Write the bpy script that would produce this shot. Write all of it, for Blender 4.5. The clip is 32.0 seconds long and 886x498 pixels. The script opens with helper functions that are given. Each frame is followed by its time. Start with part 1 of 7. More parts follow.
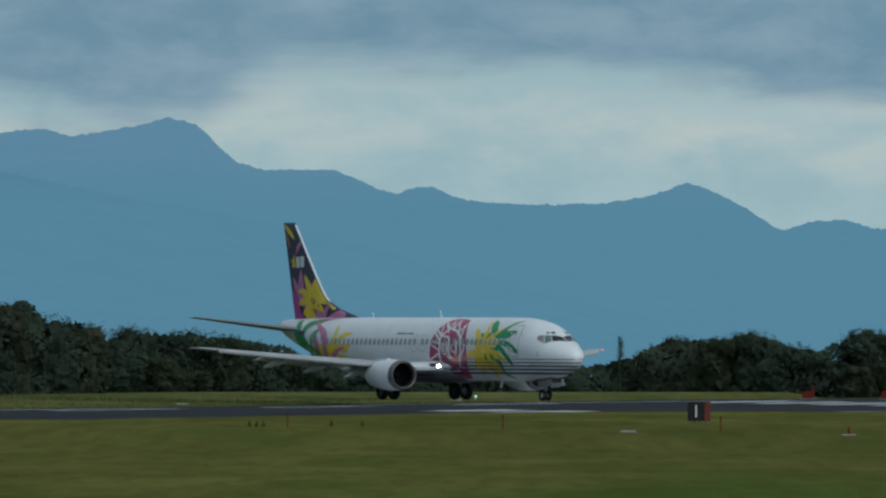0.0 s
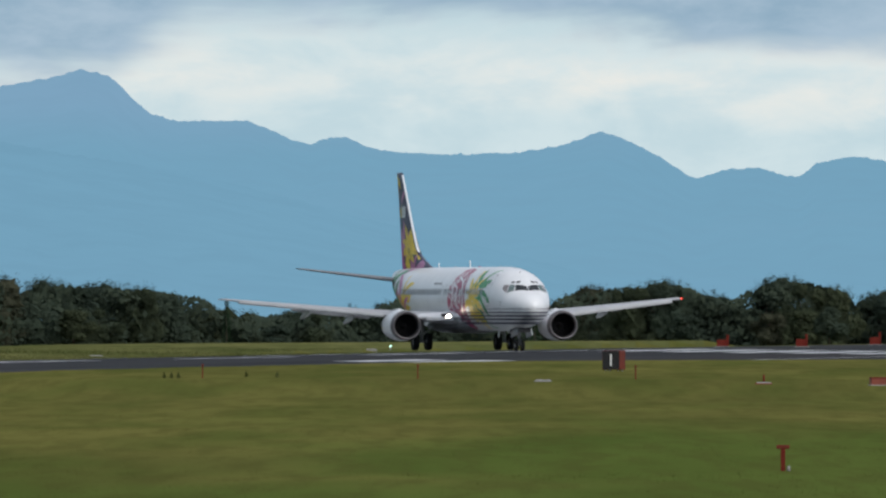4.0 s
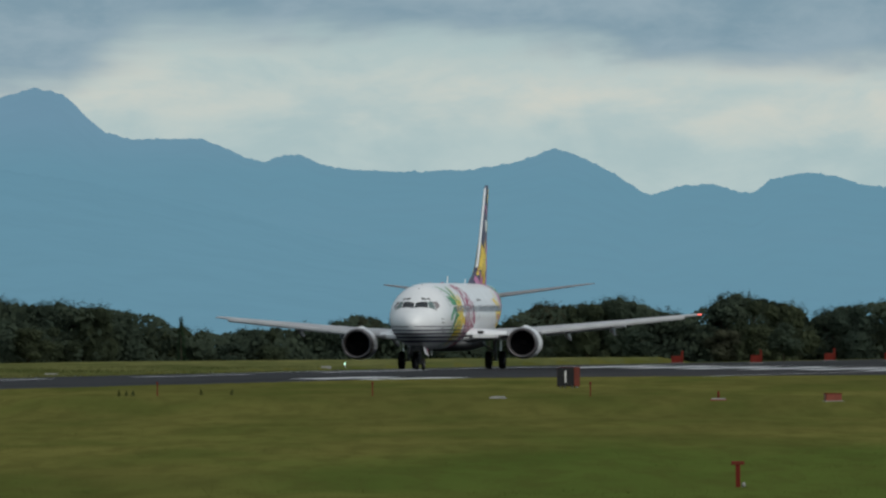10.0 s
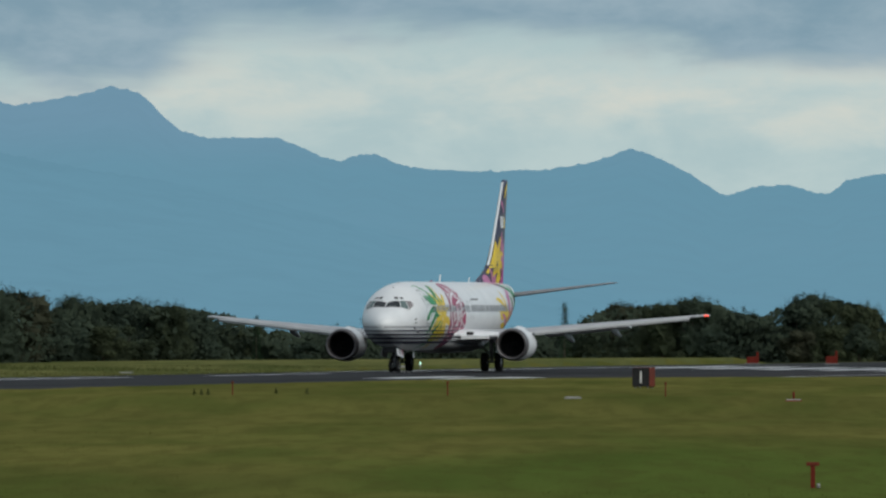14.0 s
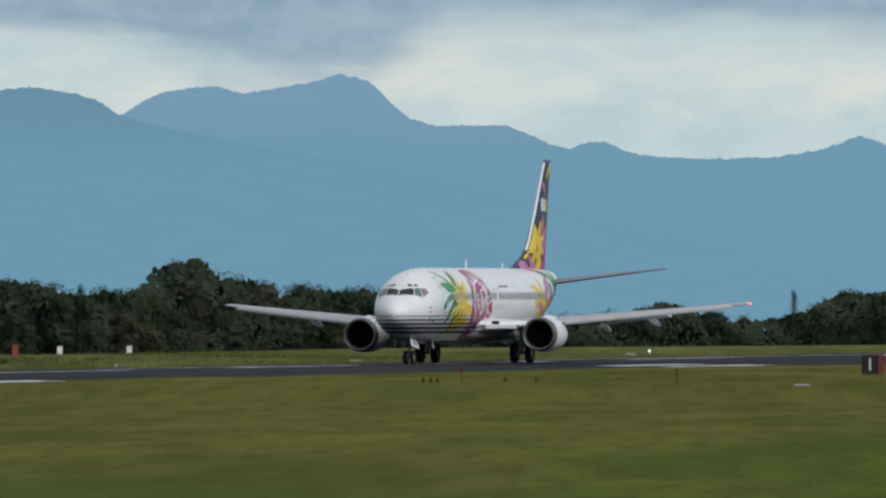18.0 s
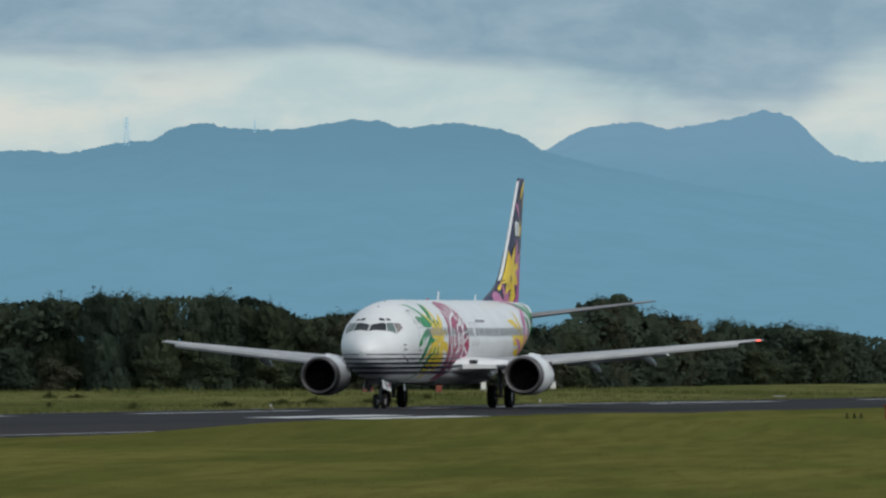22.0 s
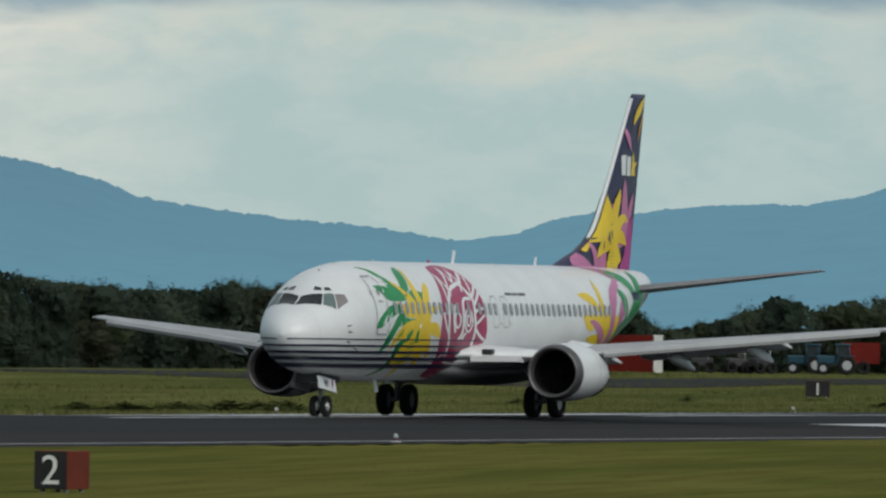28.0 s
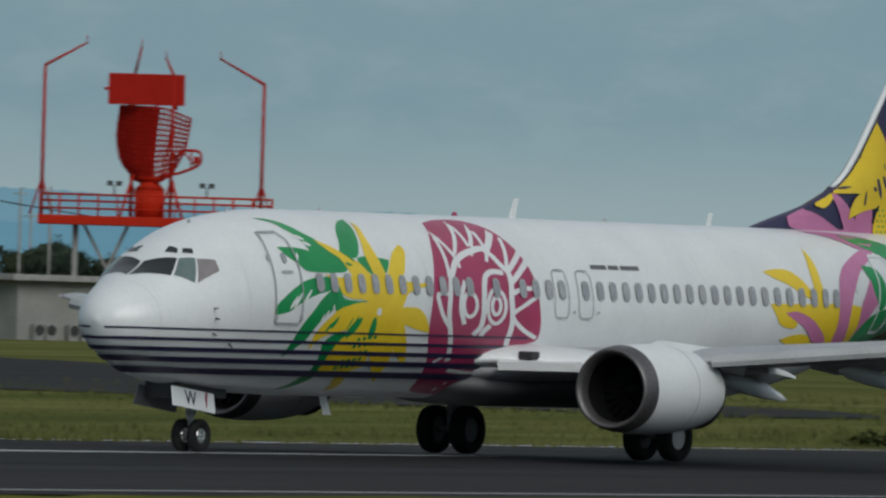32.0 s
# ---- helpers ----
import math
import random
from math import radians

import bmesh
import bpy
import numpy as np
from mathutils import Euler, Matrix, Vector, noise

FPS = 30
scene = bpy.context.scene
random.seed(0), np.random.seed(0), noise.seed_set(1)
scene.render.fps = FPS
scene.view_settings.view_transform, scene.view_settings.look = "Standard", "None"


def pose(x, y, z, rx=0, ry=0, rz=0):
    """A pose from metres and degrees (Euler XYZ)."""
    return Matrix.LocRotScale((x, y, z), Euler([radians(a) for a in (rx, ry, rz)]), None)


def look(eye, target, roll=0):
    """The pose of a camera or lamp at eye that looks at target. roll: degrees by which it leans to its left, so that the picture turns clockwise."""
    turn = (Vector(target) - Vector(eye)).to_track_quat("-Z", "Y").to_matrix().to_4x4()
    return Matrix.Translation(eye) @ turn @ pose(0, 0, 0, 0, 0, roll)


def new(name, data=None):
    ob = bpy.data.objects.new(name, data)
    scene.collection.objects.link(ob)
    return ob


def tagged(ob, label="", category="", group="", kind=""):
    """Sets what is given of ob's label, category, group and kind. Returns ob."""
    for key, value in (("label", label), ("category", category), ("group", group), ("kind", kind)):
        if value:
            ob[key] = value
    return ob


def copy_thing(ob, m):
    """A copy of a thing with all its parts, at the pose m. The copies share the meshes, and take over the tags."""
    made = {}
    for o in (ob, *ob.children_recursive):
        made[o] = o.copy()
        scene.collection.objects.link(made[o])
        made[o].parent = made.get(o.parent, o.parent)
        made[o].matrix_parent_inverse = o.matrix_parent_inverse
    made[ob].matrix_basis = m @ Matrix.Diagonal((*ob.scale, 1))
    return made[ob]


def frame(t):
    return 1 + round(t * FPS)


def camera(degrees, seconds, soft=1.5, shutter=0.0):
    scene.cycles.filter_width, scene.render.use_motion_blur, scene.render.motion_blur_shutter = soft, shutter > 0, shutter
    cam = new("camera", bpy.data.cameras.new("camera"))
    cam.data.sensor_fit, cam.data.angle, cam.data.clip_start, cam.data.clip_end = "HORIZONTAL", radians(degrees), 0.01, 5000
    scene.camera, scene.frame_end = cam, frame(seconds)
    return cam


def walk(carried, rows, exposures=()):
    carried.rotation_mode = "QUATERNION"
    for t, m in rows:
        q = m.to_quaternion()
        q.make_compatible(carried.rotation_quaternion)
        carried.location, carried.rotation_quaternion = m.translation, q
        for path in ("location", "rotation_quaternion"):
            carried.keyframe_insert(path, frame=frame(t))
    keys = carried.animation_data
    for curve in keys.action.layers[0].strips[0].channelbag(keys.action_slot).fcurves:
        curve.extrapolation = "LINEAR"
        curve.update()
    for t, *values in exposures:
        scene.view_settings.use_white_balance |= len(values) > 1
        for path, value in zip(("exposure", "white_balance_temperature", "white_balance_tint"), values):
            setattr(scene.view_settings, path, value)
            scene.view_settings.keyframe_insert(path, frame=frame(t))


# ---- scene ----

# ================= camera and its pan =================
CAMERA_HEIGHT = 3.122
LENS = 3.2525
# seconds, bearing, elevation and roll of the camera, in degrees
PAN = [
    (0, -0.522, 0.367, 0.20),
    (0.5, -0.454, 0.348, 0.10),
    (1, -0.429, 0.339, 0.07),
    (1.5, -0.403, 0.185, 0.03),
    (2, -0.359, 0.159, -0.02),
    (2.5, -0.299, 0.154, -0.14),
    (4.5, -0.161, 0.189, -0.17),
    (5, -0.108, 0.163, -0.38),
    (5.5, -0.040, 0.158, -0.35),
    (6, 0.000, 0.176, -0.31),
    (6.5, -0.011, 0.212, -0.29),
    (7, -0.023, 0.245, -0.23),
    (7.5, -0.019, 0.240, -0.29),
    (8, 0.006, 0.241, -0.27),
    (8.5, -0.017, 0.195, -0.14),
    (9, -0.027, 0.195, -0.34),
    (9.5, -0.032, 0.221, -0.32),
    (10, -0.038, 0.246, -0.33),
    (10.5, -0.041, 0.245, -0.22),
    (11, -0.048, 0.239, -0.19),
    (11.5, -0.095, 0.235, -0.03),
    (12, -0.113, 0.245, -0.06),
    (12.5, -0.165, 0.243, -0.12),
    (13, -0.216, 0.254, -0.21),
    (13.5, -0.275, 0.240, -0.20),
    (14, -0.316, 0.246, -0.12),
    (14.5, -0.356, 0.243, -0.20),
    (16.5, -0.616, 0.201, -0.26),
    (17, -0.701, 0.180, -0.17),
    (17.5, -0.957, 0.204, -0.16),
    (18, -1.157, 0.203, -0.18),
    (18.5, -1.321, 0.229, -0.02),
    (19, -1.467, 0.248, 0.06),
    (19.5, -1.613, 0.257, -0.12),
    (20, -1.768, 0.270, -0.07),
    (20.5, -1.962, 0.283, -0.05),
    (21, -2.248, 0.307, -0.01),
    (21.5, -2.499, 0.338, -0.13),
    (22, -2.713, 0.338, -0.11),
    (22.5, -2.972, 0.335, -0.19),
    (23, -3.234, 0.309, -0.15),
    (23.5, -3.626, 0.306, 0.09),
    (24, -3.969, 0.304, 0.22),
    (24.5, -4.432, 0.310, 0.44),
    (25, -4.978, 0.289, 0.40),
    (25.5, -5.401, 0.283, 0.35),
    (26, -6.028, 0.312, 0.44),
    (26.5, -6.629, 0.340, 0.67),
    (28.5, -9.790, 0.245, 0.99),
    (29, -11.069, 0.245, 1.33),
    (29.5, -12.122, 0.226, 1.28),
    (30, -13.337, 0.218, 1.13),
    (30.5, -14.841, 0.195, 1.40),
    (31, -16.580, 0.188, 1.24),
    (31.2, -17.210, 0.198, 1.45),
    (31.5, -18.302, 0.208, 1.29),
    (31.7, -19.194, 0.200, 1.31),
    (31.8, -19.668, 0.209, 1.07),
    (32, -20.625, 0.188, 1.73),
]
# seconds, place and heading of the aircraft
TAXI = [
    (0, -9.83, 957.38, -58.48),
    (2, -5.46, 953.10, -67.38),
    (5, -1.07, 948.24, -80.45),
    (6, -0.22, 945.05, -84.58),
    (7.5, 0.38, 938.31, -90.31),
    (9, 0.30, 928.25, -95.13),
    (11, -0.90, 912.66, -99.09),
    (13, -3.12, 891.84, -100.76),
    (17, -11.71, 847.39, -102.93),
    (19, -19.17, 811.71, -102.64),
    (21, -29.19, 763.06, -100.07),
    (23, -40.30, 702.21, -99.81),
    (24.5, -49.80, 649.88, -100.46),
    (25, -53.25, 631.48, -100.69),
    (26, -60.55, 593.45, -100.87),
    (26.5, -64.50, 573.61, -100.97),
    (28.5, -81.45, 486.99, -101.23),
    (29, -85.97, 463.35, -101.17),
    (29.5, -90.58, 439.27, -101.17),
    (30, -95.30, 414.72, -101.03),
    (30.5, -100.16, 389.67, -100.84),
    (31, -104.77, 364.27, -100.76),
    (31.5, -109.85, 338.46, -100.94),
    (32, -114.99, 312.57, -101.35),
]


def bearing(az, el, roll):
    a, e = radians(az), radians(el)
    eye = Vector((0, 0, CAMERA_HEIGHT))
    way = Vector((math.sin(a) * math.cos(e), math.cos(a) * math.cos(e), math.sin(e)))
    return look(eye, eye + 100 * way, roll)


cam = camera(LENS, 32.0, soft=2.4, shutter=0.08)
walk(cam, [(t, bearing(a, e, r)) for t, a, e, r in PAN], exposures=[
    (0, -0.36, 5750, 1), (0.6, -0.34, 5750, 1), (1.0, -0.17, 5850, 4), (1.4, 0.31, 6250, 13), (2.5, 0.31, 6250, 13), (5, 0.27, 6350, 13), (6, 0.03, 6350, 9), (7, -0.13, 6350, 7), (8, -0.09, 6450, 7), (9, -0.05, 6450, 8), (10, -0.12, 6450, 7), (13, -0.10, 6400, 6), (17, 0.13, 6400, 11), (18, 0.11, 6400, 11), (19, 0.02, 6400, 10), (23, 0.04, 6350, 7), (25, 0.0, 6450, 5), (26, -0.12, 6450, 5), (29, -0.12, 6550, 6), (30, -0.16, 6450, 6), (31, -0.13, 6700, 7), (32, -0.25, 6350, 6)])

# ================= world, sun =================


def lin(r, g, b):
    return tuple(v / 12.92 if v <= 0.04045 else ((v + 0.055) / 1.055) ** 2.4 for v in (r, g, b))


class Nodes:
    """Small helper to wire a node tree."""

    def __init__(self, tree):
        self.t = tree
        tree.nodes.clear()

    def link(self, a, b):
        self.t.links.new(a, b)

    def put(self, socket, value):
        if hasattr(value, "is_output"):
            self.link(value, socket)
        else:
            socket.default_value = value

    def math(self, op, a, b=0.0, c=0.0, clamp=False):
        n = self.t.nodes.new("ShaderNodeMath")
        n.operation, n.use_clamp = op, clamp
        for i, v in enumerate((a, b, c)):
            self.put(n.inputs[i], v)
        return n.outputs[0]

    def span(self, v, lo, hi, smooth=True):
        n = self.t.nodes.new("ShaderNodeMapRange")
        n.interpolation_type = "SMOOTHSTEP" if smooth else "LINEAR"
        self.put(n.inputs["Value"], v)
        n.inputs["From Min"].default_value, n.inputs["From Max"].default_value = lo, hi
        return n.outputs["Result"]

    def mix(self, f, a, b):
        n = self.t.nodes.new("ShaderNodeMix")
        n.data_type = "RGBA"
        self.put(n.inputs[0], f)
        for s, v in ((n.inputs[6], a), (n.inputs[7], b)):
            self.put(s, v if hasattr(v, "is_output") else (*v, 1.0))
        return n.outputs[2]

    def noise(self, vec, scale, detail=4.0, rough=0.55, distort=0.0):
        n = self.t.nodes.new("ShaderNodeTexNoise")
        if vec is not None:
            self.link(vec, n.inputs["Vector"])
        n.inputs["Scale"].default_value, n.inputs["Detail"].default_value = scale, detail
        n.inputs["Roughness"].default_value, n.inputs["Distortion"].default_value = rough, distort
        return n.outputs["Fac"]

    def vec(self, x, y, z=0.0):
        n = self.t.nodes.new("ShaderNodeCombineXYZ")
        for i, v in enumerate((x, y, z)):
            self.put(n.inputs[i], v)
        return n.outputs[0]

    def split(self, v):
        n = self.t.nodes.new("ShaderNodeSeparateXYZ")
        self.link(v, n.inputs[0])
        return n.outputs

    def ramp(self, v, stops):
        n = self.t.nodes.new("ShaderNodeValToRGB")
        self.put(n.inputs[0], v)
        r = n.color_ramp
        while len(r.elements) < len(stops):
            r.elements.new(1.0)
        for e, (p, c) in zip(r.elements, stops):
            e.position = p
        for e, (p, c) in zip(r.elements, stops):
            e.color = (c, c, c, 1) if isinstance(c, float) else (*c, 1)
        return n.outputs[0]


SUN_EL, SUN_AZ = 33.0, 138.0      # degrees above the horizon; degrees clockwise from the far side
world = bpy.data.worlds.new("sky")
world.use_nodes = True
scene.world = world
N = Nodes(world.node_tree)
tc = world.node_tree.nodes.new("ShaderNodeTexCoord")
dx, dy, dz = N.split(tc.outputs["Generated"])
az = N.math("MULTIPLY", N.math("ARCTAN2", dx, dy), 57.2958)
el = N.math("MULTIPLY", N.math("ARCSINE", dz), 57.2958)
sky = world.node_tree.nodes.new("ShaderNodeTexSky")
sky.sky_type, sky.sun_disc = "NISHITA", False
sky.sun_elevation, sky.sun_rotation = radians(SUN_EL), radians(SUN_AZ)
sky_dim = sky.outputs[0]
dim = world.node_tree.nodes.new("ShaderNodeVectorMath")
dim.operation = "SCALE"
N.link(sky_dim, dim.inputs[0])
dim.inputs["Scale"].default_value = 0.08
# lower edge of the dark cloud deck along the horizon
DECK = [(2.0, 0.93), (-0.2, 0.94), (-1.1, 0.97), (-1.28, 0.93), (-1.38, 0.84), (-1.6, 0.80), (-2.0, 0.80), (-2.2, 0.86), (-2.45, 0.94), (-3.0, 1.0), (-5.0, 1.02), (-6.2, 1.12), (-8.0, 1.16), (-10, 1.22), (-12.3, 1.15), (-13.6, 1.04), (-15, 0.95),
        (-16.4, 0.87), (-17.4, 0.74), (-18.4, 0.58), (-20.0, 0.47), (-23.0, 0.45)]
deck = N.ramp(N.span(az, 2.0, -23.0, False), [((2.0 - a) / 25.0, e / 2) for a, e in DECK])
deck = N.math("MULTIPLY", deck, 2.0)
big = N.noise(N.vec(N.math("MULTIPLY", az, 0.55), N.math("MULTIPLY", el, 2.2), 3.7), 1.0, 5.0, 0.55, 0.3)
mid = N.noise(N.vec(N.math("MULTIPLY", az, 2.2), N.math("MULTIPLY", el, 4.6), 9.1), 1.0, 5.0, 0.6, 0.25)
edge = N.math("ADD", N.math("SUBTRACT", el, deck), N.math("MULTIPLY_ADD", big, 0.55, -0.275))
edge = N.math("ADD", edge, N.math("MULTIPLY_ADD", mid, 0.22, -0.11))
dark = N.span(edge, -0.07, 0.10)
band = N.span(edge, -0.34, -0.02)
low = N.mix(N.span(az, -3.0, -9.0), lin(0.66, 0.735, 0.745), lin(0.665, 0.745, 0.745))
low = N.mix(N.span(mid, 0.35, 0.65), low, lin(0.705, 0.765, 0.765))
cream = N.mix(N.span(mid, 0.3, 0.7), lin(0.725, 0.775, 0.77), lin(0.80, 0.80, 0.765))
bright = N.mix(N.math("MULTIPLY", band, N.span(big, 0.25, 0.6)), low, cream)
grey = N.mix(N.span(mid, 0.3, 0.72), lin(0.485, 0.585, 0.645), lin(0.58, 0.655, 0.70))
lit = N.math("MULTIPLY", N.span(az, -9.2, -11.2), N.math("SUBTRACT", 1.0, N.span(az, -15.6, -17.4)))
bright = N.mix(N.math("MULTIPLY", lit, N.span(big, 0.3, 0.55)), bright, N.mix(N.span(mid, 0.35, 0.65), lin(0.80, 0.815, 0.80), lin(0.875, 0.865, 0.83)))
clouds = N.mix(dark, bright, grey)
shred = N.noise(N.vec(N.math("MULTIPLY", az, 2.6), N.math("MULTIPLY", el, 5.2), 4.4), 1.0, 5.0, 0.55, 0.3)
clouds = N.mix(N.math("MULTIPLY", N.math("MULTIPLY", N.math("MULTIPLY", lit, N.span(az, -12.5, -13.2)), N.span(el, 0.66, 0.84)), N.math("MULTIPLY", N.span(shred, 0.52, 0.64), 0.85)), clouds, lin(0.60, 0.66, 0.70))
plain = N.mix(N.span(el, 0.25, 0.75), lin(0.60, 0.665, 0.68), lin(0.505, 0.60, 0.64))
plain = N.mix(N.math("MULTIPLY", N.span(mid, 0.4, 0.7), 0.35), plain, lin(0.58, 0.655, 0.68))
clouds = N.mix(N.span(az, -17.2, -18.6), clouds, plain)
high = N.noise(tc.outputs["Generated"], 3.0, 5.0, 0.6)
overcast = N.mix(N.span(high, 0.3, 0.7), (0.36, 0.39, 0.42), (0.62, 0.64, 0.65))
overcast = N.mix(0.75, dim.outputs[0], overcast)
whole = N.mix(N.span(el, 3.0, 30.0), clouds, overcast)
bg = world.node_tree.nodes.new("ShaderNodeBackground")
N.link(whole, bg.inputs[0])
bg.inputs[1].default_value = 1.12
wo = world.node_tree.nodes.new("ShaderNodeOutputWorld")
N.link(bg.outputs[0], wo.inputs[0])

sun = new("sun", bpy.data.lights.new("sun", "SUN"))
sun.data.energy, sun.data.angle, sun.data.color = 1.8, radians(40), (1.0, 0.95, 0.88)
sa, se = radians(SUN_AZ), radians(SUN_EL)
sun.matrix_world = look((math.sin(sa) * math.cos(se) * 100, math.cos(sa) * math.cos(se) * 100, math.sin(se) * 100), (0, 0, 0))

# ================= materials =================


def paint(name, colour, second=None, rough=0.5, metal=0.0, scale=3.0, fine=40.0, bump=0.0, coat=0.0, spread=0.35, rand=0.0, space="Object", gloss=0.5):
    """A surface with two scales of variation between colour and second, and fine relief."""
    m = bpy.data.materials.new(name)
    m.use_nodes = True
    n = Nodes(m.node_tree)
    t = m.node_tree.nodes
    out, b = t.new("ShaderNodeOutputMaterial"), t.new("ShaderNodeBsdfPrincipled")
    n.link(b.outputs[0], out.inputs[0])
    c = t.new("ShaderNodeTexCoord")
    if space == "World":
        v = t.new("ShaderNodeNewGeometry").outputs["Position"]
    else:
        v = c.outputs[space]
    second = second or tuple(x * 0.8 for x in colour)
    f = n.math("ADD", n.math("MULTIPLY", n.noise(v, scale), 0.6), n.math("MULTIPLY", n.noise(v, fine, 3.0), 0.4))
    f = n.span(f, 0.5 - spread / 2, 0.5 + spread / 2)
    if rand:
        o = t.new("ShaderNodeObjectInfo")
        f = n.math("ADD", f, n.math("MULTIPLY_ADD", o.outputs["Random"], rand, -rand / 2), clamp=True)
    n.link(n.mix(f, colour, second), b.inputs["Base Color"])
    n.put(b.inputs["Roughness"], n.math("MULTIPLY_ADD", f, 0.12, max(0.02, rough - 0.06), clamp=True))
    b.inputs["Metallic"].default_value = metal
    b.inputs["Specular IOR Level"].default_value = gloss
    if coat:
        b.inputs["Coat Weight"].default_value, b.inputs["Coat Roughness"].default_value = coat, 0.08
    if bump:
        k = t.new("ShaderNodeBump")
        k.inputs["Strength"].default_value, k.inputs["Distance"].default_value = bump, 0.02
        n.link(n.noise(v, fine, 4.0), k.inputs["Height"])
        n.link(k.outputs[0], b.inputs["Normal"])
    return m


def glow(name, colour, strength):
    m = bpy.data.materials.new(name)
    m.use_nodes = True
    b = m.node_tree.nodes["Principled BSDF"]
    b.inputs["Base Color"].default_value = (*colour, 1)
    b.inputs["Emission Color"].default_value = (*colour, 1)
    b.inputs["Emission Strength"].default_value = strength
    return m


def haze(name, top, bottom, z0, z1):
    """Hazy far hills: a glowing backdrop with the haze of the air put into its colour."""
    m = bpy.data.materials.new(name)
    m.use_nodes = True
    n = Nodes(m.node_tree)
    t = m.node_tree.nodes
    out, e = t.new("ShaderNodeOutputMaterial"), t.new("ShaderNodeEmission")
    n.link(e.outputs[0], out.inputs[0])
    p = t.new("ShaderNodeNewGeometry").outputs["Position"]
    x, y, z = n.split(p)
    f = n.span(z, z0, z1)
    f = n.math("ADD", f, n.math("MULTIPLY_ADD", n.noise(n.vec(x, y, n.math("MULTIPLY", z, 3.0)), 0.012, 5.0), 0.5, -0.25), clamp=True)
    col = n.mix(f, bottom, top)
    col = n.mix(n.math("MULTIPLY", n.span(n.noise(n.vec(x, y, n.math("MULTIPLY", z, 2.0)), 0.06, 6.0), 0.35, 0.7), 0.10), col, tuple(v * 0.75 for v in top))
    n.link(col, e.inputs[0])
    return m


WHITE = paint("white_paint", (0.76, 0.775, 0.79), (0.63, 0.65, 0.67), 0.36, scale=0.9, fine=11, coat=0.2, spread=0.7)
GREYPAINT = paint("grey_paint", (0.42, 0.43, 0.45), (0.33, 0.34, 0.36), 0.4, scale=0.8, fine=12)
WINGTOP = paint("wing_metal", (0.40, 0.41, 0.43), (0.32, 0.33, 0.35), 0.42, 0.2, 0.7, 14)
STEEL = paint("polished_steel", (0.62, 0.61, 0.60), (0.45, 0.43, 0.42), 0.28, 1.0, 2, 20)
BLACK = paint("black_rubber", (0.014, 0.014, 0.015), (0.022, 0.022, 0.022), 0.85, scale=4, fine=60, bump=0.2, gloss=0.12)
DARK = paint("dark_hollow", (0.02, 0.02, 0.022), (0.035, 0.035, 0.037), 0.6)
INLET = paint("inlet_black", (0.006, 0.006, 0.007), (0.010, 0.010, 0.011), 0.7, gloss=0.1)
SIDEPANE = paint("side_pane", (0.26, 0.235, 0.24), (0.20, 0.185, 0.19), 0.15, gloss=0.3)
TEALPANE = paint("teal_pane", (0.15, 0.20, 0.20), (0.11, 0.15, 0.15), 0.15, gloss=0.3)
GLASS = paint("cockpit_glass", (0.022, 0.026, 0.030), (0.035, 0.04, 0.045), 0.12, gloss=0.25)
PANE = paint("cabin_pane", (0.27, 0.28, 0.31), (0.36, 0.37, 0.39), 0.25, rand=0.6)
LETTERGREY = paint("letter_grey", (0.12, 0.12, 0.13), (0.09, 0.09, 0.10), 0.5)
FAINT = paint("faint_seam", (0.62, 0.63, 0.64), (0.55, 0.56, 0.57), 0.4)
RIMDARK = paint("rim_dark", (0.08, 0.08, 0.08), (0.05, 0.05, 0.05), 0.6)
SEAM = paint("panel_seam", (0.34, 0.35, 0.36), (0.28, 0.29, 0.30), 0.5)
NAVY = paint("navy_paint", (0.018, 0.016, 0.055), (0.026, 0.022, 0.07), 0.42, coat=0.1)
YELLOW = paint("yellow_paint", (0.80, 0.58, 0.02), (0.70, 0.49, 0.018), 0.42, coat=0.1, scale=1.2)
GREEN = paint("green_paint", (0.008, 0.28, 0.075), (0.006, 0.22, 0.06), 0.42, coat=0.1, scale=1.2)
CRIMSON = paint("crimson_paint", (0.38, 0.035, 0.11), (0.30, 0.03, 0.09), 0.42, coat=0.1, scale=1.2)
ORCHID = paint("orchid_paint", (0.54, 0.19, 0.37), (0.46, 0.15, 0.31), 0.42, coat=0.1, scale=1.2)
MAGENTA = paint("magenta_paint", (0.42, 0.05, 0.27), (0.34, 0.04, 0.22), 0.42, coat=0.1, scale=1.2)
RADARRED = paint("radar_red", (0.36, 0.014, 0.008), (0.28, 0.011, 0.006), 0.65, gloss=0.08, scale=1.5, fine=15, spread=0.6)
RED = paint("signal_red", (0.46, 0.024, 0.008), (0.36, 0.018, 0.007), 0.65, gloss=0.08, scale=1.5, fine=15, spread=0.6)
ORANGE = paint("marker_orange", (0.20, 0.036, 0.015), (0.15, 0.026, 0.010), 0.55)


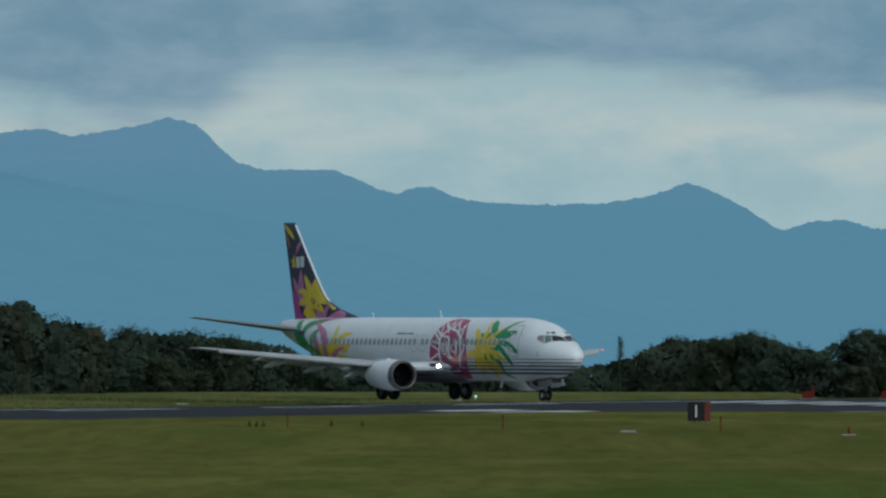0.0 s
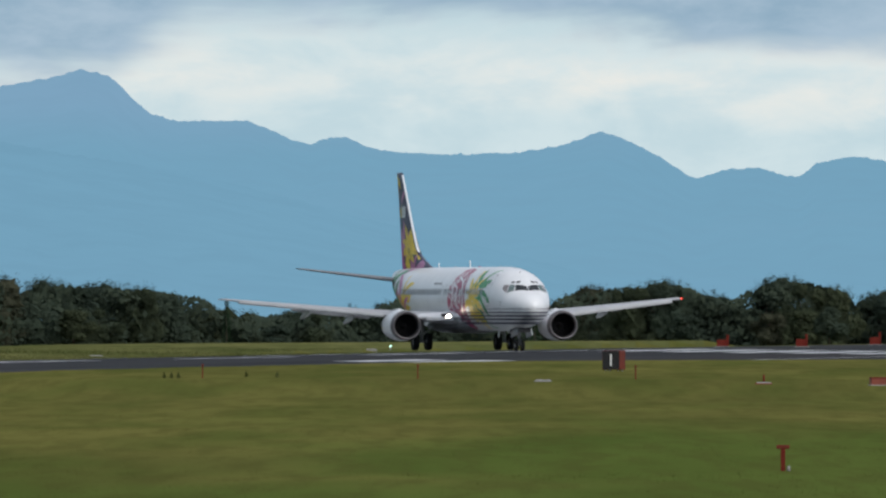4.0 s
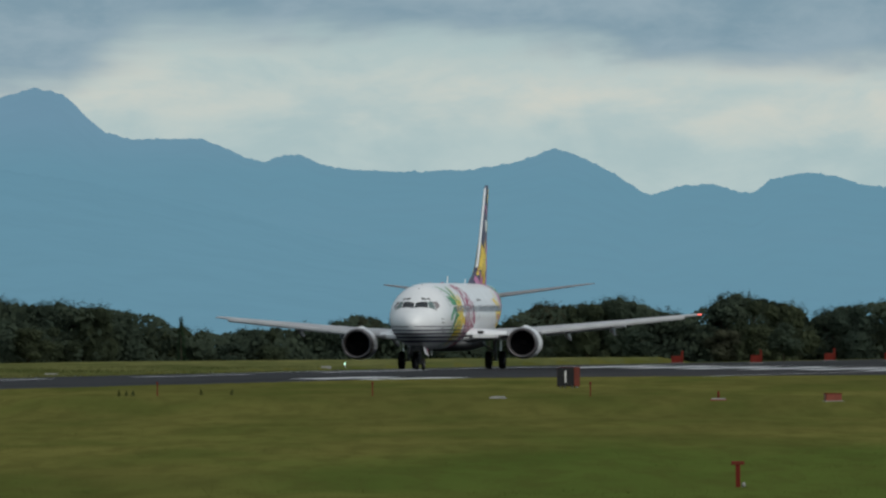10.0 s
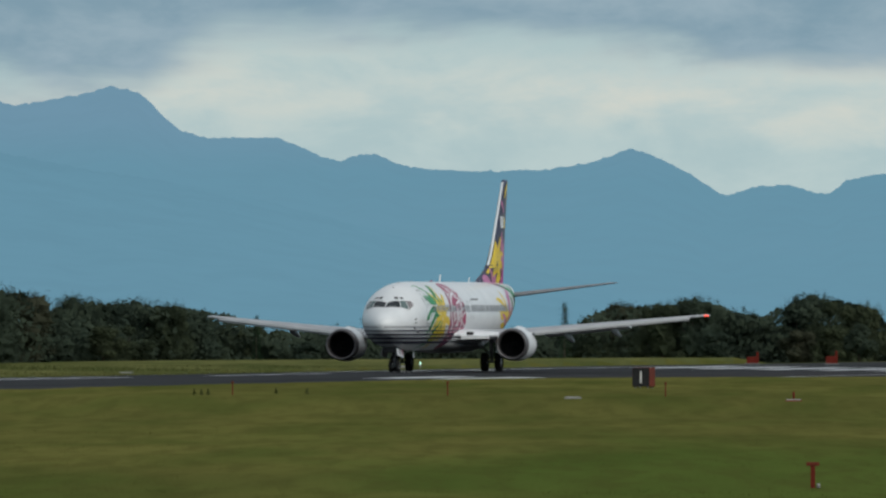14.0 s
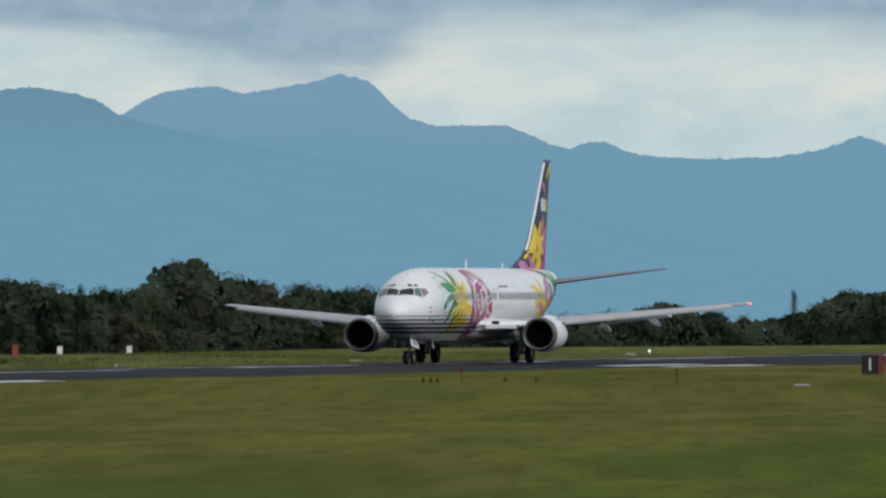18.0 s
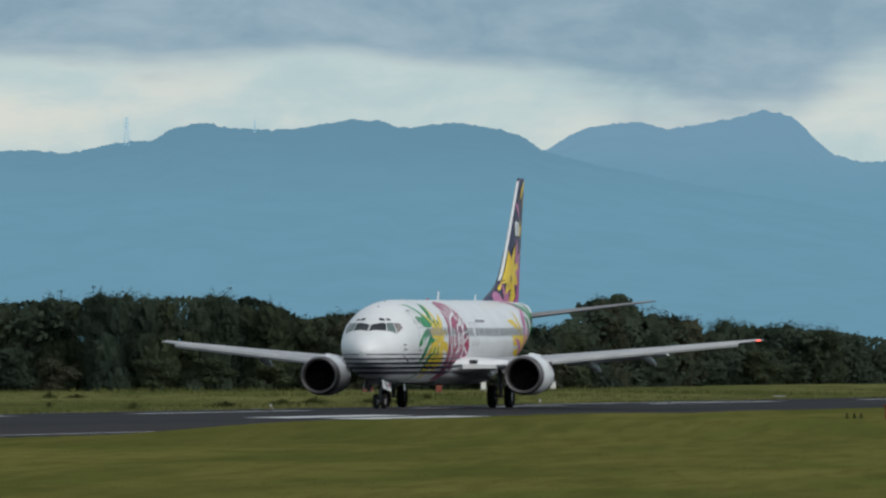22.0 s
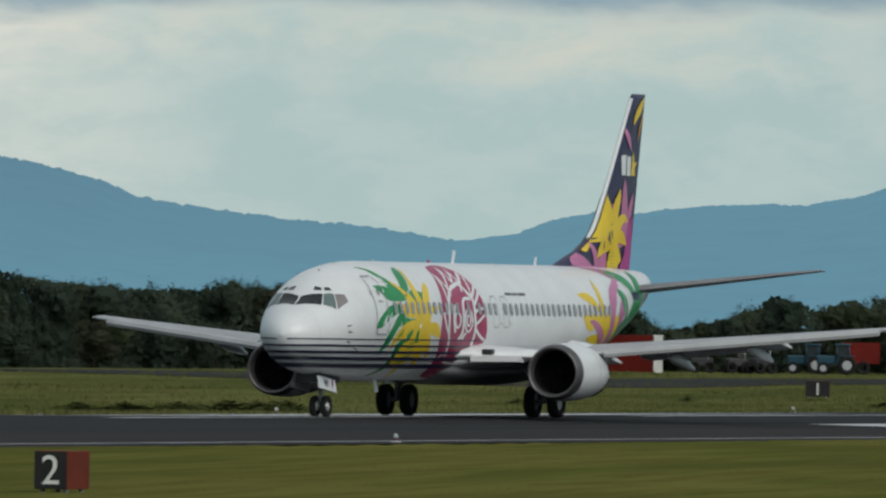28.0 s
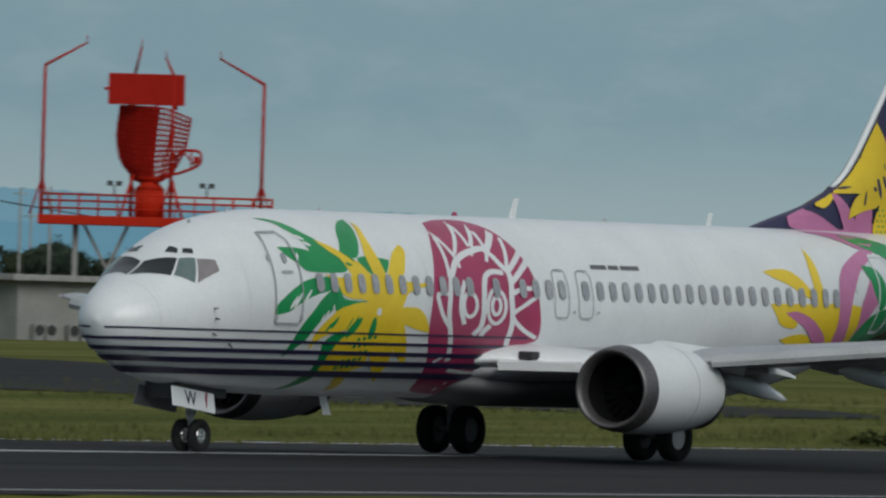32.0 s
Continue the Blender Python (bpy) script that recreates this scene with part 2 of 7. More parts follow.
def asphalt_mat(name, dark, light, brown):
    """Worn asphalt, streaked along the runway, browner towards its near edge."""
    m = bpy.data.materials.new(name)
    m.use_nodes = True
    n = Nodes(m.node_tree)
    t = m.node_tree.nodes
    out, b = t.new("ShaderNodeOutputMaterial"), t.new("ShaderNodeBsdfPrincipled")
    n.link(b.outputs[0], out.inputs[0])
    v = t.new("ShaderNodeNewGeometry").outputs["Position"]
    x, y, z = n.split(v)
    h = radians(-100.95)
    along = n.math("ADD", n.math("MULTIPLY", x, math.cos(h)), n.math("MULTIPLY", y, math.sin(h)))
    across = n.math("ADD", n.math("MULTIPLY", x, -math.sin(h)), n.math("MULTIPLY_ADD", y, math.cos(h), 79.53 * -math.sin(h) - 496.65 * math.cos(h)))
    f = n.noise(n.vec(n.math("MULTIPLY", along, 0.012), n.math("MULTIPLY", across, 0.45), 1.0), 1.0, 4.0, 0.6)
    g = n.noise(v, 1.1, 4.0)
    k = n.span(n.math("ADD", n.math("MULTIPLY", f, 0.7), n.math("MULTIPLY", g, 0.3)), 0.36, 0.64)
    col = n.mix(k, dark, light)
    col = n.mix(n.math("MULTIPLY", n.span(across, 10.0, 17.0), 0.6), col, brown)
    n.link(col, b.inputs["Base Color"])
    b.inputs["Roughness"].default_value, b.inputs["Specular IOR Level"].default_value = 0.9, 0.06
    u = t.new("ShaderNodeBump")
    u.inputs["Strength"].default_value, u.inputs["Distance"].default_value = 0.3, 0.02
    n.link(n.noise(v, 8.0, 4.0), u.inputs["Height"])
    n.link(u.outputs[0], b.inputs["Normal"])
    return m


ASPHALT = asphalt_mat("asphalt", (0.019, 0.020, 0.022), (0.036, 0.037, 0.039), (0.034, 0.030, 0.031))
RUBBERED = paint("rubbered_asphalt", (0.012, 0.012, 0.014), (0.022, 0.022, 0.024), 0.8, scale=0.05, fine=0.8, bump=0.3, spread=0.5, space="World", gloss=0.08)
FADED = paint("faded_line", (0.34, 0.34, 0.34), (0.20, 0.20, 0.20), 0.7, scale=0.3, fine=3, spread=0.6, space="World")
# grey deepened so that the colour itself holds the shade under the hull
SHADEGREY = paint("shade_grey", (0.12, 0.125, 0.135), (0.09, 0.095, 0.10), 0.5, scale=0.6, fine=9)
DULLRED = paint("faded_red", (0.14, 0.020, 0.012), (0.10, 0.014, 0.009), 0.7, gloss=0.1)
TAILGREY = paint("tail_metal", (0.19, 0.20, 0.215), (0.15, 0.155, 0.17), 0.5, 0.0, 0.7, 14)
SLAT = paint("slat_grey", (0.40, 0.41, 0.42), (0.32, 0.33, 0.34), 0.4, scale=0.8, fine=12)
LIP = paint("dull_lip", (0.20, 0.19, 0.195), (0.12, 0.115, 0.12), 0.5, 0.8, 2, 20)
RIMGREY = paint("rim_grey", (0.50, 0.50, 0.50), (0.38, 0.38, 0.38), 0.45, 0.2)
LINE = paint("runway_paint", (0.60, 0.61, 0.62), (0.40, 0.41, 0.42), 0.6, scale=0.3, fine=3, spread=0.6, space="World")
CONCRETE = paint("concrete_wall", (0.27, 0.27, 0.255), (0.21, 0.21, 0.20), 0.8, scale=0.5, fine=6, bump=0.2)
ROOFGREY = paint("roof_edge", (0.30, 0.30, 0.29), (0.22, 0.22, 0.22), 0.7)
BARK = paint("bark", (0.06, 0.045, 0.03), (0.035, 0.028, 0.02), 0.9, scale=3, fine=25, bump=0.5)
# LEAF is lifted and blued so that its colour holds the distance haze
LEAF = paint("hazed_leaf_green", (0.024, 0.035, 0.027), (0.040, 0.053, 0.036), 0.65, scale=0.25, fine=1.8, spread=0.5, rand=0.5, gloss=0.0)
LEAF2 = paint("leaf_olive", (0.028, 0.037, 0.023), (0.047, 0.057, 0.032), 0.65, scale=0.25, fine=1.8, spread=0.5, rand=0.5, gloss=0.0)
LEAF3 = paint("leaf_brown_green", (0.032, 0.036, 0.024), (0.050, 0.053, 0.034), 0.65, scale=0.25, fine=1.8, spread=0.5, rand=0.5, gloss=0.0)
CONIFER = paint("conifer_green", (0.014, 0.030, 0.016), (0.025, 0.044, 0.021), 0.7, scale=0.3, fine=2, spread=0.5, rand=0.4, gloss=0.0)


def grass_mat(name, dark, light, green):
    m = bpy.data.materials.new(name)
    m.use_nodes = True
    n = Nodes(m.node_tree)
    t = m.node_tree.nodes
    out, b = t.new("ShaderNodeOutputMaterial"), t.new("ShaderNodeBsdfPrincipled")
    n.link(b.outputs[0], out.inputs[0])
    p = t.new("ShaderNodeNewGeometry")
    v = p.outputs["Position"]
    x, y, z = n.split(v)
    f = n.span(n.noise(n.vec(n.math("MULTIPLY", x, 0.07), n.math("MULTIPLY", y, 0.014), 5.0), 1.0, 2.0, 0.5, 0.5), 0.34, 0.66)
    g = n.math("ADD", n.math("MULTIPLY", x, 0.028), n.math("MULTIPLY_ADD", y, -0.0055, 2.5))
    g = n.span(n.math("ADD", g, n.math("MULTIPLY_ADD", n.noise(n.vec(n.math("MULTIPLY", x, 0.10), n.math("MULTIPLY", y, 0.012), 2.0), 1.0, 3.0, 0.5, 0.3), 2.8, -1.4)), -0.1, 0.9)
    k = n.span(n.noise(n.vec(n.math("MULTIPLY", x, 0.22), n.math("MULTIPLY", y, 0.02), 0.0), 1.0, 3.0, 0.5, 0.3), 0.40, 0.70)
    m2 = n.span(n.noise(n.vec(n.math("MULTIPLY", x, 0.9), n.math("MULTIPLY", y, 0.06), 7.0), 1.0, 6.0, 0.62, 0.3), 0.40, 0.66)
    col = n.mix(f, dark, light)
    col = n.mix(n.math("MULTIPLY", g, 0.85), col, green)
    col = n.mix(n.math("MULTIPLY", k, 0.5), col, tuple(x * 0.7 for x in green))
    col = n.mix(n.math("MULTIPLY", m2, 0.45), col, tuple(x * 0.62 for x in dark))
    col = n.mix(n.math("MULTIPLY", p.outputs["Random Per Island"], 0.06), col, tuple(x * 1.5 for x in light))
    n.link(col, b.inputs["Base Color"])
    b.inputs["Roughness"].default_value = 0.9
    b.inputs["Specular IOR Level"].default_value = 0.0
    k2 = t.new("ShaderNodeBump")
    k2.inputs["Strength"].default_value, k2.inputs["Distance"].default_value = 0.15, 0.05
    n.link(n.noise(v, 3.0, 4.0), k2.inputs["Height"])
    n.link(k2.outputs[0], b.inputs["Normal"])
    return m


GRASS = grass_mat("meadow_grass", (0.104, 0.105, 0.030), (0.142, 0.136, 0.039), (0.077, 0.115, 0.025))
GRASSFAR = grass_mat("verge_grass", (0.094, 0.104, 0.036), (0.148, 0.149, 0.056), (0.072, 0.104, 0.029))
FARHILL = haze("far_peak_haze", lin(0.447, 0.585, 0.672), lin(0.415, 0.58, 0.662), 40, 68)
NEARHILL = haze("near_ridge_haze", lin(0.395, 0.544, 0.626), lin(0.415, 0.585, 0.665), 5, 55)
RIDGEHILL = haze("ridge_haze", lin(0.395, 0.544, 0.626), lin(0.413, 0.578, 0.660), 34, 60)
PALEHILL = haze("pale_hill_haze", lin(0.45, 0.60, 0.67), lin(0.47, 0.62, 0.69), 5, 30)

# ================= mesh helpers =================


def mesh(name, verts, faces, smooth=False):
    me = bpy.data.meshes.new(name)
    me.from_pydata([tuple(v) for v in verts], [], [tuple(f) for f in faces])
    if smooth:
        me.polygons.foreach_set("use_smooth", [True] * len(me.polygons))
    me.update()
    return me


def obj(name, me, material, parent=None, m=None, label="", category="", kind="", group=""):
    if isinstance(me, bmesh.types.BMesh):
        b, me = me, bpy.data.meshes.new(name)
        b.to_mesh(me)
        b.free()
    if material and not me.materials:
        me.materials.append(material)
    ob = new(name, me)
    if parent:
        ob.parent = parent
    if m is not None:
        ob.matrix_basis = m
    return tagged(ob, label, category, group, kind)


def part(name, me, material, parent, label="", m=None):
    return obj(name, me, material, parent, m, label)


def empty(name, m, label, category, group=""):
    ob = new(name)
    ob.empty_display_size = 0.2
    ob.matrix_basis = m
    return tagged(ob, label, category, group)


def box(x0, x1, y0, y1, z0, z1, bevel=0.0):
    b = bmesh.new()
    bmesh.ops.create_cube(b, size=1.0)
    for v in b.verts:
        v.co = Vector(((x0 + x1) / 2 + v.co.x * (x1 - x0), (y0 + y1) / 2 + v.co.y * (y1 - y0), (z0 + z1) / 2 + v.co.z * (z1 - z0)))
    if bevel:
        bmesh.ops.bevel(b, geom=b.edges[:], offset=bevel, segments=2, affect="EDGES", profile=0.5)
    return b


def rod(p, q, r, r2=None, n=10):
    """A round bar from p to q."""
    p, q = Vector(p), Vector(q)
    b = bmesh.new()
    d = q - p
    bmesh.ops.create_cone(b, cap_ends=True, segments=n, radius1=r, radius2=r if r2 is None else r2, depth=d.length,
                          matrix=Matrix.Translation((p + q) / 2) @ d.to_track_quat("Z", "Y").to_matrix().to_4x4())
    for f in b.faces:
        f.smooth = len(f.verts) == 4
    return b


def join(*bms):
    out = bmesh.new()
    for b in bms:
        me = bpy.data.meshes.new("tmp")
        b.to_mesh(me)
        b.free()
        out.from_mesh(me)
        bpy.data.meshes.remove(me)
    return out


def loft(rings, close=True, cap=(False, False), smooth=True):
    """A skin over rings of equal point counts."""
    n = len(rings[0])
    verts = [p for r in rings for p in r]
    faces = []
    for i in range(len(rings) - 1):
        for j in range(n if close else n - 1):
            k = (j + 1) % n
            faces.append((i * n + j, i * n + k, (i + 1) * n + k, (i + 1) * n + j))
    if cap[0]:
        faces.append(tuple(reversed(range(n))))
    if cap[1]:
        faces.append(tuple((len(rings) - 1) * n + j for j in range(n)))
    return mesh("skin", verts, faces, smooth)


def curve_at(x, table):
    """Smooth (monotone cubic) value of a table of (x, y) at x."""
    xs = [p[0] for p in table]
    ys = [p[1] for p in table]
    if x <= xs[0]:
        return ys[0]
    if x >= xs[-1]:
        return ys[-1]
    i = max(k for k in range(len(xs)) if xs[k] <= x)
    i = min(i, len(xs) - 2)

    def slope(k):
        if k <= 0 or k >= len(xs) - 1:
            return (ys[min(k + 1, len(xs) - 1)] - ys[max(k - 1, 0)]) / (xs[min(k + 1, len(xs) - 1)] - xs[max(k - 1, 0)])
        a, b = (ys[k] - ys[k - 1]) / (xs[k] - xs[k - 1]), (ys[k + 1] - ys[k]) / (xs[k + 1] - xs[k])
        return 0.0 if a * b <= 0 else 2 * a * b / (a + b)
    h = xs[i + 1] - xs[i]
    t = (x - xs[i]) / h
    m0, m1 = slope(i) * h, slope(i + 1) * h
    return (2 * t ** 3 - 3 * t ** 2 + 1) * ys[i] + (t ** 3 - 2 * t ** 2 + t) * m0 + (-2 * t ** 3 + 3 * t ** 2) * ys[i + 1] + (t ** 3 - t ** 2) * m1


def step(x, a, b):
    t = min(1.0, max(0.0, (x - a) / (b - a)))
    return t * t * (3 - 2 * t)

# ================= ground, runway =================
# the airfield's own axes: along the runway (in the direction of take-off) and across it (towards the camera)
HEAD = radians(-100.95)
ALONG, ACROSS = Vector((math.cos(HEAD), math.sin(HEAD), 0)), Vector((-math.sin(HEAD), math.cos(HEAD), 0))
ORIGIN = Vector((-79.53, 496.65, 0))


def field(a, c, z=0.0):
    return ORIGIN + ALONG * a + ACROSS * c + Vector((0, 0, z))


def airfield(x, y):
    v = Vector((x, y, 0)) - ORIGIN
    return v.dot(ALONG), v.dot(ACROSS)


def polar(az, d, z=0.0):
    return Vector((math.sin(radians(az)) * d, math.cos(radians(az)) * d, z))


NEAR, FAR = 23.9, -27.6


def fall(a, c=0.0):
    """The runway falls a little towards its middle."""
    return -0.0011 * max(0.0, min(a - 2.6 * abs(c), 300.0) - 45.0)


THRESH = -480.0
CREST = [(-30, 990), (-23, 985), (-21.5, 990), (-20, 1080), (-18, 1150), (-16.5, 1020), (-15, 960), (-13.3, 900), (-12.3, 850), (-11, 890), (-9, 980), (-7.6, 1035), (-6, 990), (-4.2, 970),
         (-2.6, 985), (-1.5, 1090), (0, 1130), (3, 1120), (10, 1120)]


def paved(a):
    """Reach of the pavement on the camera's side and on the far side."""
    near = NEAR + 24.0 * step(a, -250, -300)
    return near, FAR


def rise(x, y):
    """Height of the ground."""
    a, c = airfield(x, y)
    d = math.hypot(x, y)
    az = math.degrees(math.atan2(x, y))
    near, far = paved(a)
    if far <= c <= near:
        z = -0.0137 * min(abs(c), 25.2)
    elif c > near:
        bank = 0.49 * step(a, -62, -100) * (1 - 0.35 * step(a, -260, -330))
        z = -0.34 + bank * step(c, near, near + 5) - 0.10 * step(c, near + 25, near + 70) - 0.25 * step(c, 90, 150)
        z += 0.06 * noise.noise((x * 0.05, y * 0.05, 0)) + 0.01 * noise.noise((x * 0.3, y * 0.3, 3)) if d < 700 else 0.0
    else:
        z = -0.33 - 0.05 * step(-c, 24, 60) + 0.08 * noise.noise((x * 0.03, y * 0.03, 7))
        if abs(az) < 60:
            k = curve_at(az, CREST)
            z += 0.40 * step(d, 0.80 * k, k)
    z += fall(a, min(abs(c), 25.0))
    if d > 700 and abs(az) < 60:
        k = curve_at(az, CREST)
        z -= 4.0 * step(d, k + 4, k + 45)
    return z


def build_ground():
    az_in = [-25 + i * 0.125 for i in range(int(29 / 0.125) + 1)]
    az_out = [4 + (335 - 4) * (i / 60) for i in range(1, 60)]
    azs = [a for a in az_in] + az_out
    ds = [0.0, 20, 60, 120, 180, 220]
    while ds[-1] < 1250:
        ds.append(ds[-1] + (1.2 if ds[-1] < 640 else 2.0 if ds[-1] < 900 else 5.0))
    ds += [1350, 1500, 1800, 2300, 3000, 3800, 4800]
    verts, faces = [(0, 0, rise(0, 0))], []
    n = len(azs)
    for d in ds[1:]:
        for a in azs:
            x, y = math.sin(radians(a)) * d, math.cos(radians(a)) * d
            ac = airfield(x, y)
            near, far = paved(ac[0])
            under = 0.12 if far + 0.6 < ac[1] < near - 0.6 and -620 < ac[0] < 900 else 0.0
            verts.append((x, y, rise(x, y) - under))
    for j in range(n):
        faces.append((0, 1 + (j + 1) % n, 1 + j))
    for i in range(len(ds) - 2):
        for j in range(n):
            k = (j + 1) % n
            faces.append((1 + i * n + j, 1 + i * n + k, 1 + (i + 1) * n + k, 1 + (i + 1) * n + j))
    me = mesh("ground", verts, faces, True)
    me.materials.append(GRASS)
    me.materials.append(GRASSFAR)
    # rougher, paler grass beyond the runway
    for p in me.polygons:
        if airfield(p.center.x, p.center.y)[1] < FAR and p.center.y > 0:
            p.material_index = 1
    obj("ground", me, None, label="olive and green mown airfield grass, uneven", category="grass", kind="structure")


def strip(name, a0, a1, c0, c1, material, lift, label, category, da=8.0, dc=2.6, near_edge=False, kind="structure", parent=None):
    """A sheet that lies on the crowned pavement."""
    na, nc = max(1, round((a1 - a0) / da)), max(1, round((c1 - c0) / dc))
    verts, faces = [], []
    for i in range(na + 1):
        a = a0 + (a1 - a0) * i / na
        hi = paved(a)[0] if near_edge else c1
        for j in range(nc + 1):
            c = c0 + (hi - c0) * j / nc
            verts.append(tuple(field(a, c, -0.0137 * min(abs(c), 25.2) + fall(a, c) + lift)))
    for i in range(na):
        for j in range(nc):
            k = i * (nc + 1) + j
            faces.append((k, k + nc + 1, k + nc + 2, k + 1))
    return obj(name, mesh(name, verts, faces, True), material, parent, label=label, category=category, kind=kind)


def build_runway():
    strip("runway", -600, 860, FAR, NEAR, ASPHALT, 0.0, "grey grooved asphalt runway with a crowned surface", "runway", near_edge=True)
    strip("rubber_lane", -440, 620, -7.5, 7.5, RUBBERED, 0.004, "dark rubber-stained wheel lane on the runway", "runway")
    lines = [("edge_line", -478, 850, 21.7, 22.2), ("edge_line", -478, 850, -26.0, -25.3)]
    for s in (1, -1):
        for c0, c1, a0, a1 in ((9.5, 19.5, -82, -20), (6.8, 9.0, 121, 144), (10.3, 12.4, 121, 144), (8.0, 10.0, -191, -168), (11.5, 13.5, -191, -168), (9.0, 11.0, -349, -326), (12.5, 14.5, -349, -326), (16.0, 18.0, -349, -326),
                               (9.5, 11.3, 270, 292)):
            lines.append(("marking", a0, a1, c0 if s > 0 else -c1, c1 if s > 0 else -c0))
        for k in range(6):
            lines.append(("threshold_bar", THRESH + 6, THRESH + 36, s * (3.6 * k + 2.0) - 0.9, s * (3.6 * k + 2.0) + 0.9))
    for k in range(24):
        lines.append(("centre_dash", -410 + 50 * k, -380 + 50 * k, -0.45, 0.45))
    lines.append(("threshold_line", THRESH - 1, THRESH + 1, -21.0, 21.0))
    for name, a0, a1, c0, c1 in lines:
        strip(name, a0, a1, c0, c1, FADED if name == "edge_line" and c0 > 0 else LINE, 0.010, "worn white painted runway " + name.replace("_", " "), "road marking", da=10, dc=3)


# ================= hills =================
PEAKS_FAR = [(-2.9, 0.60), (-2.33, 0.705), (-2.26, 0.747), (-2.15, 0.789), (-2.0, 0.801), (-1.88, 0.778), (-1.79, 0.791), (-1.64, 0.818), (-1.54, 0.843), (-1.43, 0.818), (-1.34, 0.734), (-1.27, 0.685),
             (-1.17, 0.656), (-0.94, 0.655), (-0.86, 0.633), (-0.70, 0.570), (-0.61, 0.595), (-0.55, 0.59), (-0.47, 0.556), (-0.33, 0.537), (-0.16, 0.530), (0.04, 0.537), (0.23, 0.565), (0.38, 0.609),
             (0.49, 0.571), (0.56, 0.536), (0.65, 0.479), (0.73, 0.445), (0.83, 0.470), (0.93, 0.477), (1.10, 0.447), (1.17, 0.497), (1.34, 0.516), (1.42, 0.499), (1.55, 0.469), (2.2, 0.42), (4, 0.40)]
RIDGE_RIGHT = [(-8.66, 0.297), (-8.43, 0.328), (-8.31, 0.376), (-8.17, 0.405), (-8.09, 0.420), (-7.99, 0.405), (-7.86, 0.427), (-7.57, 0.445), (-7.41, 0.446), (-7.18, 0.481), (-7.01, 0.534), (-6.87, 0.561), (-6.72, 0.556),
               (-6.50, 0.613), (-6.27, 0.676), (-6.17, 0.687), (-6.03, 0.643), (-5.90, 0.664), (-5.77, 0.671), (-5.65, 0.658), (-5.51, 0.617), (-5.40, 0.630), (-5.02, 0.619), (-4.73, 0.632), (-4.48, 0.681),
               (-4.24, 0.704), (-4.11, 0.692), (-3.90, 0.731), (-3.79, 0.738), (-3.70, 0.781), (-3.60, 0.804), (-3.48, 0.782), (-3.27, 0.778), (-3.15, 0.801), (-2.96, 0.811), (-2.86, 0.786), (-2.66, 0.801),
               (-2.53, 0.780), (-2.42, 0.749), (-2.35, 0.703), (-1.92, 0.599), (-1.59, 0.537), (-1.18, 0.47), (-0.5, 0.30), (0.3, 0.1)]
RIDGE_LEFT = [(-17.6, 0.33), (-17.19, 0.374), (-17.11, 0.361), (-17.01, 0.372), (-16.88, 0.387), (-16.76, 0.363), (-16.63, 0.361), (-16.49, 0.379), (-16.30, 0.43), (-15.95, 0.505), (-15.81, 0.580), (-15.65, 0.632), (-15.52, 0.612),
              (-15.38, 0.582), (-15.23, 0.603), (-15.13, 0.632), (-14.97, 0.642), (-14.68, 0.602), (-14.58, 0.631), (-14.47, 0.685), (-14.35, 0.702), (-14.08, 0.703), (-14.00, 0.690), (-13.81, 0.702), (-13.71, 0.730),
              (-13.52, 0.723), (-13.28, 0.684), (-13.10, 0.633), (-13.03, 0.645), (-12.76, 0.608), (-12.60, 0.630), (-12.44, 0.635), (-12.17, 0.629), (-12.04, 0.603), (-11.85, 0.628), (-11.58, 0.613), (-11.38, 0.568),
              (-11.02, 0.519), (-10.74, 0.566), (-10.53, 0.603), (-10.38, 0.593), (-10.05, 0.526), (-9.76, 0.434), (-9.26, 0.370), (-9.03, 0.350), (-8.66, 0.30), (-7.5, 0.12)]
HILL_END = [(-26, 0.45), (-23.5, 0.30), (-22.2, 0.24), (-21.0, 0.315), (-20.75, 0.315), (-20.53, 0.245), (-20.3, 0.18), (-19.6, 0.15), (-18.5, 0.18), (-17.2, 0.25)]
PALE_END = [(-26, 0.40), (-22.0, 0.36), (-21.5, 0.32), (-21.0, 0.31), (-20.5, 0.28), (-20.2, 0.25), (-19.5, 0.2), (-18.0, 0.2)]


def hill(name, profile, dist, material, label, rough=0.007, stepaz=0.008):
    az0, az1 = profile[0][0], profile[-1][0]
    n = int((az1 - az0) / stepaz)
    rows = 10
    verts, faces = [], []
    for i in range(n + 1):
        a = az0 + (az1 - az0) * i / n
        e = curve_at(a, profile) + rough * noise.noise((a * 9, 0, 1)) + rough * 0.9 * noise.noise((a * 31, 0, 2)) + rough * 0.8 * noise.noise((a * 75, 0, 5))
        top = dist * math.tan(radians(e)) + CAMERA_HEIGHT
        for j in range(rows + 1):
            f = j / rows
            d = dist - 450 * f + 25 * noise.noise((a * 4, f * 5, 3)) * f
            z = top * (1 - f ** 1.15) - 8 * f
            verts.append(tuple(polar(a, d, z)))
        verts.append(tuple(polar(a, dist + 180, -8)))
    r = rows + 2
    order = [rows + 1] + list(range(rows + 1))
    for i in range(n):
        for j in range(rows + 1):
            p, q = order[j], order[j + 1]
            faces.append((i * r + p, i * r + q, (i + 1) * r + q, (i + 1) * r + p))
    obj(name, mesh(name, verts, faces, True), material, label=label, category="mountain", kind="structure")


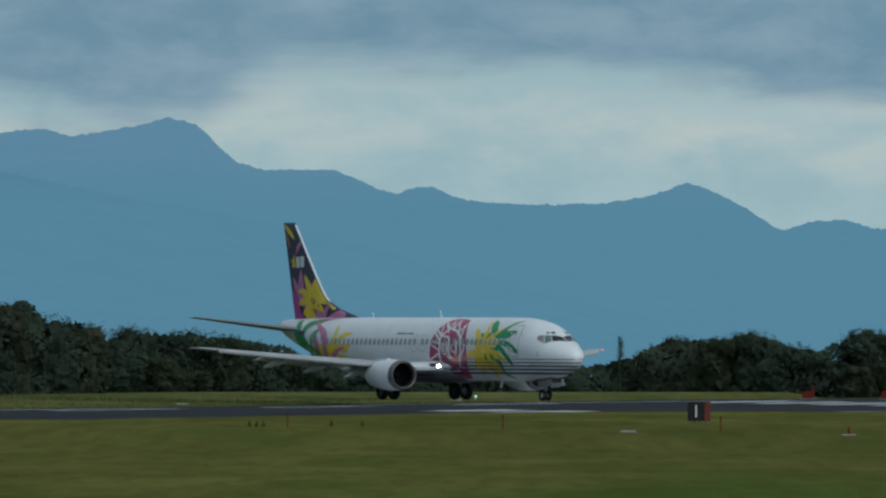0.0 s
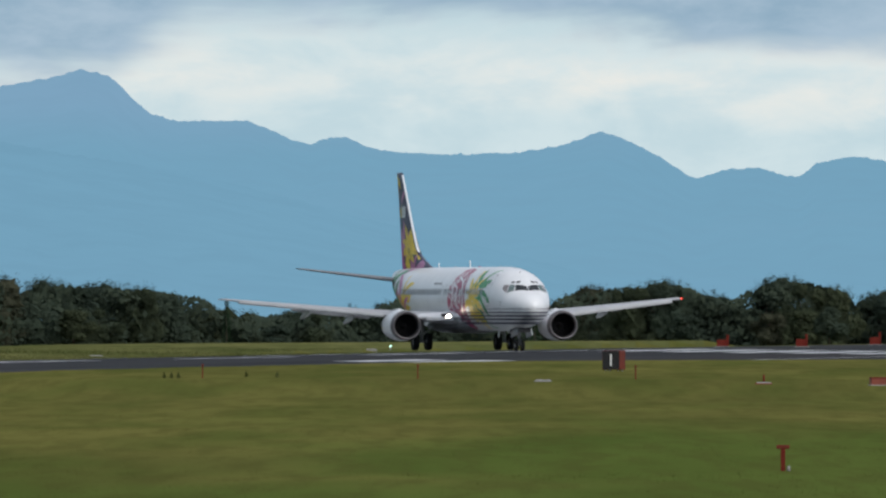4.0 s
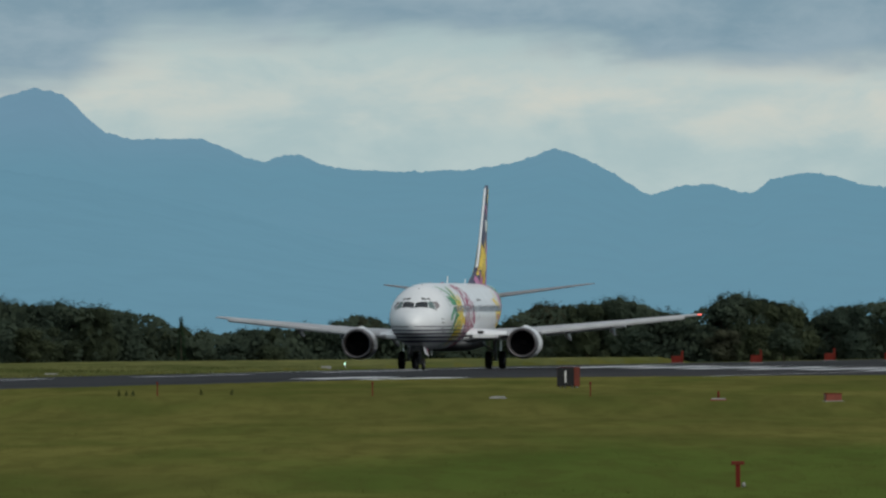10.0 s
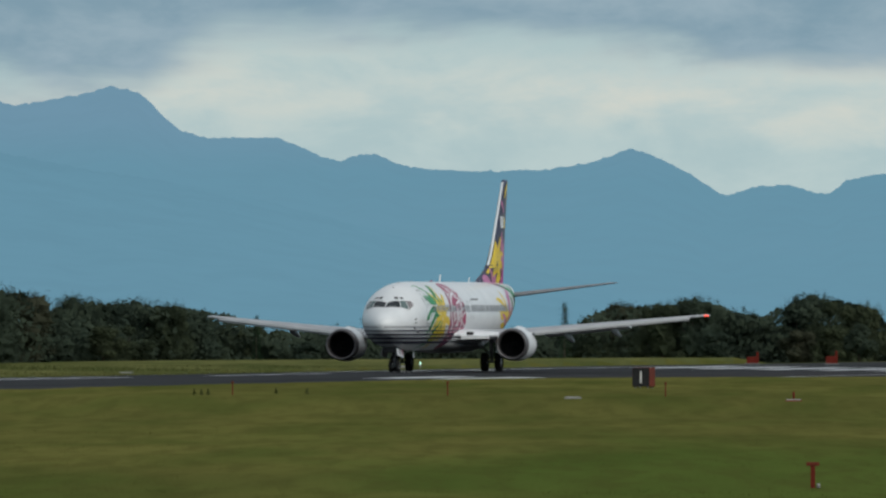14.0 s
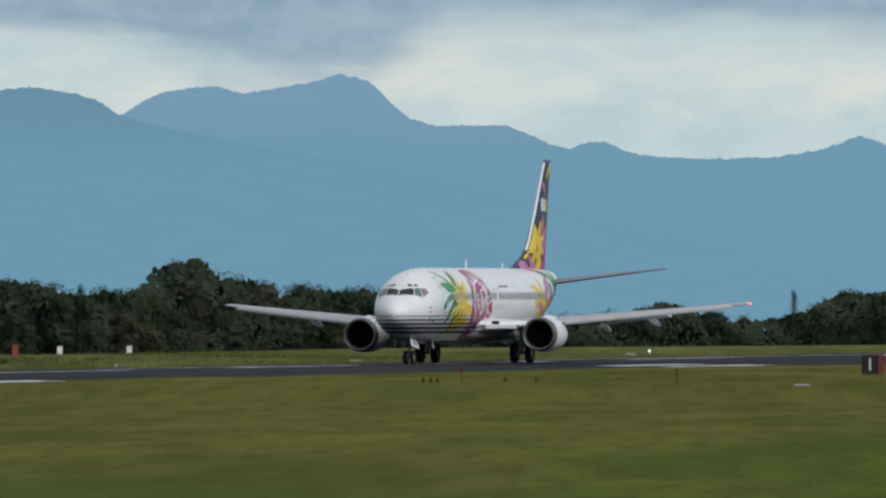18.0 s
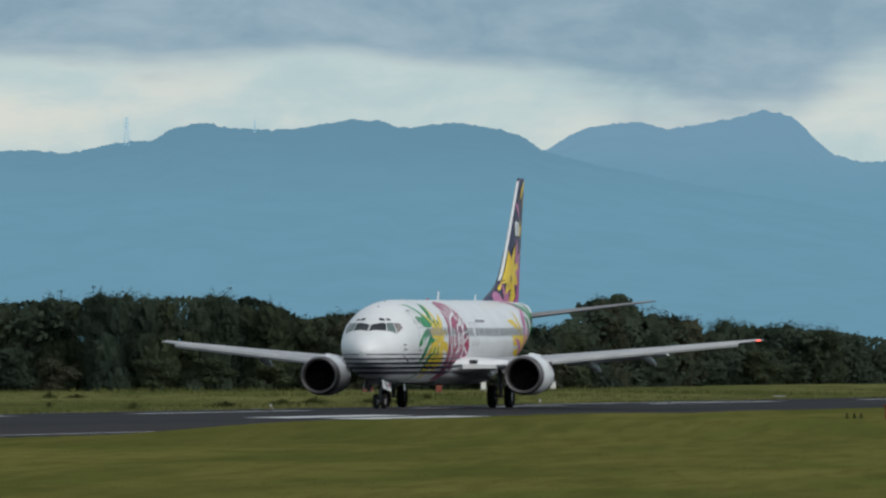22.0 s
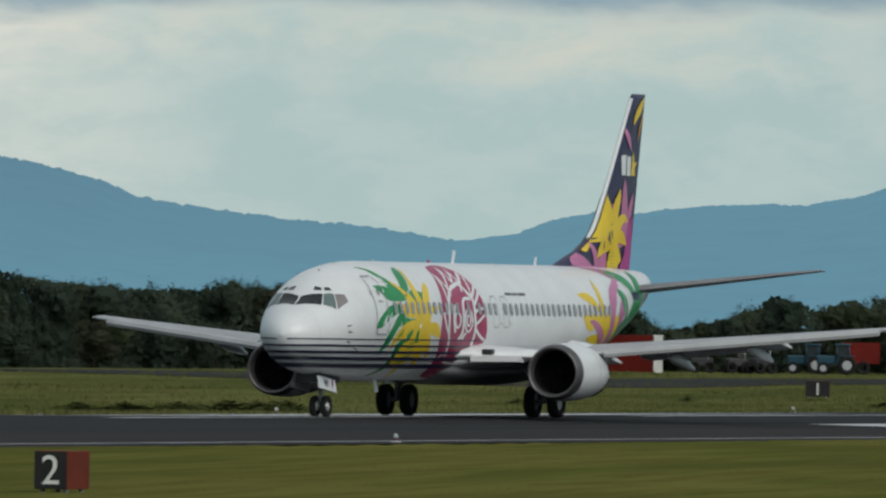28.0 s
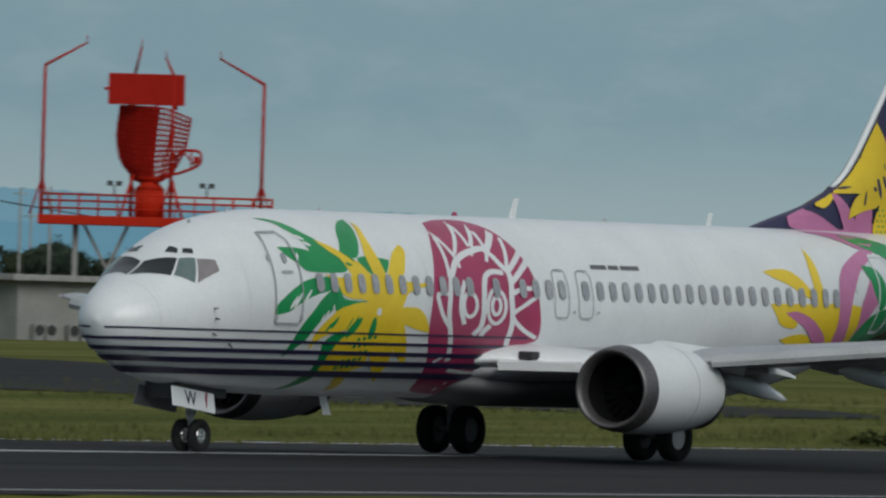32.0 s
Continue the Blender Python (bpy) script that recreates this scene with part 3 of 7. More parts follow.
def build_hills():
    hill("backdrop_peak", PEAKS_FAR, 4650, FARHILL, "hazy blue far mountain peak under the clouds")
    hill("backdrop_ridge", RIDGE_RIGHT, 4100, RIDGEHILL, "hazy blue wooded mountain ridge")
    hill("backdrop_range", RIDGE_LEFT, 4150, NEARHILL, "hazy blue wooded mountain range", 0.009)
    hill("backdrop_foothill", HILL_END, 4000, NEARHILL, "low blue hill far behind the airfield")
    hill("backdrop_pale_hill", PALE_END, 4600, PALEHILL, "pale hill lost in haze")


# ================= trees =================
CROWNS = [(2.6, 0.06), (1.6, 0.062), (1.42, 0.043), (1.31, -0.01), (1.25, 0.044), (1.10, 0.070), (0.92, 0.056), (0.80, 0.0), (0.75, 0.02), (0.62, 0.066), (0.42, 0.052), (0.25, 0.042), (0.16, -0.02), (0.0, -0.045), (-0.2, -0.03),
          (-0.37, 0.023), (-0.49, -0.03), (-0.8, -0.035), (-1.0, -0.04), (-1.1, 0.02), (-1.43, 0.062), (-1.6, 0.07), (-1.80, 0.04), (-1.86, 0.11), (-1.97, 0.10), (-2.06, 0.188), (-2.22, 0.15), (-2.29, 0.065), (-2.6, 0.06)]
CROWNS_EAST = [(-2.6, 0.06), (-2.7, 0.10), (-2.95, 0.12), (-3.2, 0.10), (-3.4, 0.174), (-3.7, 0.175), (-3.9, 0.18), (-4.3, 0.16), (-4.85, 0.12), (-5.38, 0.174), (-5.7, 0.105), (-6.08, 0.15), (-6.3, 0.12), (-6.42, 0.149), (-6.48, 0.13), (-6.52, 0.07),
          (-6.65, 0.07), (-6.69, 0.115), (-6.74, 0.146), (-6.84, 0.137), (-6.92, 0.085), (-6.98, 0.13), (-7.03, 0.06), (-7.06, 0.13), (-7.12, 0.118), (-7.15, 0.07), (-7.19, 0.118), (-7.33, 0.08), (-7.47, 0.118), (-7.57, 0.07), (-7.6, 0.06)]
CROWNS_LEFT = [(-7.6, 0.06), (-7.9, 0.0), (-8.13, 0.106), (-8.5, 0.12), (-9.3, 0.14), (-9.7, 0.12), (-10.3, 0.165), (-10.7, 0.22), (-10.98, 0.26), (-11.02, 0.30), (-11.08, 0.31), (-11.14, 0.345), (-11.22, 0.35), (-11.29, 0.325), (-11.35, 0.283), (-11.4, 0.25),
               (-11.45, 0.28), (-11.5, 0.27), (-11.57, 0.235), (-11.66, 0.264), (-11.77, 0.262), (-11.87, 0.238), (-11.98, 0.195), (-12.02, 0.225), (-12.09, 0.234), (-12.12, 0.17), (-12.36, 0.134), (-12.45, 0.153), (-12.55, 0.14), (-12.65, 0.065), (-12.72, 0.02),
               (-12.95, 0.11), (-13.2, 0.13), (-13.36, 0.15), (-13.39, 0.235), (-13.47, 0.29), (-13.55, 0.255), (-13.59, 0.146), (-13.7, 0.20), (-13.91, 0.19)]
CROWNS_MID = [(-13.91, 0.19), (-13.99, 0.17), (-14.12, 0.17), (-14.3, 0.20), (-14.39, 0.222), (-14.48, 0.25), (-14.6, 0.257), (-14.72, 0.22), (-14.745, 0.39), (-14.835, 0.405), (-14.885, 0.39), (-14.905, 0.32), (-14.95, 0.37), (-14.99, 0.31), (-15.02, 0.276), (-15.13, 0.315), (-15.2, 0.18), (-15.26, 0.0),
              (-15.43, -0.025), (-15.65, -0.01), (-15.68, 0.135), (-15.72, 0.28), (-15.77, 0.345), (-15.84, 0.355), (-15.87, 0.42), (-15.9, 0.47), (-15.96, 0.52), (-16.04, 0.52), (-16.1, 0.54), (-16.17, 0.57), (-16.23, 0.59), (-16.29, 0.51), (-16.35, 0.48), (-16.41, 0.40), (-16.43, 0.31), (-16.55, 0.2), (-17.1, 0.2)]
CROWNS_END = [(-17.1, 0.2), (-17.18, 0.22), (-17.2, 0.345), (-17.28, 0.37), (-17.36, 0.385), (-17.44, 0.366), (-17.52, 0.333), (-17.56, 0.375), (-17.61, 0.415), (-17.66, 0.387), (-17.72, 0.36), (-17.78, 0.38), (-17.8, 0.44), (-17.86, 0.545), (-17.96, 0.565), (-18.03, 0.535), (-18.11, 0.545), (-18.17, 0.605), (-18.28, 0.595),
              (-18.34, 0.57), (-18.4, 0.52), (-18.44, 0.555), (-18.53, 0.527), (-18.59, 0.473), (-18.66, 0.39), (-18.7, 0.30), (-18.8, 0.12), (-19.2, 0.08), (-19.37, 0.15), (-19.6, 0.09), (-19.93, 0.15), (-20.3, 0.195), (-20.8, 0.205), (-21.3, 0.17), (-21.9, 0.14), (-22.05, 0.185), (-22.19, 0.145), (-22.3, 0.18), (-24, 0.18)]


def crown_top(az):
    table = CROWNS if az > -2.6 else CROWNS_EAST if az > -7.6 else CROWNS_LEFT if az > -13.91 else CROWNS_MID if az > -17.1 else CROWNS_END
    return curve_at(-az, [(-a, e) for a, e in table])


def leaf_tree(seed, conifer=False):
    """A tree one metre high: a tapered trunk with limbs and a crown of many leaf sprays."""
    rnd = random.Random(seed)
    trunk = rod((0, 0, -0.03), (rnd.uniform(-.02, .02), rnd.uniform(-.02, .02), 0.6 if not conifer else 0.95), 0.022, 0.008, 8)
    blobs, lobes = [], []
    if conifer:
        for i in range(70):
            z = 0.10 + 0.9 * (i / 70)
            r = 0.17 * (1 - z) ** 0.8 + 0.012
            for k in range(3):
                a = rnd.uniform(0, 6.28)
                blobs.append((math.cos(a) * r * rnd.uniform(.3, 1), math.sin(a) * r * rnd.uniform(.3, 1), z - 0.05 * r, 0.05))
    else:
        for i in range(rnd.randint(9, 13)):
            a, z = rnd.uniform(0, 6.28), rnd.uniform(0.22, 0.86)
            r = rnd.uniform(0.08, 0.34) * (1.15 - abs(z - 0.45))
            lobes.append((math.cos(a) * r, math.sin(a) * r, z, rnd.uniform(0.11, 0.20) * (1.1 - 0.4 * abs(z - 0.5))))
        lobes.append((0, 0, 0.85, 0.12))
        lobes.append((0, 0, 0.5, 0.24))
        for x, y, z, r in lobes:
            trunk = join(trunk, rod((0, 0, max(0.12, z * 0.55)), (x, y, z), 0.009, 0.003, 5))
            for k in range(int(1400 * r * r) + 12):
                u = Vector((rnd.gauss(0, 1), rnd.gauss(0, 1), rnd.gauss(0, 1))).normalized() * r * rnd.choice((0.8, 0.95, 1.05, 1.2))
                p = (x + u.x, y + u.y, z + u.z * 0.85)
                if p[2] > 0.06:
                    blobs.append((*p, 0.042))
    verts, faces = [], []
    # dense inner clumps that keep the sky from showing through the whole crown
    for x, y, z, r in lobes:
        ball = bmesh.new()
        bmesh.ops.create_icosphere(ball, subdivisions=3, radius=r * 0.74)
        at = len(verts)
        for v in ball.verts:
            q = v.co * (1.0 + 0.5 * noise.noise(v.co * 18 + Vector((x, y, z)) * 9) + 0.4 * noise.noise(v.co * 48))
            verts.append((x + q.x, y + q.y, max(0.05, z + q.z * 0.88)))
        faces += [tuple(at + v.index for v in p.verts) for p in ball.faces]
        ball.free()
    # leaves lie roughly along the outside of their clump
    for x, y, z, s in blobs:
        mid = min(lobes, key=lambda l: (l[0] - x) ** 2 + (l[1] - y) ** 2 + (l[2] - z) ** 2)[:3] if lobes else (0, 0, z - 0.1)
        for k in range(26 if not conifer else 14):
            c = Vector((x, y, z)) + Vector((rnd.gauss(0, 1), rnd.gauss(0, 1), rnd.gauss(0, .8))) * s * 0.5
            n = ((c - Vector(mid)).normalized() + Vector((rnd.gauss(0, 1), rnd.gauss(0, 1), rnd.gauss(0, 1))) * 0.6).normalized()
            u = n.orthogonal().normalized()
            w = n.cross(u) * s * rnd.uniform(0.08, 0.15)
            u = u * s * rnd.uniform(0.12, 0.24)
            i = len(verts)
            verts += [tuple(c - u), tuple(c + w), tuple(c + u), tuple(c - w)]
            faces.append((i, i + 1, i + 2, i + 3))
    return trunk, mesh("crown", verts, faces)


def build_woods():
    """The dense wood behind and between the belt's trees, one mass of leaf sprays."""
    rng = np.random.default_rng(4)
    n = 360000
    az = rng.uniform(-23.8, 2.6, n)
    tops = np.array([crown_top(a) for a in np.arange(-24, 3, 0.02)])
    dist = np.array([curve_at(a, CREST) for a in np.arange(-24, 3, 0.02)])
    k = ((az + 24) / 0.02).astype(int)
    wob = np.array([0.016 * noise.noise((a * 5.0, 0, 0)) + 0.014 * noise.noise((a * 19.0, 4, 0)) for a in np.arange(-24, 3, 0.02)])
    d = dist[k] + rng.uniform(28, 62, n)
    low = -4.6
    high = CAMERA_HEIGHT + d * np.tan(np.radians(tops[k] - 0.022 + wob[k]))
    z = low + (high - low) * rng.uniform(0, 1, n) ** 0.8
    c = np.stack([np.sin(np.radians(az)) * d, np.cos(np.radians(az)) * d, z], 1)
    # sprays lean with their bough, so that boughs read as rounded masses
    cell = np.stack([np.sin(az * 21 + z * 1.3), -0.8 + 0 * az, np.sin(z * 1.9 + az * 9) + 0.5], 1)
    cell += rng.normal(0, 0.45, (n, 3))
    u = np.cross(cell, rng.normal(0, 1, (n, 3)))
    u /= np.linalg.norm(u, axis=1)[:, None]
    w = np.cross(u, cell)
    w /= np.linalg.norm(w, axis=1)[:, None]
    s = rng.uniform(0.16, 0.34, n)[:, None]
    quads = np.stack([c - u * s, c + w * s * 0.6, c + u * s, c - w * s * 0.6], 1).reshape(-1, 3)
    faces = np.arange(4 * n).reshape(-1, 4)
    obj("woodland", mesh("woodland", quads.tolist(), faces.tolist()), LEAF, label="dense dark green wood behind the tree belt", category="woodland", kind="stuff")


def build_trees():
    protos = []
    for seed, conifer, material in ((1, False, LEAF), (2, False, LEAF), (3, False, LEAF2), (4, False, LEAF), (5, False, LEAF2), (6, False, LEAF3), (7, True, CONIFER), (8, True, CONIFER)):
        trunk, crown = leaf_tree(seed, conifer)
        tm = bpy.data.meshes.new("trunk")
        trunk.to_mesh(tm)
        trunk.free()
        tm.materials.append(BARK)
        crown.materials.append(material)
        protos.append((tm, crown, conifer))
    rnd = random.Random(11)

    def plant(az, d, top_el, slim=1.0, pick=None, group="trees behind the airfield"):
        p = polar(az, d)
        z = rise(p.x, p.y)
        high = max(2.0, d * math.tan(radians(top_el)) + CAMERA_HEIGHT - z)
        tm, cm, conifer = protos[pick if pick is not None else rnd.choice((0, 1, 2, 3, 4, 5))]
        wide = high * slim * rnd.uniform(0.85, 1.15)
        wide = max(wide, 3.6) if not conifer else high * slim
        m = Matrix.LocRotScale((p.x, p.y, z), Euler((0, 0, rnd.uniform(0, 6.28))), (wide, wide, high))
        label = "dark green narrow conifer in the tree belt" if conifer else "dark green broadleaf tree in the belt behind the airfield"
        t = empty("conifer_tree" if conifer else "broadleaf_tree", m, label, "tree", group)
        part("trunk", tm, None, t)
        part("crown", cm, None, t)

    az = 2.4
    while az > -23.6:
        d = curve_at(az, CREST) + 30 + rnd.uniform(-6, 10)
        e = crown_top(az)
        low = min(crown_top(az - .045), e, crown_top(az + .045))
        plant(az, d, 0.55 * e + 0.45 * low + 0.008 + rnd.uniform(-0.010, 0.010), 0.62 if e > 0.15 else 0.85)
        if rnd.random() < 0.3:
            plant(az + rnd.uniform(-.06, .06), d - rnd.uniform(14, 24), min(e - 0.06, -0.03 + rnd.uniform(-.03, .03)) if e < 0.2 else e * rnd.uniform(0.3, 0.6), 1.0)
        az -= rnd.uniform(0.10, 0.145)
    for az, e in ((0.13, 0.045), (-13.05, 0.16), (-14.16, 0.262), (-14.23, 0.258), (-14.03, 0.225), (-13.948, 0.248), (-14.10, 0.18), (-14.2, 0.20), (-19.79, 0.212), (-19.72, 0.182), (-19.64, 0.152), (-19.38, 0.2), (-19.5, 0.11), (-20.45, 0.2), (-1.0, 0.0), (-2.49, 0.075)):
        plant(az, curve_at(az, CREST) + 24, e, 0.62, rnd.choice((6, 7)))


# ================= grass =================


def tufts(name, count, material, spots, size, label, seed):
    """Many small tufts of blades on the ground."""
    rng = np.random.default_rng(seed)
    verts, faces = [], []
    for _ in range(count):
        x, y, s = spots(rng)
        z = rise(x, y)
        for k in range(3):
            a = rng.uniform(0, 6.283)
            h, w = size * s * rng.uniform(0.6, 1.3), size * s * rng.uniform(0.25, 0.5)
            lx, ly = rng.normal(0, 0.35) * h, rng.normal(0, 0.35) * h
            ox, oy = x + rng.normal(0, 0.12), y + rng.normal(0, 0.12)
            i = len(verts)
            verts += [(ox - math.cos(a) * w / 2, oy - math.sin(a) * w / 2, z - 0.02), (ox + math.cos(a) * w / 2, oy + math.sin(a) * w / 2, z - 0.02), (ox + lx, oy + ly, z + h)]
            faces.append((i, i + 1, i + 2))
    obj(name, mesh(name, verts, faces), material, label=label, category="grass", kind="stuff")


def build_grass():
    def near(rng):
        while True:
            az, d = rng.uniform(-23, 2.5), 215 + 480 * rng.uniform(0, 1) ** 1.5
            x, y = math.sin(math.radians(az)) * d, math.cos(math.radians(az)) * d
            a, c = airfield(x, y)
            if c > paved(a)[0] + 0.5:
                thick = 0.7 + 0.5 * max(0.0, noise.noise((x * 0.06, y * 0.06, 2)))
                return x, y, thick

    def far(rng):
        while True:
            a, c = rng.uniform(-520, 420), -24 - 130 * rng.uniform(0, 1) ** 1.8
            p = field(a, c)
            az = math.degrees(math.atan2(p.x, p.y))
            if -24 < az < 2.5 and p.length < curve_at(az, CREST) + 10:
                return p.x, p.y, 0.7 + 1.6 * max(0.0, noise.noise((p.x * 0.04, p.y * 0.04, 2)))
    tufts("meadow_tufts", 70000, GRASS, near, 0.05, "short olive meadow grass between the camera and the runway", 1)
    tufts("verge_tufts", 50000, GRASSFAR, far, 0.16, "pale rough grass on the far side of the runway", 2)

# ================= the airliner =================
# its own space: x to the nose, y to port, z up; origin on the ground between the main wheels; s is the station behind the nose
MAIN = 18.18
SECTION = [(0.231, 2.616, 2.656, 0.03), (0.337, 2.341, 2.916, 0.32), (0.629, 2.05, 3.202, 0.66), (1.115, 1.86, 3.481, 1.0), (1.735, 1.63, 3.76, 1.29), (2.3, 1.45, 4.17, 1.47), (2.9, 1.36, 4.444, 1.61), (3.6, 1.30, 4.704, 1.73), (4.6, 1.24, 4.90, 1.82),
           (6.0, 1.20, 5.03, 1.87), (7.5, 1.19, 5.05, 1.88), (23.0, 1.19, 5.05, 1.88), (25.5, 1.42, 5.05, 1.85), (28.0, 1.95, 5.05, 1.68), (30.5, 2.60, 5.03, 1.36), (33.0, 3.32, 4.98, 0.90), (34.6, 3.86, 4.92, 0.52), (35.3, 4.15, 4.80, 0.28)]
BOTTOM, TOP, WIDE = [(r[0], r[1]) for r in SECTION], [(r[0], r[2]) for r in SECTION], [(r[0], r[3]) for r in SECTION]


def hull(s, angle, out=0.0):
    """A point of the fuselage skin: angle in degrees from the top, positive to port."""
    b, t, w = curve_at(s, BOTTOM), curve_at(s, TOP), curve_at(s, WIDE)
    a = radians(angle)
    zc, hh = (b + t) / 2 + 0.04 * (t - b) / 4, (t - b) / 2
    z = zc + (t - zc if math.cos(a) > 0 else zc - b) * math.cos(a)
    n = Vector((0, math.sin(a) / max(w, .05), math.cos(a) / max(hh, .05))).normalized()
    return Vector((MAIN - s, w * math.sin(a), z)) + n * out


def hull_angle(s, z):
    """The angle at which the skin at station s has the height z."""
    b, t = curve_at(s, BOTTOM), curve_at(s, TOP)
    zc = (b + t) / 2 + 0.04 * (t - b) / 4
    k = (z - zc) / (t - zc if z > zc else zc - b)
    return math.degrees(math.acos(max(-1.0, min(1.0, k))))


def nose_station(z, angle):
    """The station at which the nose's lower skin at that angle has the height z."""
    lo, hi = 0.232, 5.0
    for _ in range(30):
        mid = (lo + hi) / 2
        if hull(mid, angle).z > z:
            lo = mid
        else:
            hi = mid
    return lo


def fill(outline, grid=0.22):
    """A flat shape of outline points (u, v), cut into small cells so that it can be bent over the skin."""
    b = bmesh.new()
    vs = [b.verts.new((p[0], p[1], 0)) for p in outline]
    b.faces.new(vs)
    us, ws = [p[0] for p in outline], [p[1] for p in outline]
    for axis, lo, hi in ((0, min(us), max(us)), (1, min(ws), max(ws))):
        n = int((hi - lo) / grid)
        for i in range(1, n + 1):
            at = lo + (hi - lo) * i / (n + 1)
            co, no = ((at, 0, 0), (1, 0, 0)) if axis == 0 else ((0, at, 0), (0, 1, 0))
            bmesh.ops.bisect_plane(b, geom=b.verts[:] + b.edges[:] + b.faces[:], plane_co=co, plane_no=no, dist=1e-5)
    bmesh.ops.triangulate(b, faces=b.faces[:])
    return b


def paint_spot(s, z, side, out):
    """A painted point of the fuselage's side."""
    return hull(s, side * hull_angle(s, min(z, curve_at(s, TOP) - 0.03)), out)


def on_hull(outline, side, out=0.006, grid=0.22):
    """Bends an outline given as (station, height) over the fuselage's side."""
    b = fill([(s, z) for s, z in outline], grid)
    for v in b.verts:
        s, z = v.co.x, v.co.y
        v.co = paint_spot(s, z, side, out)
    for f in b.faces:
        f.smooth = True
    bmesh.ops.recalc_face_normals(b, faces=b.faces[:])
    return b


FIN_LE = [(5.0, 25.8), (5.25, 26.85), (5.55, 28.2), (5.9, 29.25), (6.2, 29.82), (6.5, 30.2), (7.2, 30.85), (10.95, 33.9)]   # height, station of the leading edge
FIN_TE = [(4.7, 33.8), (10.95, 35.3)]


def on_fin(outline, side, out=0.008):
    b = fill(outline, 0.2)
    for v in b.verts:
        s, z = v.co.x, v.co.y
        v.co = Vector((MAIN - s, side * (fin_half(s, z) + out), z))
    bmesh.ops.recalc_face_normals(b, faces=b.faces[:])
    return b


def fin_half(s, z):
    le, te = curve_at(z, FIN_LE), curve_at(z, FIN_TE)
    f = min(1.0, max(0.0, (s - le) / (te - le)))
    return 0.42 * (1 - 0.62 * (z - 5) / 6) * foil(f) + 0.012


def foil(f):
    return max(0.0, 2.6 * (0.2969 * math.sqrt(f) - 0.126 * f - 0.3516 * f * f + 0.2843 * f ** 3 - 0.1015 * f ** 4)) / 0.26 * 0.5


def wing_surface(stations, n=18, thick=0.115, name="wing"):
    """stations: (y, leading edge s, trailing edge s, z, thickness factor); the skin of a wing from root to tip."""
    rings = []
    for y, le, te, z, k in stations:
        ring = []
        c = te - le
        fs = [(1 - math.cos(math.pi * i / n)) / 2 for i in range(n + 1)]
        for f in fs:
            ring.append((MAIN - le - f * c, y, z + foil(f) * thick * c * k + 0.02 * c * math.sin(math.pi * f)))
        for f in reversed(fs[1:-1]):
            ring.append((MAIN - le - f * c, y, z - foil(f) * thick * c * k * 0.75 + 0.02 * c * math.sin(math.pi * f)))
        rings.append(ring)
    return loft(rings, True, (False, True))


def ring_at(x, y, z, ry, rz, n=28, flat=0.0):
    return [(x, y + ry * math.cos(2 * math.pi * i / n), z + rz * math.sin(2 * math.pi * i / n) * (1 - flat * (math.sin(2 * math.pi * i / n) < 0))) for i in range(n)]


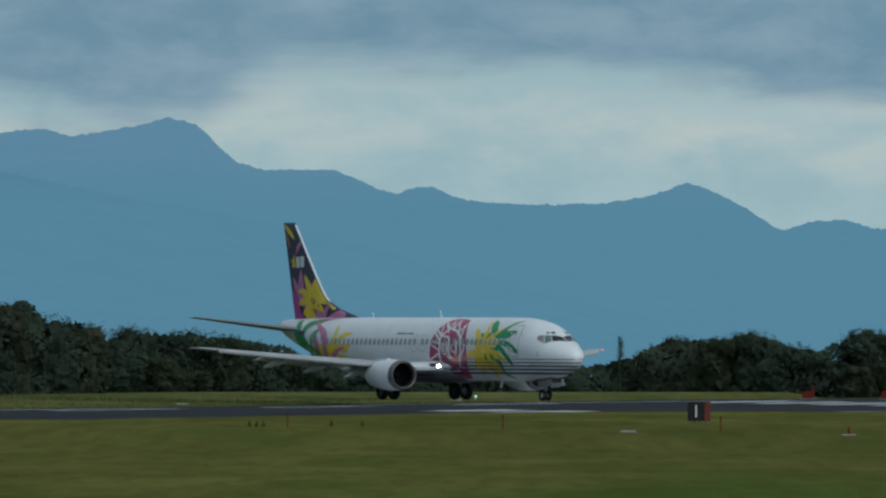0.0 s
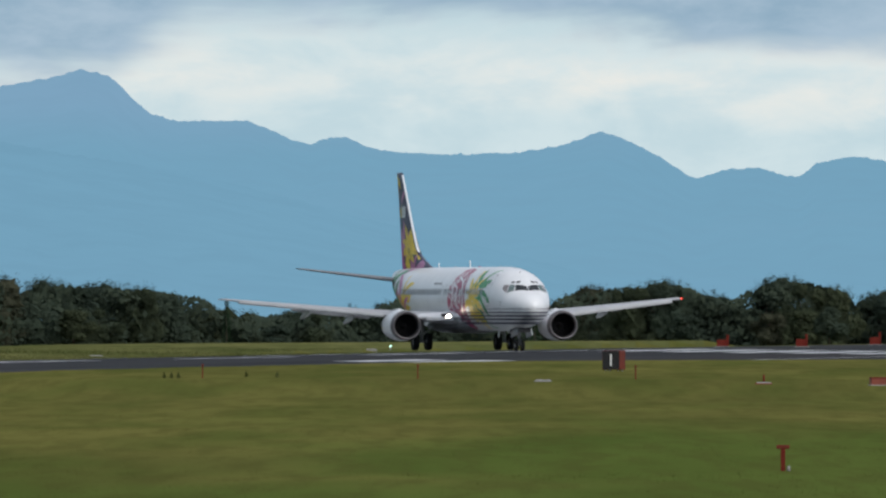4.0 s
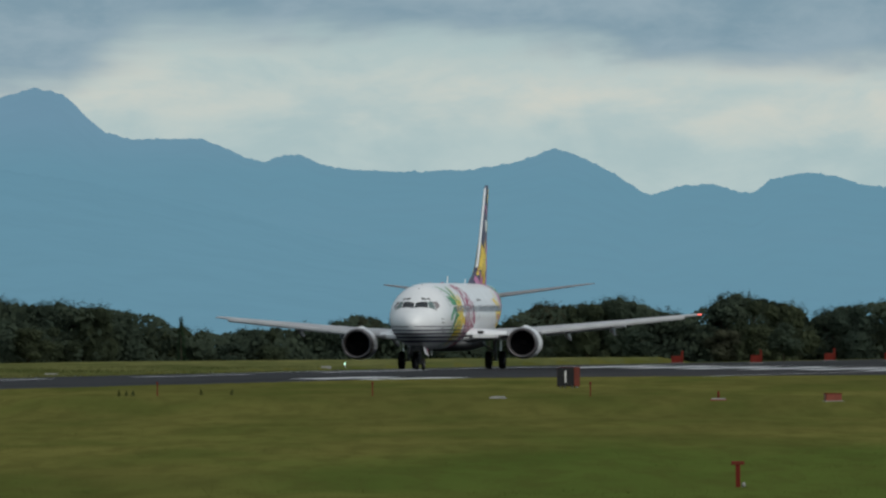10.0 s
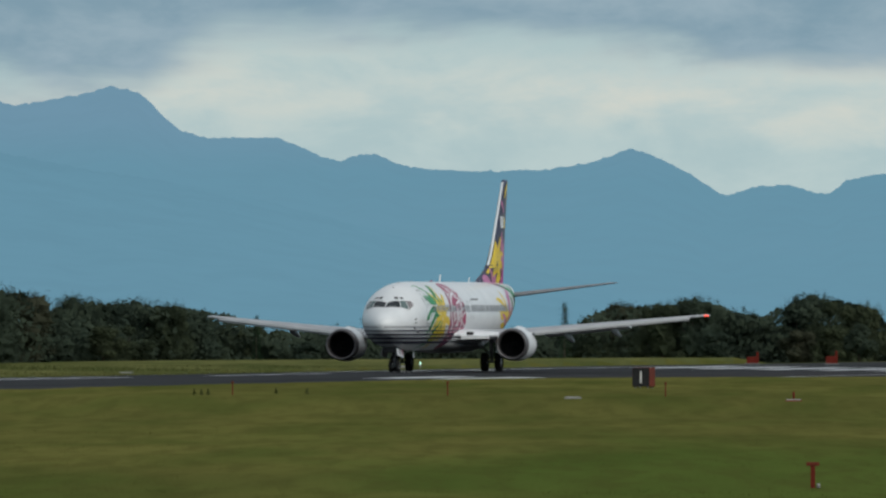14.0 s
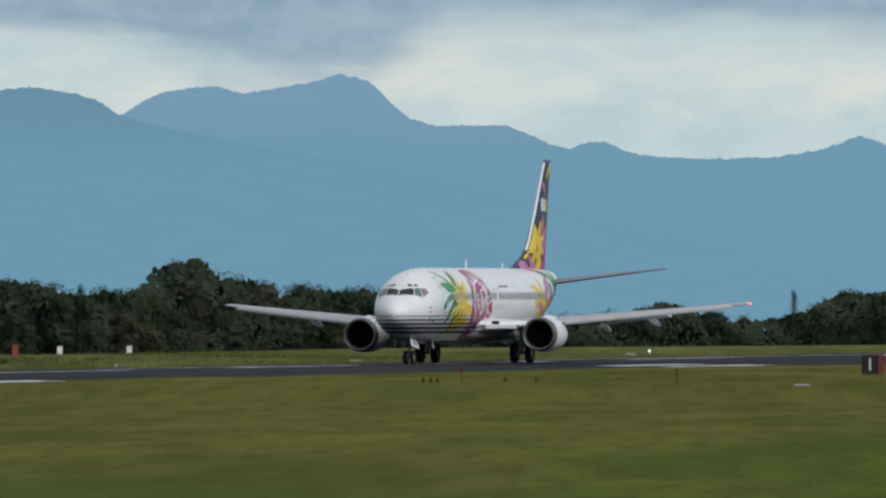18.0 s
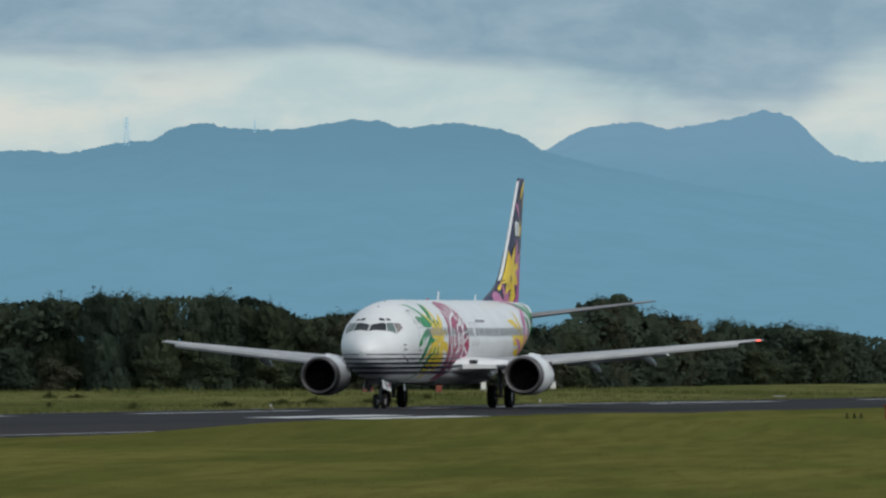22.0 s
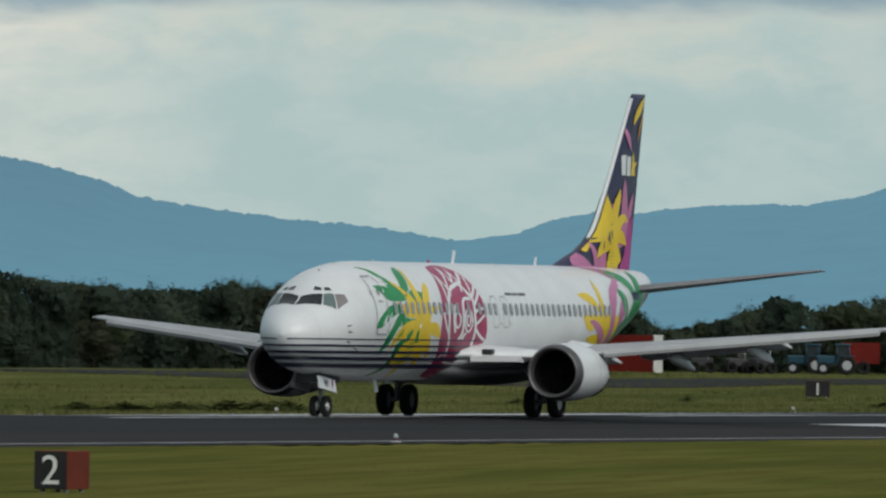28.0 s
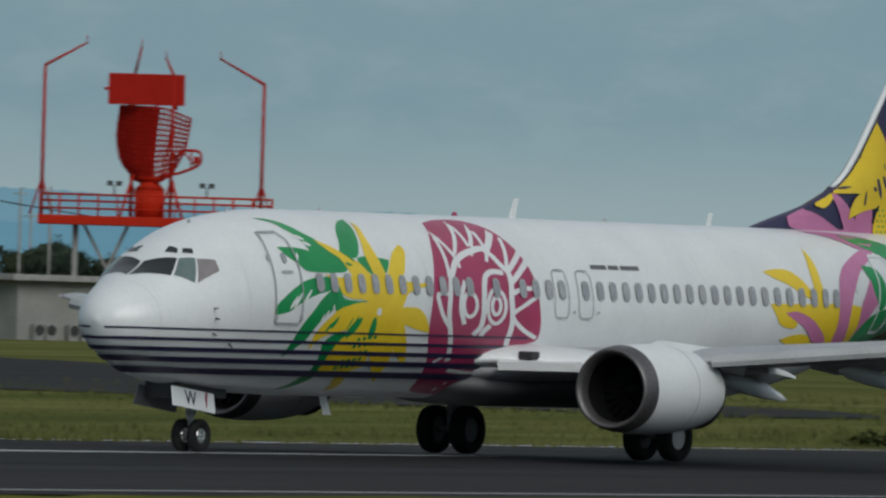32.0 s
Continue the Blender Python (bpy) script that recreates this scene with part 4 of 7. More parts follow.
def build_engine(side, plane):
    y, z = side * 4.88, 1.49
    x0 = MAIN - 12.42
    # outer cowl, lip, inlet duct
    outer = [(0.0, 0.84), (-0.06, 0.88), (-0.25, 0.93), (-0.7, 0.97), (-1.4, 0.985), (-2.1, 0.96), (-2.7, 0.90), (-3.15, 0.82), (-3.4, 0.78)]
    cowl = part("engine_cowl", loft([ring_at(x0 + x, y, z, r, r, 36, 0.07) for x, r in [(-0.42, 0.95)] + outer[3:]]), WHITE, plane, "white painted engine cowling")
    part("inlet_lip", loft([ring_at(x0 + x, y, z, r, r, 36, 0.07) for x, r in [(-0.32, 0.73), (-0.15, 0.735), (-0.04, 0.785), (0.0, 0.84), (-0.04, 0.87), (-0.12, 0.90), (-0.25, 0.93), (-0.42, 0.95)]]), LIP, cowl, "polished metal inlet lip")
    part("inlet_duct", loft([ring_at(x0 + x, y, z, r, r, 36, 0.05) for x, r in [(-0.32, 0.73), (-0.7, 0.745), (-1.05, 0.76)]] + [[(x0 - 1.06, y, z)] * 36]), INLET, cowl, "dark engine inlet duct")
    blades = []
    for i in range(24):
        a = 2 * math.pi * i / 24
        b = box(-0.02, 0.02, 0.2, 0.76, -0.075, 0.075)
        bmesh.ops.rotate(b, verts=b.verts[:], cent=(0, 0, 0), matrix=Matrix.Rotation(0.7, 3, "Y"))
        bmesh.ops.rotate(b, verts=b.verts[:], cent=(0, 0, 0), matrix=Matrix.Rotation(a, 3, "X"))
        blades.append(b)
    fan = join(*blades)
    bmesh.ops.translate(fan, verts=fan.verts[:], vec=(x0 - 0.98, y, z))
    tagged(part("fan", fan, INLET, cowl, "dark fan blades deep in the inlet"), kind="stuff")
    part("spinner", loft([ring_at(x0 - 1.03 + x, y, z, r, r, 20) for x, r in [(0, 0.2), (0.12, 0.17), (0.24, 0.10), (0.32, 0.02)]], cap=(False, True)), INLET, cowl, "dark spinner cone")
    part("core_nozzle", loft([ring_at(x0 + x, y, z, r, r, 28) for x, r in [(-3.3, 0.56), (-3.6, 0.50), (-3.9, 0.42), (-4.1, 0.36)]] + [ring_at(x0 - 3.9, y, z, 0.30, 0.30, 28)]), GREYPAINT, cowl, "dull metal exhaust nozzle")
    part("fan_exit", loft([ring_at(x0 - 3.4, y, z, 0.79, 0.79, 28), ring_at(x0 - 3.0, y, z, 0.76, 0.76, 28), ring_at(x0 - 3.01, y, z, 0.58, 0.58, 28)]), DARK, cowl)
    for x in (-2.05,):
        part("cowl_seam", loft([ring_at(x0 + x + d, y, z, curve_at(-x, [(-p, q) for p, q in outer]) + 0.004, curve_at(-x, [(-p, q) for p, q in outer]) + 0.004, 36, 0.07) for d in (0.012, -0.012)]), SEAM, cowl)
    me = loft([[(x0 - 1.5, y - .13, z + .90), (x0 - 1.5, y + .13, z + .90), (x0 - 5.2, y + .13, z + .35), (x0 - 5.2, y - .13, z + .35)],
               [(x0 - 2.0, y - .10, z + 1.06), (x0 - 2.0, y + .10, z + 1.06), (x0 - 5.4, y + .13, z + 0.85), (x0 - 5.4, y - .13, z + 0.85)]], cap=(True, True), smooth=False)
    part("pylon", me, WHITE, plane, "white engine pylon")


def wheel(r, w):
    prof = [(0.0, r * 0.45), (w * 0.30, r * 0.50), (w * 0.42, r * 0.62), (w * 0.5, r * 0.78), (w * 0.46, r * 0.93), (w * 0.3, r * 0.99), (0, r)]
    pts = [(x, q) for x, q in prof] + [(-x, q) for x, q in reversed(prof[1:-1])]
    n = 28
    verts, faces = [], []
    for i in range(n):
        a = 2 * math.pi * i / n
        for x, q in pts:
            verts.append((q * math.cos(a), x, q * math.sin(a)))
    m = len(pts)
    for i in range(n):
        for j in range(m):
            k, l = (i + 1) % n, (j + 1) % m
            faces.append((i * m + j, i * m + l, k * m + l, k * m + j))
    return mesh("tyre", verts, faces, True)


def build_gear(plane, wheels, struts):
    tyre, small = wheel(0.52, 0.37), wheel(0.345, 0.20)

    def rim(r, w):
        b = rod((0, -w, 0), (0, w, 0), r, n=20)
        holes = [rod((math.cos(k) * r * .62, -w - .012, math.sin(k) * r * .62), (math.cos(k) * r * .62, w + .012, math.sin(k) * r * .62), r * 0.13, n=8) for k in [i * 1.0472 for i in range(6)]]
        return join(b, *holes)
    big_rim, small_rim = bpy.data.meshes.new("rim"), bpy.data.meshes.new("rim")
    for me, r, w in ((big_rim, 0.27, 0.11), (small_rim, 0.15, 0.07)):
        b = rim(r, w)
        b.to_mesh(me)
        b.free()
        me.materials.append(RIMGREY if r > 0.2 else STEEL)
    for me in (tyre, small):
        me.materials.append(BLACK)

    # darker copy of the main rim, with the wheels' shade put into its paint
    shaded_rim = big_rim.copy()
    shaded_rim.materials.clear()
    shaded_rim.materials.append(RIMDARK)

    def put(x, y, r, me, rm):
        t = part("tyre", me, None, plane, "black rubber aircraft tyre", m=Matrix.Translation((x, y, r)))
        part("rim", rm, None, t, "metal wheel rim")
        wheels.append((t, (x, y, r)))
    for side in (1, -1):
        y = side * 2.59
        for d in (-0.41, 0.41):
            put(0, y + d, 0.52, tyre, big_rim if d * side > 0 and side > 0 else shaded_rim)
        st = part("main_strut", join(rod((0, y, 0.5), (0.05, y - side * .05, 2.0), 0.10), rod((0, y - .5, 0.52), (0, y + .5, 0.52), 0.06), rod((0, y, 0.9), (0.1, y - side * 1.1, 1.75), 0.05), rod((-.14, y, .7), (-.32, y, 1.15), .03), rod((-.32, y, 1.15), (-.1, y, 1.6), .03)), GREYPAINT, plane, "grey main landing gear strut")
        struts.append(st)
        part("gear_door", box(-0.42, 0.42, y + side * .30, y + side * .33, 1.05, 1.95, 0.012), WHITE, plane, "white main gear door")
    x = MAIN - 3.92
    for d in (-0.19, 0.19):
        put(x, d, 0.345, small, small_rim)
    st = part("nose_strut", join(rod((x, 0, 0.34), (x + 0.10, 0, 1.5), 0.065), rod((x, -.24, .345), (x, .24, .345), .04), rod((x - .05, 0, .75), (x - .7, 0, 1.4), .035), rod((x + .09, 0, .62), (x + .2, 0, .8), .025), rod((x + .2, 0, .8), (x + .12, 0, 1.0), .025)), GREYPAINT, plane, "grey nose gear strut")
    struts.append(st)
    for side in (1, -1):
        b = box(-0.80, 0.80, -0.02, 0.02, -0.42, 0.0, 0.012)
        bmesh.ops.rotate(b, verts=b.verts[:], cent=(0, 0, 0), matrix=Matrix.Rotation(radians(-6), 3, "Y") @ Matrix.Rotation(radians(side * 12), 3, "X"))
        bmesh.ops.translate(b, verts=b.verts[:], vec=(x + 0.62, side * 0.40, 1.27))
        # the starboard door, seen from inside, takes the shade-darkened grey
        door = part("nose_gear_door", b, WHITE if side > 0 else SHADEGREY, plane, "white nose gear door with a black letter" if side > 0 else "grey nose gear door")
        if side > 0:
            fc = bpy.data.curves.new("letter", "FONT")
            fc.body, fc.size, fc.extrude, fc.align_x, fc.align_y = "W", 0.42, 0.003, "CENTER", "CENTER"
            m = Matrix.Translation((x + 0.78, side * 0.40 + 0.076, 1.085)) @ Matrix.Rotation(radians(-6), 4, "Y") @ Matrix.Rotation(radians(12), 4, "X") @ Matrix.Rotation(radians(180), 4, "Z") @ Matrix.Rotation(radians(90), 4, "X")
            tmp = new("tmp_letter", fc)
            me = bpy.data.meshes.new_from_object(tmp)
            bpy.data.objects.remove(tmp)
            part("letter", me, NAVY, door, "black letter W", m=m)
            part("stripe", box(x + .18, x + .20, side * .40 + .055, side * .40 + .09, 0.86, 1.22), CRIMSON, door)
    # closed block; its near-black colour stands for the shade inside the bay
    part("nose_wheel_bay", box(x - 0.7, x + 1.2, -0.38, 0.38, 1.10, 1.45), DARK, plane, "near-black block standing for the shaded nose wheel bay")


def build_aircraft():
    plane = empty("airliner", Matrix.Translation((0, 900, 0)), "white twin-engine jet airliner with a tropical flower livery on the runway", "airplane")
    wheels, struts = [], []
    # fuselage
    ss = [0.231, 0.25, 0.28, 0.337, 0.42, 0.52, 0.629, 0.72, 0.82, 0.92] + [1.0 + 0.07 * i for i in range(32)] + [3.3, 3.6, 4.0, 4.3, 4.6, 5.0, 5.5, 6.0, 6.7, 7.4] + [8 + i * 1.5 for i in range(11)] + [24.2, 25.5, 26.8, 28, 29.2, 30.5, 31.8, 33, 34, 34.7, 35.1, 35.3]
    fus = part("fuselage", loft([[hull(s, 360 * i / 64) for i in range(64)] for s in ss], True, (True, True)), WHITE, plane, "white fuselage")
    part("tail_cone", loft([ring_at(MAIN - s, 0, 4.47, r, r, 20) for s, r in ((35.28, .27), (35.6, .22), (35.75, .15))], cap=(False, True)), GREYPAINT, fus, "grey tail cone exhaust")
    # belly fairing, its grey darkened in the paint for the shade underneath
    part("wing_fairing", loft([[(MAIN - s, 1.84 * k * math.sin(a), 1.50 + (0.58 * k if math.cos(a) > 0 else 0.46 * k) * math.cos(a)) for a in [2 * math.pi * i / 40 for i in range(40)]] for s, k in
                               ((11.8, .05), (12.2, .45), (12.8, .78), (13.6, .95), (14.6, 1.0), (19.5, 1.0), (21, .85), (22.2, .5), (22.8, .08))], cap=(True, True)), SHADEGREY, plane, "wing root fairing in grey darkened for belly shade")
    for side in (1, -1):
        st = [(1.2 * side, 12.55, 20.3, 1.78, 1.0), (1.95 * side, 13.05, 20.25, 1.82, 1.0), (3.2 * side, 13.95, 20.15, 1.93, .95), (4.83 * side, 14.85, 20.05, 2.08, .9), (7.5 * side, 16.45, 20.55, 2.36, .88), (10.5 * side, 18.27, 21.25, 2.68, .85), (13.2 * side, 19.87, 21.9, 2.97, .8), (14.2 * side, 20.5, 22.15, 3.08, .75), (14.42 * side, 20.85, 22.25, 3.11, .5)]
        w = part("wing", wing_surface(st), WINGTOP, plane, "grey metal swept wing")
        part("wing_root_glove", wing_surface([(1.5 * side, 12.35, 16.8, 2.04, .9), (2.0 * side, 12.95, 17.0, 2.06, .9), (3.1 * side, 13.75, 17.2, 2.02, .85), (3.75 * side, 14.1, 17.3, 2.02, .8)], thick=0.135), WHITE, w, "white wing root leading edge")
        part("retracted_light", box(MAIN - 13.42, MAIN - 13.08, side * 2.36 - .17, side * 2.36 + .17, 2.07, 2.24, .03), DARK, w, "dark landing light recess")
        part("krueger_panel", loft([[(MAIN - s + .10, y * side, z - .20), (MAIN - s + .14, y * side, z - .02), (MAIN - s - .05, y * side, z + .02), (MAIN - s - .5, y * side, z - .12), (MAIN - s - .35, y * side, z - .24)] for s, y, z in ((12.78, 1.95, 2.03), (13.72, 3.3, 2.04))], cap=(True, True), smooth=False), WHITE, w, "white leading edge panel beside the fuselage")
        # flaps lowered a little, with track fairings
        for y0, y1, s0, s1, z0, z1 in ((2.1, 4.3, 20.12, 20.06, 1.80, 2.0), (5.3, 9.9, 20.1, 21.05, 2.1, 2.58)):
            ring = lambda y, s, z: [(MAIN - s + 0.25, y * side, z + .05), (MAIN - s - 0.45, y * side, z - .02), (MAIN - s - .95, y * side, z - .15), (MAIN - s - .9, y * side, z - .19), (MAIN - s - 0.3, y * side, z - .12), (MAIN - s + .2, y * side, z - .07)]
            part("flap", loft([ring(y0, s0, z0), ring(y1, s1, z1)], cap=(True, True), smooth=False), WHITE, w, "white trailing edge flap, partly lowered")
        for y, s, z in ((3.6, 19.6, 1.72), (6.7, 19.3, 2.02), (9.3, 19.7, 2.32)):
            part("flap_track_fairing", loft([ring_at(MAIN - s - x, y * side, z - dz, r * .6, r, 14) for x, r, dz in ((-.6, .03, 0), (-.2, .15, .02), (.5, .2, .08), (1.3, .17, .2), (2.0, .07, .34), (2.2, .01, .38))], cap=(True, True)), WHITE, w, "white flap track fairing")
        part("slat", loft([[(MAIN - le + 0.20, y * side, z - .18), (MAIN - le + 0.24, y * side, z - .08), (MAIN - le + .12, y * side, z + .04), (MAIN - le - .15, y * side, z + .09), (MAIN - le + .06, y * side, z - .08), (MAIN - le + .12, y * side, z - .16)] for y, le, z in ((5.7, 15.35, 2.2), (13.6, 20.10, 3.02))], cap=(True, True), smooth=False), SLAT, w, "pale grey leading edge slat, extended")
        part("wingtip_light", rod((MAIN - 20.70, 14.38 * side, 3.11), (MAIN - 21.0, 14.50 * side, 3.11), 0.035, .02), glow("nav_red", (1.0, 0.08, 0.04), 3.0) if side > 0 else GREYPAINT, w, "red navigation light" if side > 0 else "green navigation light")
        for y in (11.5, 12.4, 13.3, 14.1):
            part("static_wick", rod((MAIN - 21.45 - (y - 11.5) * .24, y * side, 2.8 + (y - 11.5) * .11), (MAIN - 21.9 - (y - 11.5) * .28, y * side, 2.8 + (y - 11.5) * .11), .012, n=5), DARK, w)
        part("tailplane", wing_surface([(0.5 * side, 31.3, 34.75, 4.20, 1), (1.0 * side, 31.65, 34.85, 4.27, 1), (6.0 * side, 34.55, 36.0, 4.95, .8), (6.35 * side, 34.95, 36.05, 5.0, .5)], thick=0.095), TAILGREY, plane, "dark grey metal tailplane")
        build_engine(side, plane)
    # fin
    rings = []
    zs = [4.8, 4.95, 5.05, 5.12, 5.2, 5.3, 5.4, 5.5, 5.6, 5.7, 5.8, 5.9, 6.0, 6.12, 6.25, 6.37, 6.5, 6.7, 6.9, 7.1, 7.4, 8.2, 9.2, 10.2, 10.8, 10.95]
    for z in zs:
        le, te = curve_at(z, FIN_LE), curve_at(z, FIN_TE)
        fs = [((1 - math.cos(math.pi * i / 28)) / 2) for i in range(29)]
        k = 1.0 if z < 10.9 else 0.5
        rings.append([(MAIN - le - f * (te - le), k * (fin_half(le + f * (te - le), z) - 0.012), z) for f in fs] + [(MAIN - le - f * (te - le), -k * (fin_half(le + f * (te - le), z) - .012), z) for f in reversed(fs[1:-1])])
    fin = part("fin", loft(rings, True, (True, True)), NAVY, plane, "navy tail fin painted with yellow and pink flowers")
    # white paint here stands for the bright reflection on the metal edge
    part("fin_leading_edge", loft([[(MAIN - curve_at(z, FIN_LE) + .02, 0, z), (MAIN - curve_at(z, FIN_LE) - .02, 0.055, z), (MAIN - curve_at(z, FIN_LE) - .09, fin_half(curve_at(z, FIN_LE) + .09, z) + .004, z), (MAIN - curve_at(z, FIN_LE) - .09, -fin_half(curve_at(z, FIN_LE) + .09, z) - .004, z), (MAIN - curve_at(z, FIN_LE) - .02, -.055, z)] for z in zs[12:-1]], cap=(True, True)), WHITE, fin, "fin leading edge, painted white for the bright sheen of bare metal")
    build_gear(plane, wheels, struts)
    build_livery(plane, fus, fin)
    return plane, wheels, struts


def leaf(base, tip, width, bend=0.0, n=9):
    """A leaf- or petal-shaped outline from base to tip."""
    b, t = Vector(base), Vector(tip)
    d = t - b
    nrm = Vector((-d.y, d.x)).normalized()
    left, right = [], []
    for i in range(n + 1):
        f = i / n
        mid = b + d * f + nrm * bend * math.sin(math.pi * f)
        w = width * 0.5 * (math.sin(math.pi * min(1.0, f * 0.80 + 0.16)) ** 0.8 if f < 1 else 0.0)
        if i == n:
            left.append(mid)
        else:
            left.append(mid + nrm * w)
            right.append(mid - nrm * w)
    return [tuple(p) for p in left] + [tuple(p) for p in reversed(right)]


def ribbon(points, width, closed=False, sub=5, squeeze=1.0):
    """A stroke along points, as strips (u, v) ready to be bent; squeeze below 1 widens upright strokes."""
    pts = []
    points = [(p[0] * squeeze, p[1]) for p in points]
    m = len(points)
    for i in range(m if closed else m - 1):
        p, q = Vector(points[i]), Vector(points[(i + 1) % m])
        k = max(1, min(sub, int((q - p).length / 0.12)))
        pts += [p + (q - p) * j / k for j in range(k)]
    if not closed:
        pts.append(Vector(points[-1]))
    verts, faces = [], []
    n = len(pts)
    for i in range(n):
        a = pts[i - 1] if closed or i > 0 else pts[i]
        c = pts[(i + 1) % n] if closed or i < n - 1 else pts[i]
        d = (c - a).normalized()
        nr = Vector((-d.y, d.x)) * width / 2
        verts += [((pts[i].x + nr.x) / squeeze, pts[i].y + nr.y), ((pts[i].x - nr.x) / squeeze, pts[i].y - nr.y)]
    for i in range(n if closed else n - 1):
        k = (i + 1) % n
        faces.append((2 * i, 2 * i + 1, 2 * k + 1, 2 * k))
    return verts, faces


def smooth(points, n=6):
    """A rounded open line through points."""
    out = []
    for i in range(len(points) - 1):
        p0, p1, p2, p3 = (Vector(points[min(len(points) - 1, max(0, i + k - 1))]) for k in range(4))
        for j in range(n):
            t = j / n
            out.append(tuple(0.5 * ((2 * p1) + (p2 - p0) * t + (2 * p0 - 5 * p1 + 4 * p2 - p3) * t * t + (3 * p1 - p0 - 3 * p2 + p3) * t ** 3)))
    return out + [tuple(points[-1])]


def ribbon_on_hull(points, width, side, out, closed=False, squeeze=1.0):
    v, f = ribbon(points, width, closed, 5, squeeze)
    return mesh("stroke", [tuple(paint_spot(s, z, side, out)) for s, z in v], f, True)


def ring_points(s, z, w, h, n=16, power=3.0):
    """A rounded rectangle round (s, z)."""
    out = []
    for i in range(n):
        a = 2 * math.pi * i / n
        c, d = math.cos(a), math.sin(a)
        out.append((s + w / 2 * math.copysign(abs(c) ** (2 / power), c), z + h / 2 * math.copysign(abs(d) ** (2 / power), d)))
    return out


def pane_patch(corners, side, out, k=6):
    """A pane between four (station, angle) corners of the nose."""
    a, b, c, d = corners
    verts, faces = [], []
    for i in range(k + 1):
        for j in range(k + 1):
            u, v = i / k, j / k
            s = (1 - u) * ((1 - v) * a[0] + v * b[0]) + u * ((1 - v) * d[0] + v * c[0])
            g = (1 - u) * ((1 - v) * a[1] + v * b[1]) + u * ((1 - v) * d[1] + v * c[1])
            verts.append(tuple(hull(s, side * g, out)))
    for i in range(k):
        for j in range(k):
            n = i * (k + 1) + j
            faces.append((n, n + 1, n + k + 2, n + k + 1))
    return mesh("pane", verts, faces, True)


def petal(*points):
    """A painted shape with a pointed first corner and round ones after it."""
    return smooth(list(points) + [points[0]], 4)


def oval(s, z, w, h, n=20):
    return [(s + w * math.cos(6.2832 * i / n), z + h * math.sin(6.2832 * i / n)) for i in range(n)]


def flower_art(decal, stroke):
    """The palm flower and the sun face ahead of the wing."""
    g = "green painted palm leaf"
    decal("painted_leaf", petal((4.95, 4.83), (5.32, 4.82), (5.65, 4.74), (5.95, 4.58), (6.32, 4.41), (6.72, 4.2), (7.02, 3.91), (6.42, 3.81), (5.9, 3.99), (5.8, 4.24), (5.65, 4.49), (5.45, 4.63), (5.32, 4.75)), GREEN, 0, g)
    decal("painted_leaf", petal((4.75, 4.25), (5.32, 4.25), (5.77, 4.2), (6.2, 4.11), (6.87, 4.13), (6.97, 3.9), (6.8, 3.77), (5.77, 3.76), (5.37, 3.8), (5.17, 3.94), (4.9, 4.08)), GREEN, 0.3, g)
    decal("painted_leaf", petal((8.22, 4.87), (7.77, 4.8), (7.35, 4.62), (7.12, 4.39), (6.92, 4.13), (7.47, 4.08), (7.75, 4.28), (7.92, 4.45), (8.12, 4.69)), GREEN, 0.6, g)
    decal("painted_leaf", petal((8.72, 4.06), (8.57, 3.88), (8.37, 3.76), (7.92, 3.74), (7.57, 3.93), (7.52, 4.08), (8.05, 4.12)), GREEN, 0.1, g)
    decal("painted_leaf", petal((4.22, 2.85), (4.2, 2.97), (4.35, 3.12), (4.65, 3.3), (4.95, 3.44), (5.4, 3.6), (6.12, 3.67), (6.37, 3.53), (6.25, 3.4), (5.65, 3.29), (5.05, 3.09), (4.7, 2.93)), GREEN, 0.2, g)
    decal("painted_leaf", petal((4.93, 1.98), (5.05, 2.31), (5.25, 2.67), (5.57, 2.96), (5.85, 3.2), (6.2, 3.38), (6.6, 3.47), (6.62, 3.27), (6.3, 3.0), (6.02, 2.83), (5.77, 2.65), (5.52, 2.36), (5.25, 2.16)), GREEN, 0.4, g)
    decal("painted_leaf", petal((6.0, 1.31), (6.25, 1.53), (6.36, 1.73), (6.33, 1.98), (6.22, 2.27), (6.42, 2.45), (6.9, 2.55), (7.02, 2.34), (7.0, 1.92), (6.82, 1.74), (6.7, 1.54), (6.4, 1.36)), GREEN, 0.5, g)
    decal("painted_leaf", petal((7.62, 3.19), (7.15, 3.11), (6.5, 2.92), (6.32, 3.15), (6.5, 3.39), (6.75, 3.22)), GREEN, 3.4, g)
    for b, t in (((4.72, 2.99), (5.0, 3.27)), ((4.86, 3.02), (5.16, 3.33)), ((5.2, 3.12), (5.5, 3.40)), ((5.8, 2.52), (6.0, 2.92)), ((5.95, 2.66), (6.15, 3.0)), ((6.28, 3.02), (6.52, 3.24)), ((5.55, 4.50), (5.86, 4.42)), ((5.72, 4.36), (5.98, 4.30)), ((5.2, 4.0), (5.32, 4.14))):
        decal("leaf_slit", leaf(b, t, 0.075), WHITE, 0.9)
    y = "yellow painted petal"
    decal("painted_petal", petal((6.2, 4.42), (6.55, 4.34), (6.85, 4.23), (7.15, 4.09), (7.42, 4.02), (7.65, 3.87), (7.8, 3.73), (7.45, 3.66), (7.12, 3.69), (6.95, 3.9), (6.8, 4.06), (6.5, 4.21)), YELLOW, 1.2, y)
    decal("painted_petal", petal((8.35, 4.82), (8.42, 4.73), (8.3, 4.52), (8.27, 4.32), (8.3, 4.15), (8.35, 3.94), (8.4, 3.68), (8.0, 3.68), (7.85, 4.05), (7.9, 4.28), (8.12, 4.58)), YELLOW, 1.5, y)
